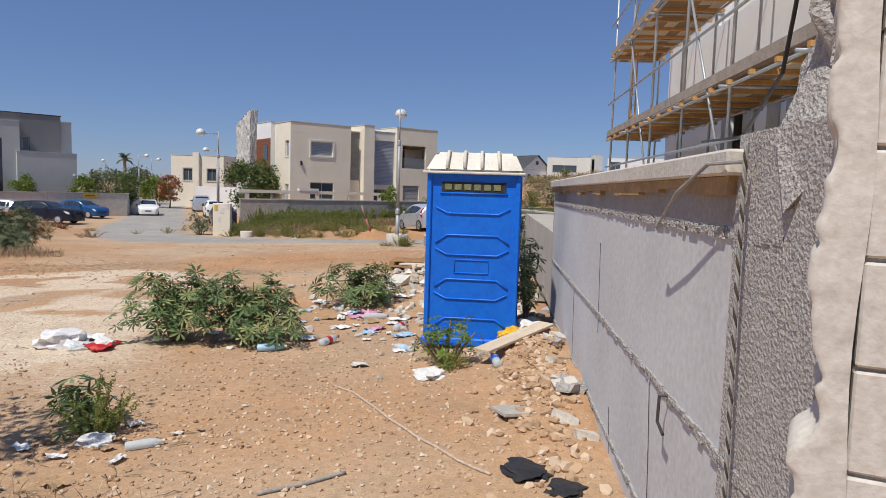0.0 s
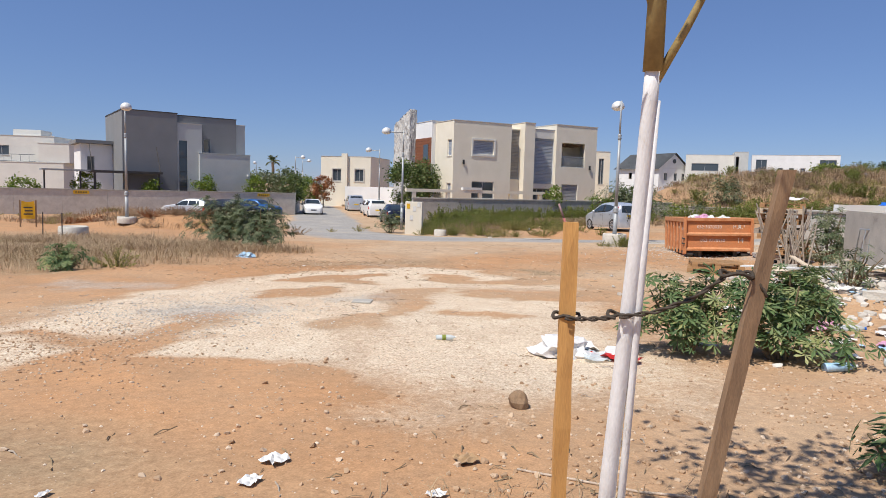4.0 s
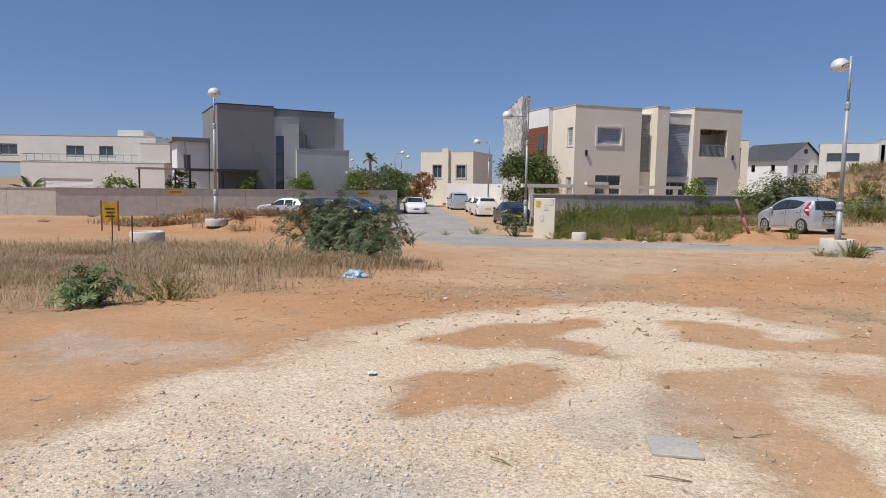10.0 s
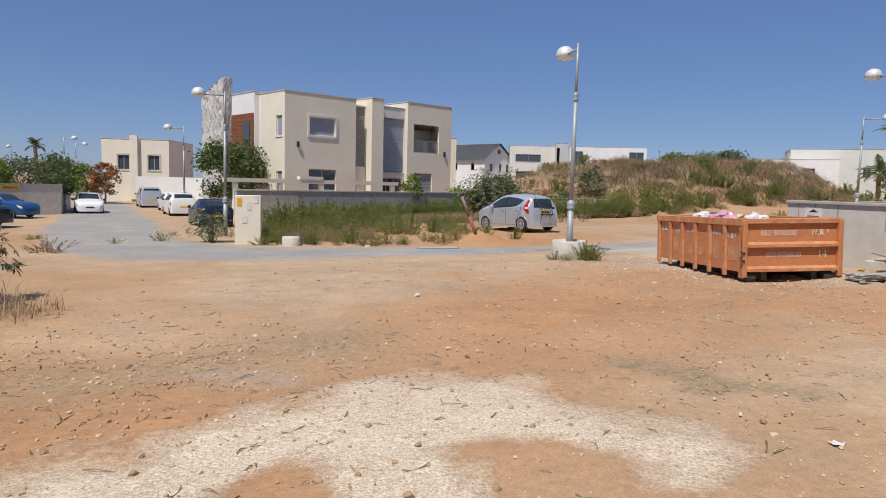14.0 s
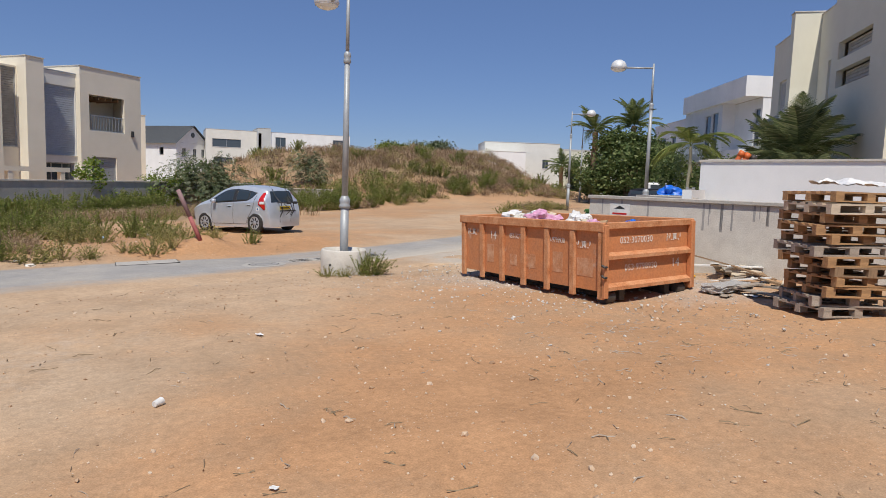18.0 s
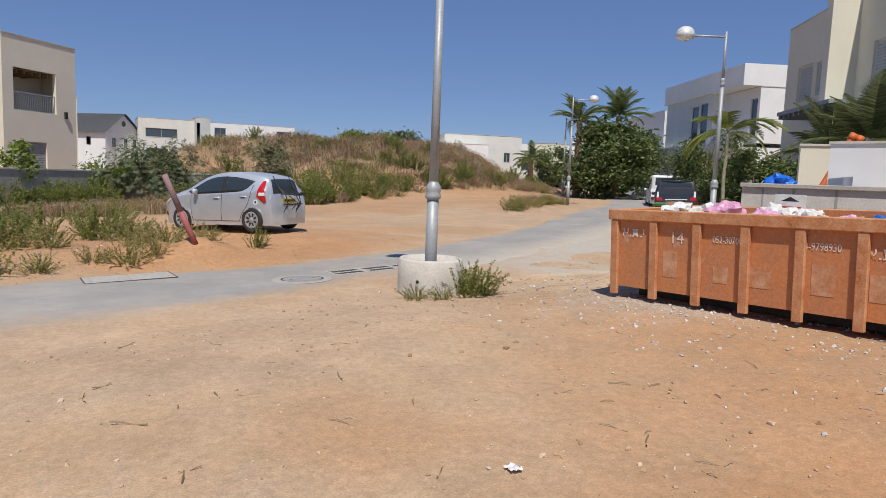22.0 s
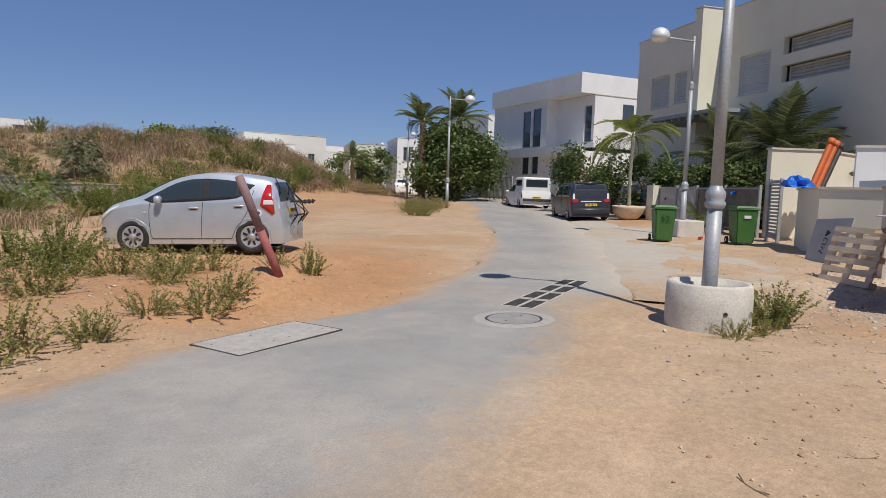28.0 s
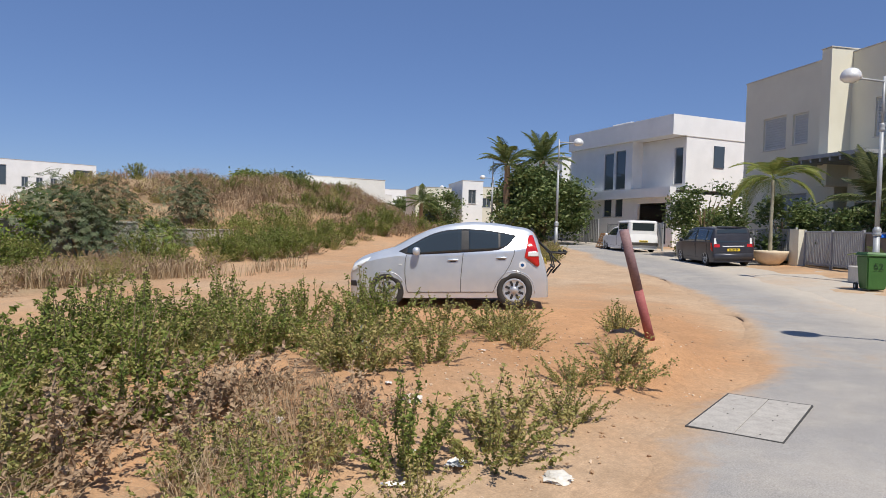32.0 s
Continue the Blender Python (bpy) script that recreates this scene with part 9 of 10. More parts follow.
WP = dict(green=[weed_proto(51 + i, 0.48, 0.75, 36, 80, 0.0205, WEEDDARK) for i in range(3)],
          olive=[weed_proto(61 + i, 0.55, 0.50, 36, 60, 0.019, WEED) for i in range(3)],
          brown=[weed_proto(71 + i, 0.5, 0.55, 26, 50, 0.022, WEEDBROWN) for i in range(2)],
          tall=[weed_proto(81 + i, 0.6, 1.15, 34, 70, 0.036, WEEDDARK) for i in range(3)],
          straw=[weed_proto(91 + i, 0.7, 0.55, 40, 26, 0.03, DRYBROWN) for i in range(2)],
          rust=[weed_proto(95 + i, 0.7, 0.6, 40, 40, 0.04, REDSCRUB) for i in range(2)])
for k_ in WP.values():
    for o_ in k_:
        o_.location = (0, 0, -60)
WLABEL = dict(green="bushy green weed with small upright leaves", olive="olive-green sprawling weed in sandy earth", brown="browning weed gone to seed",
              tall="tall green weeds before the garden wall", straw="dry straw-brown weed tuft", rust="rust-red dry scrub on the earth heap")


def weed(kind, x, y, s, rng, zs=1.0):
    p = WP[kind][rng.randrange(len(WP[kind]))]
    o = copy_thing(p, pose(x, y, gz(x, y), rng.uniform(-5, 5), rng.uniform(-5, 5), rng.uniform(0, 360)))
    o.scale = (s, s, s * zs)
    return tagged(o, WLABEL[kind], "weed", "weeds on the sandy verge" if y < 46 else "weeds of the waste ground")


rng = random.Random(77)
# the verge by the road covers
for x, y, s, k in ((-9.6, 41.0, 1.5, "green"), (-10.6, 40.3, 1.5, "green"), (-8.9, 41.2, 1.4, "green"), (-11.3, 39.9, 1.5, "green"), (-8.4, 40.4, 1.35, "green"), (-9.8, 39.6, 1.4, "green"), (-10.9, 39.0, 1.3, "green"), (-7.6, 41.0, 1.2, "green"), (-9.0, 39.4, 1.2, "olive"), (-11.9, 40.8, 1.5, "green"), (-12.6, 40.0, 1.5, "green"),
                   (-12.3, 38.8, 1.3, "green"), (-7.9, 39.3, 1.1, "olive"), (-6.6, 40.6, 1.1, "green"), (-6.2, 39.8, 1.0, "green"), (-5.6, 40.6, 0.9, "olive"), (-6.0, 38.4, 1.05, "olive"), (-6.7, 38.8, 1.0, "green"), (-5.3, 37.8, 1.0, "olive"), (-4.6, 37.9, 0.8, "brown"), (-5.9, 37.2, 0.8, "olive"),
                   (-8.3, 37.7, 1.0, "brown"), (-7.7, 37.2, 0.9, "olive"), (-9.3, 35.3, 0.95, "olive"), (-8.7, 35.5, 1.0, "brown"), (-9.9, 35.7, 0.8, "green"), (-8.0, 35.3, 0.7, "olive"), (-6.5, 35.4, 0.85, "olive"), (-6.0, 35.6, 0.75, "brown"), (-7.1, 35.7, 0.6, "olive"), (-4.75, 36.1, 0.55, "brown"),
                   (-10.3, 36.3, 0.9, "brown"), (-10.9, 36.6, 0.9, "olive"), (-9.4, 36.6, 0.7, "straw"), (-10.6, 37.4, 1.0, "straw"), (-11.6, 37.6, 1.0, "straw"), (-9.9, 37.9, 0.9, "straw"), (-11.2, 38.2, 1.0, "straw"), (-12.4, 36.9, 1.1, "straw"), (-12.9, 38.0, 1.2, "olive"), (-13.3, 36.7, 0.9, "green"), (-11.6, 35.6, 0.8, "olive"),
                   (-2.50, 29.58, 0.80, "olive"), (-2.66, 29.52, 0.72, "green"), (-3.50, 29.75, 0.42, "olive"), (-3.2, 29.52, 0.36, "olive"), (-15.0, 14.1, 0.85, "olive"), (1.05, 6.8, 0.4, "brown"), (-1.45, 4.55, 0.5, "green")):
    weed(k, x, y, s * (1.2 if s < 1.1 else 0.95), rng)


def weed_field(label, spots):
    """Far weeds that nobody would count, joined into one stuff object."""
    mats, groups = [], {}
    for kind, x, y, sc, zs in spots:
        p = WP[kind][rng.randrange(len(WP[kind]))]
        m = np.array(pose(x, y, gz(x, y), rng.uniform(-5, 5), rng.uniform(-5, 5), rng.uniform(0, 360)) @ Matrix.Diagonal((sc, sc, sc * zs, 1)))
        for c in p.children:
            me = c.data
            if me.name not in CACHE:
                co = np.empty(len(me.vertices) * 3)
                me.vertices.foreach_get("co", co)
                CACHE[me.name] = (co.reshape(-1, 3), [tuple(q.vertices) for q in me.polygons])
            v, f = CACHE[me.name]
            groups.setdefault(me.materials[0].name, []).append((v @ m[:3, :3].T + m[:3, 3], f))
    root = tagged(new("weed_field"), label, "weeds", kind="stuff")
    for mn, items in groups.items():
        n, V, F = 0, [], []
        for v, f in items:
            V.append(v)
            F += [tuple(i + n for i in q) for q in f]
            n += len(v)
        tagged(flat("growth", np.concatenate(V), F, bpy.data.materials[mn], root), kind="stuff")


CACHE = {}
spots = []
for i in range(480):
    x, y = rng.uniform(-14.5, 0.0), rng.uniform(37.6, 59)
    edge_y, wall_y = 50.6 + 0.38 * (x + 7), 49.7 + 1.0 * (x + 14.3)
    if road_far(np.array([x]), np.array([y]))[0] < 0.9 or y > wall_y - 0.5:
        continue
    if x > -11.5 and 41.3 < y < edge_y or x > -8 and y < 42:
        continue                              # the sand track past the parked car
    if y > edge_y and x > -10:
        k = "tall" if y > wall_y - 2.6 else rng.choice(["straw", "straw", "brown", "olive"])
    else:
        k = rng.choice(["tall", "tall", "green"]) if y > 41 else rng.choice(["green", "olive", "brown"])
    spots.append((k, x, y, rng.uniform(0.9, 1.35), 1.0))
weed_field("tall green weeds before the garden wall", spots)
spots = []
for i in range(120):
    x = rng.uniform(-2, 27)
    y = 54.3 + 0.42 * x + rng.uniform(-0.4, 3.2)
    k = rng.choice(["tall", "tall", "tall", "straw", "brown"]) if x < 12 else rng.choice(["tall", "straw", "straw", "olive"])
    if 9.5 < x < 13 and rng.random() < 0.5:
        continue
    spots.append((k, x, y, rng.uniform(0.9, 1.5), 0.95))
weed_field("green and dry weeds at the foot of the mound", spots)
spots = []
for i in range(30):
    x = rng.uniform(12.2, 19.2)
    spots.append((rng.choice(["olive", "olive", "brown", "straw"]), x, 46.2 + 0.58 * (x - 12) + rng.uniform(-0.8, 0.9), rng.uniform(0.8, 1.3), 1.0))
weed_field("olive weeds on the sandy island beside the road", spots)
spots = []
for i in range(230):
    spots.append((rng.choice(["straw", "straw", "brown", "brown", "olive", "olive", "tall"]), rng.uniform(3, 34), rng.uniform(63.5, 79), rng.uniform(0.9, 1.6), 0.75))
weed_field("dry brown scrub on the mound", spots)
spots = []
for i in range(60):
    spots.append((rng.choice(["rust", "straw", "straw", "brown"]), rng.gauss(-27, 3.6), rng.gauss(33.6, 1.3), rng.uniform(0.7, 1.25), 0.8))
for i in range(45):
    spots.append((rng.choice(["straw", "straw", "brown", "olive"]), rng.gauss(-35, 5), rng.gauss(38, 3.0), rng.uniform(0.6, 1.1), 0.6))
weed_field("rust-red and straw scrub on the earth heaps", spots)
for x, y in ((-18.5, 35.3), (-17.4, 36.8), (-13.2, 35.6), (-12.6, 35.9), (-11.4, 35.4), (-10.4, 35.2), (-14.0, 36.6), (-13.6, 37.4), (-12.6, 37.0), (-6.2, 36.8), (-3.6, 36.6)):
    weed(rng.choice(["olive", "green", "brown"]), x, y, rng.uniform(0.6, 0.95), rng)

def brush(label, name, clumps, n, leaf, seed, material):
    """Low rounded brush: domes of small leaves over fine twigs, joined."""
    r = np.random.default_rng(seed)
    P, tv, tf = [], [], []
    for x, y, rad, hgt in clumps:
        u, a = r.uniform(0, 1, n) ** 0.5, r.uniform(0, 6.28, n)
        lump = 1 + 0.25 * np.sin(3 * a + x) + 0.18 * np.sin(5 * a + y)
        px, py = x + rad * u * lump * np.cos(a), y + rad * u * lump * np.sin(a)
        pz = ground_z(px, py) + hgt * np.sqrt(np.clip(1.05 - u * u, 0.03, 1)) * r.uniform(0.15, 1.0, n) ** 0.5
        P.append(np.stack([px, py, pz], 1))
        for j in range(14):
            b = np.array([x + r.normal(0, rad * 0.3), y + r.normal(0, rad * 0.3), 0])
            b[2] = gz(b[0], b[1]) - 0.05
            e = b + (r.normal(0, rad * 0.4), r.normal(0, rad * 0.4), hgt * r.uniform(0.7, 1.25))
            k = len(tv)
            tv += [b - (0.012, 0, 0), b + (0.012, 0, 0), e]
            tf.append((k, k + 1, k + 2))
    v, f = leaf_cloud(np.concatenate(P), leaf, r, 0.3, 1.8, up=0.4)
    root = tagged(new(name), label, "brush", kind="stuff")
    tagged(flat("leaves", v, f, material, root), kind="stuff")
    tagged(flat("twigs", np.array(tv), tf, TWIG, root), kind="stuff")


rb = random.Random(123)
on_mound = lambda n, x0, x1, y0, y1, r0, r1, h0, h1: [(rb.uniform(x0, x1), rb.uniform(y0, y1), rb.uniform(r0, r1), rb.uniform(h0, h1)) for i in range(n)]
brush("dense dry brown brush covering the mound", "brush", on_mound(52, 9, 34, 64, 79, 0.8, 1.9, 0.5, 1.1), 420, 0.055, 1, DRYBROWN)
brush("olive brush in patches on the mound", "brush", on_mound(22, 5, 32, 64, 78, 0.7, 1.6, 0.5, 1.2), 420, 0.055, 2, WEEDBROWN)
brush("reddish dead brush on the mound's flank", "brush", on_mound(16, 20, 32, 64, 70, 0.8, 1.6, 0.5, 1.0), 420, 0.05, 3, DEADBRUSH)
brush("green bushes along the mound's foot and crest", "brush", on_mound(9, 6, 16, 62, 66, 0.7, 1.3, 0.8, 1.5) + on_mound(7, 12, 26, 76, 79, 0.8, 1.4, 0.7, 1.2), 520, 0.06, 4, WEEDDARK)


# dry grass
def grass(label, n, cx, cy, sx, sy, hgt, seed, material, lean=0.5, width=0.004, cut_=1.0):
    r = np.random.default_rng(seed)
    x, y = r.normal(cx, sx, n), r.normal(cy, sy, n)
    keep = (np.hypot((x - cx) / sx, (y - cy) / sy) < 2.1) & (vnoise(x, y, 1.3, seed) > -0.35 * cut_) & (road_far(x, y) > 0.4)
    x, y = x[keep], y[keep]
    v, f = blade_cloud(np.stack([x, y, ground_z(x, y) - 0.01], 1), hgt, lean, width, r)
    g = flat("dry_grass", v, f, material)
    return tagged(g, label, "grass", kind="stuff")


grass("dry straw-coloured grass over the waste field", 42000, -21.0, 17.3, 3.4, 3.3, 0.34, 1, DRYGRASS, 1.5, 0.004)
grass("brown dry scrub grass over the waste field", 12000, -20.5, 19.5, 3.6, 2.6, 0.40, 2, DRYBROWN, 1.5, 0.005)
grass("dry grass at the verge near the road covers", 9000, -11.2, 37.4, 1.0, 0.75, 0.34, 3, DRYGRASS, 1.2, 0.003)
grass("dead grass at the foot of the young tree", 3500, -2.6, 3.0, 1.1, 0.6, 0.13, 4, DRYGRASS, 1.5, 0.003)
grass("dry grass on the mound", 26000, 18, 72.5, 8.5, 5.0, 0.75, 5, DRYBROWN, 0.8, 0.014, 0.6)
grass("dry grass among the green weeds", 9000, -5, 52.4, 4.2, 0.9, 0.6, 6, DRYGRASS, 0.7, 0.010, 0.6)
grass("dry grass on the earth heaps", 9000, -30, 34.5, 5.0, 1.8, 0.45, 7, DRYBROWN, 0.9, 0.010)
grass("faded grass under the bushes by the lot", 5000, -16.2, 20.6, 1.6, 0.8, 0.35, 8, DRYGRASS, 0.9, 0.005)


def tree(label, x, y, hgt, r, n, leaf, seed, material=None, trunk=0.14, base=0.35, z=None):
    """A tapered trunk with limbs and a crown of leaf clumps with gaps."""
    rng = np.random.default_rng(seed)
    t = thing("tree", label, "tree", x, y, z)
    bm = bmesh.new()
    tube(bm, [(0, 0, -0.1), (0.05 * r, 0, hgt * base * 0.6), (0, 0.05 * r, hgt * 0.62)], [trunk, trunk * 0.8, trunk * 0.45], 9)
    ends = []
    for i in range(9):
        a = rng.uniform(0, 6.28)
        e = Vector((r * 0.62 * math.cos(a), r * 0.62 * math.sin(a), hgt * rng.uniform(0.5, 0.88)))
        ends.append(e)
        tube(bm, [(0, 0, hgt * base * rng.uniform(0.6, 1.1)), e * 0.5 + Vector((0, 0, hgt * 0.18)), e], [trunk * 0.45, trunk * 0.3, trunk * 0.12], 6)
    part("trunk", bm, TWIG, t)
    k = 40
    a, zz = rng.uniform(0, 6.28, k), rng.uniform(0, 1, k)
    rr = r * np.sqrt(np.clip(1 - (zz * 1.9 - 0.9) ** 2 * 0.92, 0.05, 1)) * rng.uniform(0.35, 1.0, k) ** 0.5
    cc = np.stack([rr * np.cos(a), rr * np.sin(a), hgt * (base * 0.8 + (1 - base * 0.8) * zz)], 1)
    n = int(n * 1.9)
    pick = rng.integers(0, k, n)
    p = cc[pick] + rng.normal(size=(n, 3)) * r * (0.17, 0.17, 0.13)
    v, f = leaf_cloud(p, leaf * 0.7, rng, 0.3, 1.6, up=0.6)
    flat("crown", v, f, material or TREELEAF, t)
    return t


tree("dense green tree beside the stone wall", -20.3, 58.0, 5.0, 2.3, 4200, 0.20, 1)
tree("small clipped tree behind the garden wall", -45.2, 46.5, 3.0, 1.0, 700, 0.16, 2, LIMELEAF, 0.06, z=-1.2)
tree("small tree behind the garden wall", -41.0, 49.3, 2.6, 0.8, 600, 0.16, 3, LIMELEAF, 0.06, z=-1.2)
tree("small round tree behind the garden wall", -38.2, 52.6, 3.2, 1.0, 800, 0.16, 4, LIMELEAF, 0.06, z=-1.2)
tree("small round tree before the pale cube", -35.0, 56.0, 3.1, 1.0, 800, 0.16, 5, LIMELEAF, 0.06, z=-1.2)
tree("dark round tree at the wall's end", -33.0, 59.5, 3.3, 1.25, 1000, 0.18, 6, None, 0.08, z=-1.2)
tree("low tree behind the garden wall", -49, 44, 2.4, 1.2, 700, 0.18, 7, LIMELEAF, 0.06, z=-1.2)
tree("broad dark tree over the street", 31.6, 57.0, 5.4, 3.3, 7500, 0.26, 8, None, 0.25, 0.12)
tree("broad dark tree over the street, its neighbour", 36.8, 61.0, 6.0, 3.0, 5500, 0.28, 9, None, 0.25, 0.12)
tree("leafy tree before the white house", 22.4, 42.4, 4.0, 1.7, 2600, 0.17, 10, None, 0.1, 0.1)
tree("hedge tree behind the fence", 19.6, 38.2, 3.0, 1.3, 1700, 0.15, 11, None, 0.08, 0.05)
tree("hedge shrub behind the fence", 24.6, 43.4, 2.6, 1.5, 1500, 0.16, 12, WEEDDARK, 0.08, 0.05)
tree("yellow-green creeper shrub on the garden wall", -4.0, 60.2, 2.2, 1.3, 1200, 0.13, 13, LIMELEAF, 0.07, 0.1)
tree("shrub behind the garden wall", -7.8, 57.5, 2.9, 1.1, 1000, 0.17, 14, LIMELEAF, 0.07, 0.1)
tree("shrub below the beige house", -1.0, 62.6, 2.8, 1.8, 1300, 0.2, 15, None, 0.07, 0.1)
tree("small tree down the lane", -40, 78, 3.6, 1.6, 1100, 0.22, 16, LIMELEAF, 0.1)
tree("purple-leaved tree down the lane", -37.5, 76.5, 4.0, 1.2, 900, 0.2, 17, REDSCRUB, 0.1)
tree("grey-green tree down the lane", -48, 88, 4.6, 2.6, 1600, 0.3, 18, BUSHLEAF, 0.12)
tree("low trees at the lane's end", -56, 94, 4.2, 3.0, 1600, 0.3, 19, BUSHLEAF, 0.12)
tree("bushes at the lane's end", -30, 98, 4.0, 3.0, 1500, 0.3, 20, TREELEAF, 0.12)
tree("dark tree at the street's bend", 42.5, 75.0, 4.2, 2.2, 1800, 0.25, 25, None, 0.14, 0.2)
tree("tree at the far street's corner", 52, 88, 4.2, 2.6, 1300, 0.3, 21, None, 0.12)
tree("green bush on the mound", 18.8, 76.5, 1.2, 1.5, 1000, 0.2, 22, WEEDDARK, 0.05, 0.05)
tree("green bush on the mound's crest", 26.0, 79.5, 1.1, 1.4, 800, 0.2, 23, BUSHLEAF, 0.05, 0.05)
tree("tree by the greige house's gable", 21.5, 24.5, 4.0, 1.6, 1500, 0.18, 24, None, 0.1)
for i, (x, y) in enumerate(((17.3, 34.8), (15.2, 33.2), (19.5, 36.9))):
    tree("dense green hedge under the palms", x, y, 2.3, 1.3, 1500, 0.16, 30 + i, None, 0.06, 0.05)


def frond_mesh(seed, L, leaflets, droop, width):
    """One feathered palm frond along +x."""
    rng = np.random.default_rng(seed)
    k = np.linspace(0, 1, 15)
    line = np.stack([L * k * (1 - 0.18 * k * droop), 0 * k, L * (0.22 * k - droop * 0.55 * k**2.2)], 1)
    v, f = [], []
    for i, p in enumerate(line):
        w = 0.022 * (1 - 0.8 * k[i])
        v += [p + (0, w, 0), p + (0, -w, 0)]
        if i:
            a = 2 * i
            f.append((a - 2, a - 1, a + 1, a))
    for t in np.linspace(0.10, 1.0, leaflets):
        p = np.array([np.interp(t, k, line[:, d]) for d in range(3)])
        ln = width * math.sin(math.pi * min(0.97, 0.12 + t * 0.85)) * rng.uniform(0.8, 1.1)
        for sg in (-1, 1):
            d = np.array([0.55, sg * 0.85, -0.28 - 0.25 * droop * t + rng.uniform(-.15, .1)])
            q = p + d * ln
            m_ = p + d * ln * 0.5 + (0, 0, 0.03 * ln)
            s = np.array([0.011, 0, 0.005]) * (L / 2.2)
            i0 = len(v)
            v += [p - s, p + s, m_ + s, m_ - s, q]
            f += [(i0, i0 + 1, i0 + 2, i0 + 3), (i0 + 3, i0 + 2, i0 + 4)]
    return np.array(v), f


def palm(label, x, y, z, trunk_h, fronds, L, droop, seed, material, r=0.13, width=0.55, up=1.0):
    p = thing("palm", label, "palm tree", x, y, z, 0)
    rng = random.Random(seed)
    bm = bmesh.new()
    n = max(4, int(trunk_h * 4))
    tube(bm, [(0.04 * math.sin(i * 0.7), 0, trunk_h * i / n - 0.05) for i in range(n + 1)], [r * (1.25 - 0.35 * i / n) * (1.06 if i % 2 else 0.96) for i in range(n + 1)], 12)
    part("trunk", bm, PALMTRUNK if r < 0.1 else OLDWOOD, p)
    me = None
    for i in range(fronds):
        if me is None or i % 6 == 0:
            v, f = frond_mesh(seed + i, L, 58, droop, width)
            ob = flat("frond", v, f, material, p)
            me = ob.data
        else:
            ob = new("frond", me)
            ob.parent = p
        lift = rng.uniform(-20, 72) * up
        ob.matrix_basis = pose(0, 0, trunk_h, 0, -lift, i * 137.5 + rng.uniform(-10, 10)) @ Matrix.Scale(rng.uniform(0.8, 1.1), 4)
    return p


palm("young feather palm growing in the planter", 17.3, 38.3, None, 3.7, 17, 2.5, 1.35, 1, YOUNGPALM, 0.07, 0.62, 0.8)
palm("tall date palm above the street trees", 33.0, 58.0, None, 6.6, 34, 3.0, 0.8, 2, PALMLEAF, 0.25, 0.6)
palm("date palm leaning over the dark tree", 30.0, 59.4, None, 6.0, 28, 2.8, 0.9, 3, PALMLEAF, 0.25, 0.6)
palm("dark clumping palm before the greige house", 16.6, 32.4, None, 3.0, 34, 2.8, 0.7, 4, DARKPALM, 0.2, 0.75, 1.15)
palm("dark clumping palm, its neighbour", 18.4, 34.6, None, 2.7, 32, 2.6, 0.75, 5, DARKPALM, 0.2, 0.7, 1.15)
palm("dark palm at the greige house's corner", 14.9, 30.9, None, 1.9, 18, 2.0, 0.8, 6, DARKPALM, 0.2, 0.6, 1.1)
palm("bushy palm down the street", 39.5, 75.5, None, 2.6, 24, 2.4, 0.8, 11, PALMLEAF, 0.2, 0.6)
palm("small potted palm by the fence", 11.6, 33.9, None, 0.5, 12, 1.1, 0.9, 7, PALMLEAF, 0.06, 0.35)
palm("far palm at the lane's end", -59.4, 104.5, None, 6.6, 20, 1.6, 1.0, 8, DARKPALM, 0.25, 0.6)
palm("far palm behind the white house", -63, 80, None, 5.0, 18, 2.6, 0.9, 9, DARKPALM, 0.25, 0.6)
palm("low palm behind the garden wall", -56, 42, -1.0, 1.0, 12, 1.8, 0.9, 10, PALMLEAF, 0.12, 0.5)


# ---- loose things on the ground ----
ROCK_V, ROCK_F = None, None
_b = bmesh.new()
bmesh.ops.create_icosphere(_b, subdivisions=1, radius=1.0)
ROCK_V = np.array([v.co[:] for v in _b.verts]) * (1, 0.8, 0.62)
ROCK_F = np.array([[v.index for v in f.verts] for f in _b.faces])
_b.free()


def scatter_stones(label, n, cx, cy, sx, sy, size, seed, material, power=2.2, sink=0.3):
    r = np.random.default_rng(seed)
    x, y = r.normal(cx, sx, n), r.normal(cy, sy, n)
    k = (road_far(x, y) > 0.1) | (r.uniform(0, 1, n) < 0.12)
    k &= (x < 2.25) | (y > 12)
    x, y = x[k], y[k]
    n = len(x)
    s = size * (0.25 + r.uniform(0, 1, n) ** power * 1.6)
    c = np.stack([x, y, np.maximum(ground_z(x, y), ground_base(x, y) - 0.02) + s * (0.62 - sink) * 0.6], 1)
    v, f = rot_cloud(ROCK_V, ROCK_F, c, s, r.normal(size=(n, 3)) * 0.3 + (0, 0, 1), r)
    v += r.normal(size=v.shape) * np.repeat(s, len(ROCK_V))[:, None] * 0.14
    return tagged(flat("stones", v, f, material), label, "stones", kind="stuff")


def stone_mat(name, c1, c2, c3):
    return leaf_mat(name, c1, c2, c3, 0.95, 0)


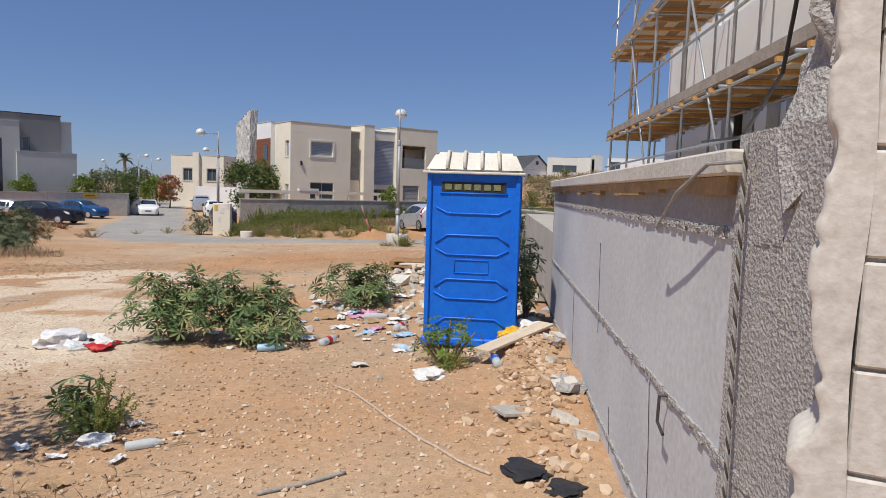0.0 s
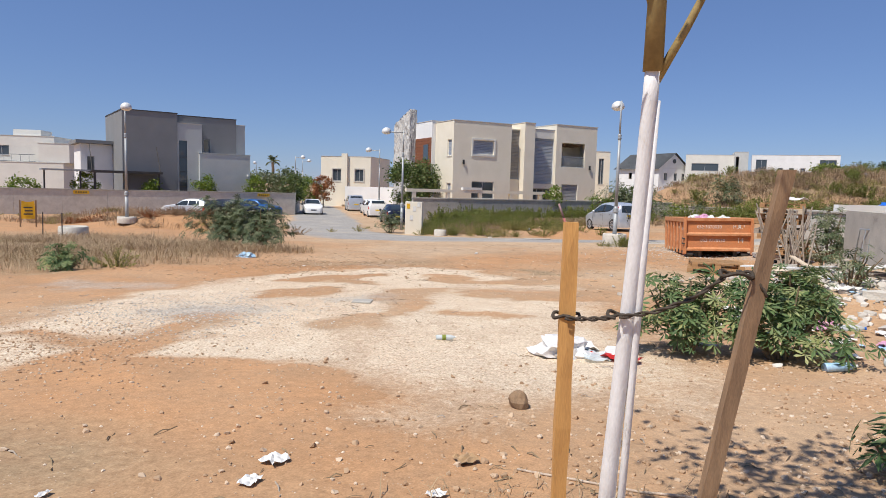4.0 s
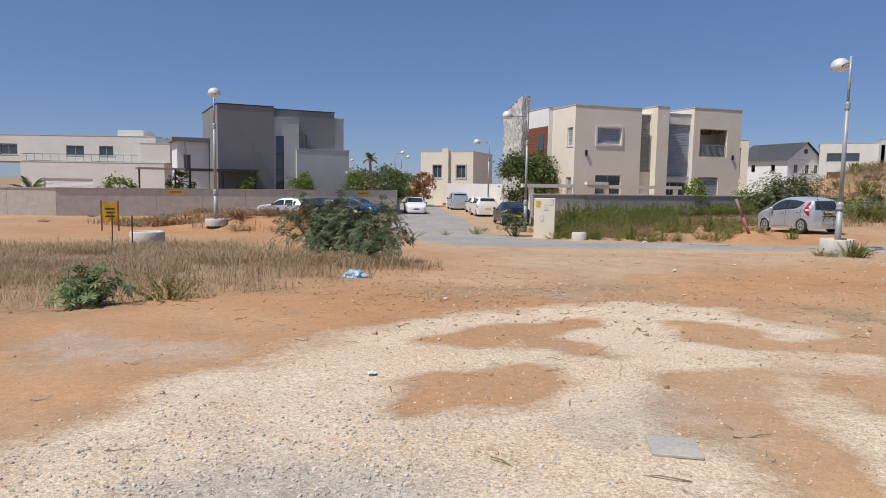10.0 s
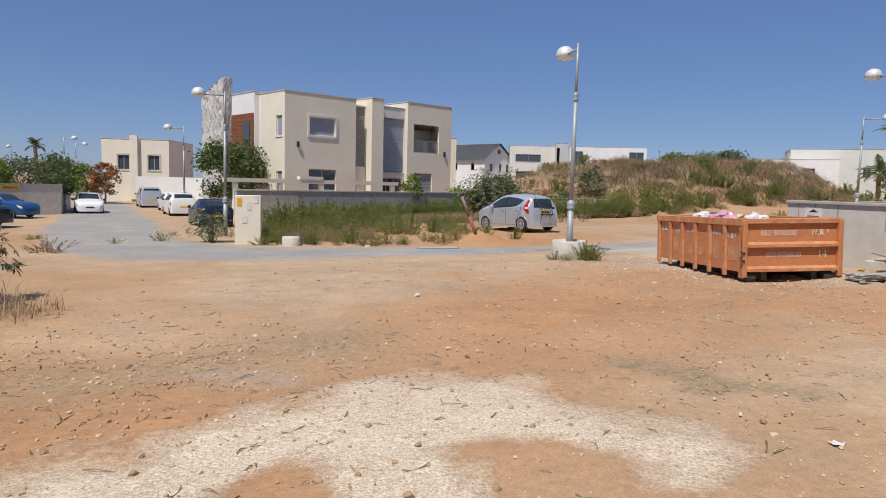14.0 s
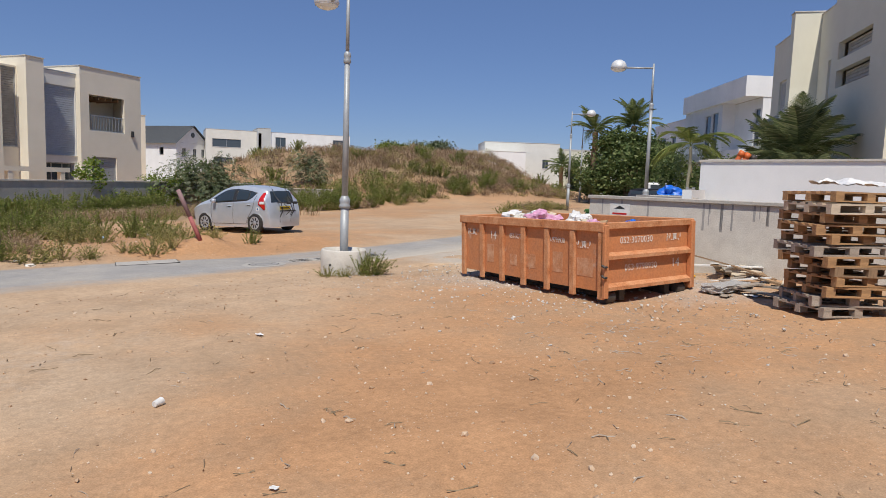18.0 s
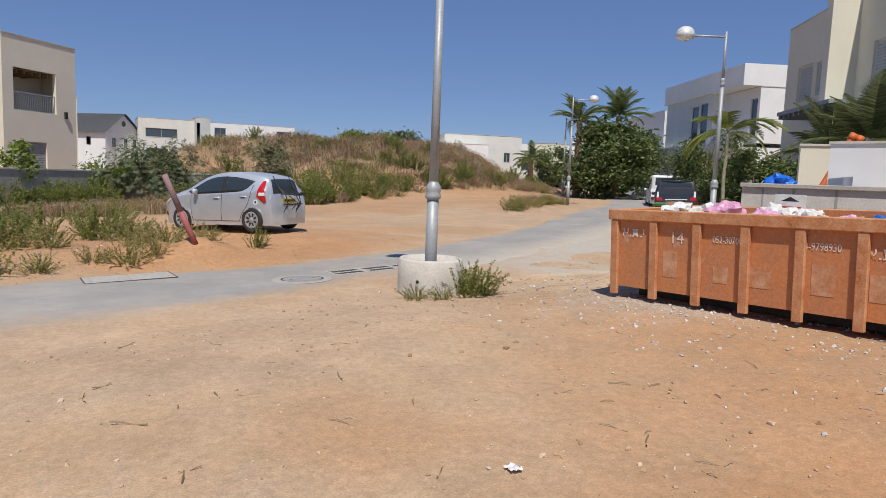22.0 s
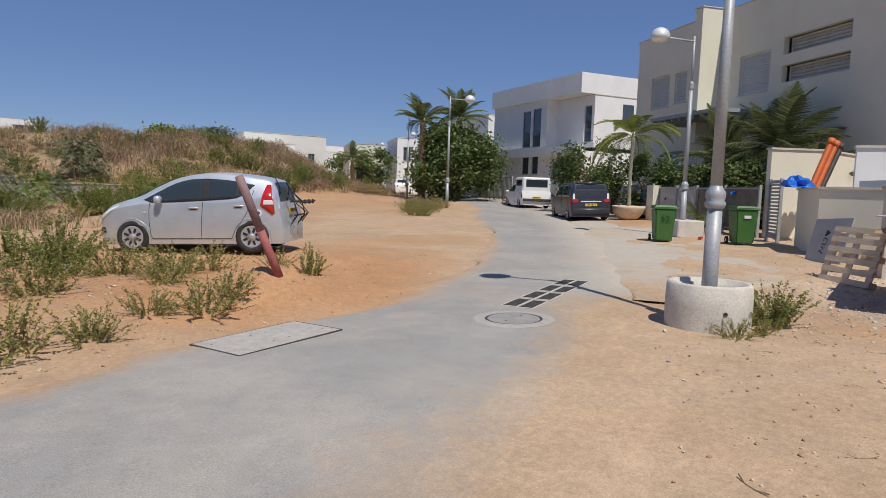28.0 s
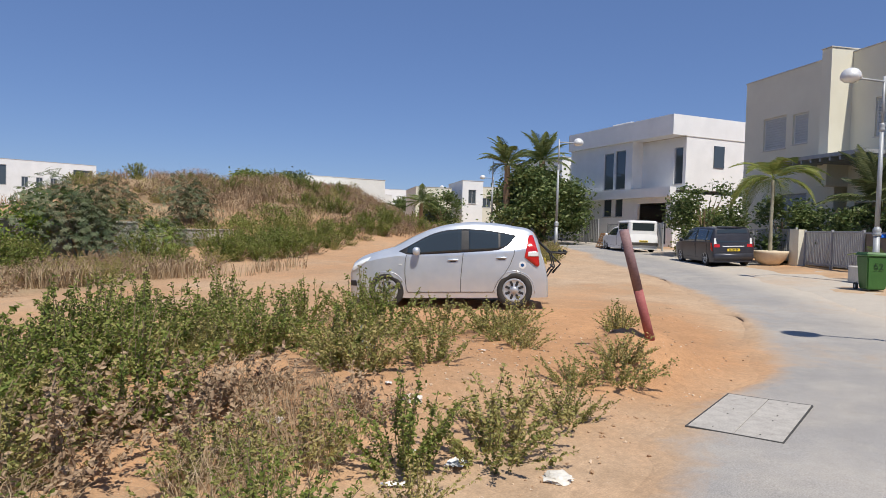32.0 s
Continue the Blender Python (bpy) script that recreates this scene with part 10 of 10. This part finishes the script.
PALESTONE = stone_mat("pale_limestone", (0.44, 0.32, 0.22), (0.54, 0.42, 0.30), (0.68, 0.57, 0.45))
TANSTONE = stone_mat("tan_clods", (0.34, 0.215, 0.125), (0.48, 0.33, 0.21), (0.62, 0.49, 0.36))
GREYSTONE = stone_mat("grey_gravel", (0.40, 0.37, 0.33), (0.52, 0.48, 0.43), (0.66, 0.62, 0.56))
scatter_stones("pale limestone chips over the rubble fan", 9000, -7.4, 9.2, 2.0, 3.0, 0.008, 1, PALESTONE)
scatter_stones("earth clods and pebbles on the bare lot", 3600, -4.5, 19.0, 3.4, 5.5, 0.010, 2, TANSTONE)
scatter_stones("pebbles and clods near the wall", 3200, 0.0, 5.0, 1.8, 2.4, 0.013, 3, PALESTONE)
scatter_stones("brown clods and grit near the wall", 6500, -0.2, 4.6, 1.9, 2.2, 0.013, 13, TANSTONE)
scatter_stones("brown clods on the sandy verge", 2200, -8.0, 37.0, 2.4, 1.8, 0.012, 14, TANSTONE)
scatter_stones("clods under the young tree", 1300, -3.2, 4.0, 1.8, 1.3, 0.018, 4, TANSTONE)
scatter_stones("grey gravel by the skip", 2200, 0.2, 27.0, 1.8, 2.4, 0.018, 5, GREYSTONE)
scatter_stones("grey gravel spilled on the rubble fan", 3600, -9.0, 8.5, 0.9, 0.9, 0.010, 6, GREYSTONE)
scatter_stones("sandy pebbles on the verge", 1300, -6.5, 37.0, 2.6, 2.0, 0.014, 7, TANSTONE)
scatter_stones("stones at the foot of the site wall", 900, 1.95, 6.6, 0.22, 1.6, 0.034, 8, TANSTONE, 1.6)
scatter_stones("rubble stones around the litter", 700, 0.3, 12.6, 1.2, 2.0, 0.06, 9, GREYSTONE, 1.8)
scatter_stones("pale chips strewn thinly over the lot", 1500, -3.5, 20.5, 3.6, 4.6, 0.011, 18, PALESTONE)
scatter_stones("larger pebbles strewn over the lot", 420, -5.5, 20.0, 4.0, 6.0, 0.022, 15, TANSTONE, 1.8)
scatter_stones("crumbly dark clods along the rubble's edge", 2600, -9.3, 6.0, 1.0, 0.8, 0.011, 16, TANSTONE)
scatter_stones("clods and gravel beside the low scrub", 1500, -10.5, 17.0, 2.2, 1.6, 0.018, 17, TANSTONE)
scatter_stones("pebbles on the road's sandy edge", 900, -5.0, 29.2, 4.0, 1.3, 0.013, 10, TANSTONE)


def twigs(label, n, cx, cy, sx, sy, ln, seed, material):
    r = np.random.default_rng(seed)
    V, F = [], []
    for i in range(n):
        x, y = r.normal(cx, sx), r.normal(cy, sy)
        a, L, w = r.uniform(0, 6.28), ln * r.uniform(0.4, 1.4), r.uniform(0.002, 0.006)
        z = float(ground_z(np.array([x]), np.array([y]))[0]) + w
        bend = r.normal(0, 0.25)
        for j in range(4):
            t = j / 3 - 0.5
            p = np.array([x + math.cos(a + bend * t) * L * t, y + math.sin(a + bend * t) * L * t, z + 0.012 * math.sin(j * 2.0 + i)])
            q = np.array([-math.sin(a), math.cos(a), 0]) * w
            V += [p - q, p + q, p + (0, 0, w * 1.4)]
            if j:
                b = len(V) - 6
                F += [(b, b + 1, b + 4, b + 3), (b + 1, b + 2, b + 5, b + 4), (b + 2, b, b + 3, b + 5)]
    return tagged(flat("twigs", np.array(V), F, material), label, "twigs", kind="stuff")


twigs("dry twigs scattered on the lot", 420, -4.5, 19.5, 4.5, 6.5, 0.20, 1, TWIG)
twigs("wood splinters near the skip", 170, -1.4, 22.0, 1.4, 1.2, 0.12, 6, GREYWOOD)
twigs("pale straw bits on the lot", 240, -5.5, 15, 4.5, 7, 0.14, 2, GREYWOOD)
twigs("twigs and straw under the young tree", 220, -2.6, 3.4, 1.3, 0.8, 0.16, 3, TWIG)
twigs("dark twigs and bark bits by the pale rubble", 260, -10.5, 16.5, 2.4, 2.2, 0.16, 5, TWIG)
twigs("twigs by the blue bag", 90, -12.5, 17.5, 2.0, 1.5, 0.22, 4, TWIG)

# shredded paper, plastic and leaves lying about
def scraps(label, n, cx, cy, sx, sy, size, seed, materials):
    r = random.Random(seed)
    for i in range(n):
        x, y = r.gauss(cx, sx), r.gauss(cy, sy)
        if x > 2.1 and y < 10:
            continue
        s = thing("litter", label, "litter", x, y, gz(x, y) + 0.004, r.uniform(0, 360))
        bm = bmesh.new()
        bmesh.ops.create_grid(bm, x_segments=5, y_segments=5, size=1)
        q, e = size * r.uniform(0.4, 1.3), r.uniform(0.4, 1.0)
        for v in bm.verts:
            o = noise.noise(v.co * 1.6 + Vector((seed, i, 0)))
            v.co = Vector((v.co.x * q * (1 + 0.3 * o), v.co.y * q * e * (1 - 0.3 * o), abs(o) * q * 0.55 + 0.012))
        part("scrap", bm, r.choice(materials), s)


SKYPLASTIC = mat("pale_blue_plastic", (0.30, 0.50, 0.68), (0.45, 0.62, 0.76), 8, 0.4)
scraps("crumpled pale plastic scrap among the rubbish", 46, -0.1, 9.6, 0.95, 1.2, 0.13, 1, [WHITEBAG, WHITEBAG, PAPER, SKYPLASTIC, CLEARPLASTIC, PINKBAG, CARDBOARD, WHITEPLASTIC])
scraps("crumpled scrap in the rubble by the poles", 34, 0.7, 13.6, 0.9, 1.7, 0.18, 2, [WHITEBAG, PAPER, WHITEPLASTIC, CARDBOARD, SKYPLASTIC, GREYWOOD])
scraps("small white scrap near the seedling", 16, -1.3, 4.3, 0.4, 0.35, 0.07, 3, [PAPER, WHITEBAG, WHITEPLASTIC, CARDBOARD])
scraps("torn white bag with a red print on the lot", 7, -3.55, 7.5, 0.3, 0.15, 0.16, 4, [WHITEBAG, WHITEBAG, CLEARPLASTIC, REDPLASTIC])
scraps("small scrap lying on the bare earth", 24, -5, 18, 4.0, 6.0, 0.035, 5, [PAPER, CARDBOARD, GREYWOOD, WHITEBAG])
scraps("scrap under the young tree", 12, -3.6, 4.0, 1.2, 0.6, 0.06, 6, [PAPER, WHITEBAG, CARDBOARD])
scraps("white scrap in the weeds of the verge", 7, -8.2, 36.4, 1.6, 1.2, 0.09, 7, [WHITEBAG, PAPER])
scraps("bright scrap beside the skip", 12, 2.3, 24.0, 0.8, 0.5, 0.12, 8, [WHITEBAG, YELLOWSIGN, PAPER, GREYWOOD])
bag("torn white plastic bag on the lot", -3.85, 7.6, gz(-3.85, 7.6), 0.29, WHITEBAG, 2.2, 0.55)
bag("white bag beside the red-printed one", -3.3, 7.6, gz(-3.3, 7.6), 0.13, WHITEBAG, 4.2, 0.55)
bag("crumpled blue bag at the field's edge", -14.0, 18.4, gz(-14, 18.4), 0.24, SKYPLASTIC, 5.1, 0.5)
bag("clear flattened plastic bag before the shrub", 0.88, 6.5, gz(0.88, 6.5), 0.17, WHITEBAG, 6.4, 0.3)
bag("dark cloth bundle by the wall's foot", 1.75, 4.1, gz(1.75, 4.1), 0.15, BLACK, 8.8, 0.22)
bag("dark plastic strip trailing from the bundle", 1.98, 3.85, gz(1.98, 3.85), 0.12, BLACK, 9.3, 0.2)
bag("yellow plastic bag behind the plank", 1.75, 7.75, gz(1.75, 7.75), 0.16, YELLOWSIGN, 3.9, 0.5)
bag("white bag on the rubble bank", 1.95, 7.95, gz(1.95, 7.95), 0.17, WHITEBAG, 1.9, 0.6)
bag("yellow scrap under the skip's end", 1.75, 24.1, gz(1.75, 24.1), 0.12, YELLOWSIGN, 2.9, 0.6)
bag("white and blue food wrapper by the seedling", -1.35, 4.35, gz(-1.35, 4.35), 0.11, WHITEBAG, 7.3, 0.4)
bag("silver wrapper among the verge weeds", -8.75, 36.6, gz(-8.75, 36.6), 0.10, WHITEPLASTIC, 5.5, 0.4)
bag("silver wrapper at the road's edge", -9.25, 34.75, gz(-9.25, 34.75), 0.11, WHITEPLASTIC, 6.6, 0.35)


def bottle(label, x, y, turn, material, cap=REDPLASTIC, s=1.0, band=None):
    b = thing("plastic_bottle", label, "bottle", x, y, gz(x, y) + 0.042 * s, turn, tilt=(0, 88))
    bm = bmesh.new()
    lathe(bm, [(0, -0.15 * s), (0.036 * s, -0.15 * s), (0.042 * s, -0.13 * s), (0.040 * s, -0.04 * s), (0.043 * s, 0.0), (0.042 * s, 0.06 * s), (0.026 * s, 0.12 * s), (0.014 * s, 0.145 * s), (0.014 * s, 0.16 * s)], 16)
    part("body", bm, material, b, smooth=True)
    bm = bmesh.new()
    lathe(bm, [(0.0165 * s, 0.152 * s), (0.0165 * s, 0.172 * s), (0, 0.172 * s)], 12)
    part("cap", bm, cap, b)
    if band:
        bm = bmesh.new()
        lathe(bm, [(0.0432 * s, -0.05 * s), (0.0436 * s, 0.01 * s)], 16)
        part("label_band", bm, band, b)


bottle("clear bottle with a green label on the rubble", -5.21, 7.85, 15, CLEARPLASTIC, WHITEPLASTIC, 0.75, LIMELEAF)
bottle("clear crushed water bottle on the ground", -0.93, 4.25, 30, CLEARPLASTIC, WHITEPLASTIC, 0.8)
bottle("clear bottle with a red label", -0.55, 8.0, 70, CLEARPLASTIC, REDPLASTIC, 1.2, REDPLASTIC)
bottle("clear bottle with a blue label by the shrub", 1.55, 6.75, 100, CLEARPLASTIC, BLUEBAG, 1.2, BLUEBAG)
bottle("pale blue bottle under the castor bush", -1.15, 7.55, 20, SKYPLASTIC, WHITEPLASTIC, 1.1)
bottle("clear bottle near the toilet's corner", 0.45, 7.65, 150, CLEARPLASTIC, WHITEPLASTIC, 1.0, SKYPLASTIC)
bottle("clear bottle in the litter", 0.2, 9.2, 75, CLEARPLASTIC, REDPLASTIC, 1.3, REDPLASTIC)
bottle("clear bottle in the rubble", -0.3, 9.9, 10, CLEARPLASTIC, BLUEBAG, 1.2)
bottle("clear bottle among the verge weeds", -6.3, 39.6, 40, CLEARPLASTIC, WHITEPLASTIC, 1.3)
bottle("pale green bottle in the sandy verge", -7.6, 38.3, 80, SKYPLASTIC, WHITEPLASTIC, 1.0)

pl = thing("plank", "pale sawn plank lying on the rubble bank", "plank", 1.78, 7.25, gz(1.78, 7.25) + 0.03, 52, tilt=(0, -6))
bm = bmesh.new()
box(bm, -0.62, 0.62, -0.10, 0.10, 0, 0.03, 0.004)
part("board", bm, PALEPALLET, pl)
tl = thing("paving_tile", "loose grey paving tile on the earth", "tile", 1.70, 5.15, gz(1.7, 5.15) + 0.005, 25, tilt=(-4, 3))
bm = bmesh.new()
box(bm, -0.15, 0.15, -0.13, 0.13, 0, 0.03, 0.004)
part("tile", bm, CONCRETE, tl)
tl2 = thing("paving_tile", "grey tile sunk in the pale rubble", "tile", -7.1, 10.1, gz(-7.1, 10.1) + 0.002, 12)
bm = bmesh.new()
box(bm, -0.15, 0.15, -0.15, 0.15, 0, 0.02, 0.004)
part("tile", bm, CONCRETE, tl2)
rk = thing("clod", "dark clod of earth on the pale rubble", "clod", -4.05, 5.5, gz(-4.05, 5.5))
bm = bmesh.new()
bmesh.ops.create_icosphere(bm, subdivisions=2, radius=0.085)
for v in bm.verts:
    v.co *= 1 + 0.35 * noise.noise(v.co * 14)
bmesh.ops.translate(bm, vec=(0, 0, 0.055), verts=bm.verts)
part("lump", bm, OLDWOOD, rk)


def ground_line(label, pts, r, material, name="rope", category="rope"):
    o = thing(name, label, category, pts[0][0], pts[0][1], 0)
    p2 = []
    for (ax, ay), (bx, by) in zip(pts, pts[1:]):
        for i in range(8):
            x, y = ax + (bx - ax) * i / 8, ay + (by - ay) * i / 8
            p2.append((x - pts[0][0], y - pts[0][1], gz(x, y) + r * 0.9))
    bm = bmesh.new()
    tube(bm, p2, r, 7)
    part("line", bm, material, o, smooth=True)


ground_line("pale braided rope lying on the earth", [(0.0, 6.0), (0.25, 5.75), (0.62, 5.15), (0.95, 4.65), (1.3, 4.25), (1.55, 4.02)], 0.011, ROPEPALE)
ground_line("pale rope lying behind the young tree", [(-3.9, 4.25), (-3.2, 4.1), (-2.6, 4.15), (-2.2, 4.3)], 0.008, ROPEPALE)
ground_line("grey plastic conduit on the earth", [(0.15, 3.55), (0.38, 3.72), (0.62, 3.95)], 0.013, CABLEGREY, "conduit", "conduit")
ground_line("dark stick lying on the sand", [(-1.0, 33.9), (-0.7, 34.6)], 0.01, TWIG, "stick", "stick")

# bundle of poles, rubble and boards behind the toilet
rng = random.Random(41)
for i in range(34):
    x, y = 0.55 + rng.uniform(0, 1.05), 18.4 + rng.uniform(-0.35, 0.45)
    p = thing("pole", "thin bleached wooden pole leaning in the bundle", "pole", x, y, None, 0, group="bundle of bleached poles")
    bm = bmesh.new()
    a, b = rng.uniform(-0.55, 0.55), rng.uniform(-0.2, 0.5)
    hgt = rng.uniform(1.2, 1.75)
    tube(bm, [(0, 0, -0.03), (a * 0.5 + rng.uniform(-.05, .05), b * 0.5, hgt * 0.5), (a, b, hgt)], [0.022, 0.02, 0.015], 6)
    part("shaft", bm, GREYWOOD, p)
boards_heap(0.6, 14.6, 14, 43, 0.75, [GREYWOOD, PALEPALLET, PAPER, OLDWOOD], "loose bleached board in the rubble", 0.5, 1.3)
boards_heap(1.6, 16.5, 10, 44, 0.6, [GREYWOOD, PALEPALLET, WHITEPLASTIC], "loose pale board near the poles", 0.6, 1.5)
boards_heap(2.6, 23.3, 10, 46, 0.35, [GREYWOOD, OLDWOOD, PALEPALLET], "scrap board between skip and pallets", 0.5, 1.2)
rng = random.Random(47)
for i in range(26):
    x, y = rng.gauss(0.6, 0.8), rng.gauss(13.8, 1.7)
    c = thing("rubble_block", "broken pale block in the rubble", "rubble", x, y, gz(x, y) - 0.02, rng.uniform(0, 360), tilt=(rng.uniform(-20, 20), rng.uniform(-20, 20)), group="broken blocks in the rubble")
    bm = bmesh.new()
    q = rng.uniform(0.07, 0.17)
    vs = box(bm, -q * 1.4, q * 1.4, -q, q, 0, q * 1.2)
    for v in vs:
        v.co += Vector((rng.uniform(-.3, .3) * q, rng.uniform(-.3, .3) * q, rng.uniform(-.2, .1) * q))
    part("block", bm, rng.choice([PALECONC, CREAMBLOCK, ROUGHCAST, WHITEPLASTIC]), c)
for i in range(16):
    y = rng.uniform(4.6, 8.6)
    x = 2.26 - abs(rng.gauss(0, 0.16))
    c = thing("rubble_block", "lump of broken plaster at the wall's foot", "rubble", x, y, gz(x, y) - 0.01, rng.uniform(0, 360), tilt=(rng.uniform(-20, 20), rng.uniform(-20, 20)), group="plaster lumps at the wall's foot")
    bm = bmesh.new()
    q = rng.uniform(0.035, 0.085)
    vs = box(bm, -q * 1.4, q * 1.4, -q, q, 0, q * 1.1)
    for v in vs:
        v.co += Vector((rng.uniform(-.3, .3) * q, rng.uniform(-.3, .3) * q, rng.uniform(-.2, .1) * q))
    part("block", bm, rng.choice([PALECONC, CREAMBLOCK, ROUGHCAST]), c)
bar = thing("crowd_barrier", "galvanised steel crowd barrier leaning by the shrub", "barrier", 2.6, 16.6, None, -60, tilt=(-8, 0))
for q in ([(-0.9, 0, 0.1), (-0.9, 0, 1.1), (0.9, 0, 1.1), (0.9, 0, 0.1)], [(-0.9, 0, 0.2), (0.9, 0, 0.2)]):
    bm = bmesh.new()
    tube(bm, q, 0.02, 8)
    part("frame", bm, GALV, bar, smooth=True)
for i in range(11):
    bm = bmesh.new()
    tube(bm, [(-0.75 + i * 0.15, 0, 0.2), (-0.75 + i * 0.15, 0, 1.1)], 0.009, 6)
    part("bar", bm, GALV, bar)
cup = thing("paper_cup", "small crushed paper cup on the earth", "cup", -7.62, 22.11, gz(-7.62, 22.11) + 0.03, 40, tilt=(0, 86))
bm = bmesh.new()
lathe(bm, [(0, 0), (0.026, 0), (0.036, 0.085), (0.034, 0.085), (0.024, 0.004)], 14)
part("cup", bm, PAPER, cup)


# the patterns that the weeds were copied from are taken away
for k_ in WP.values():
    for o_ in k_:
        for c_ in list(o_.children):
            bpy.data.objects.remove(c_)
        bpy.data.objects.remove(o_)
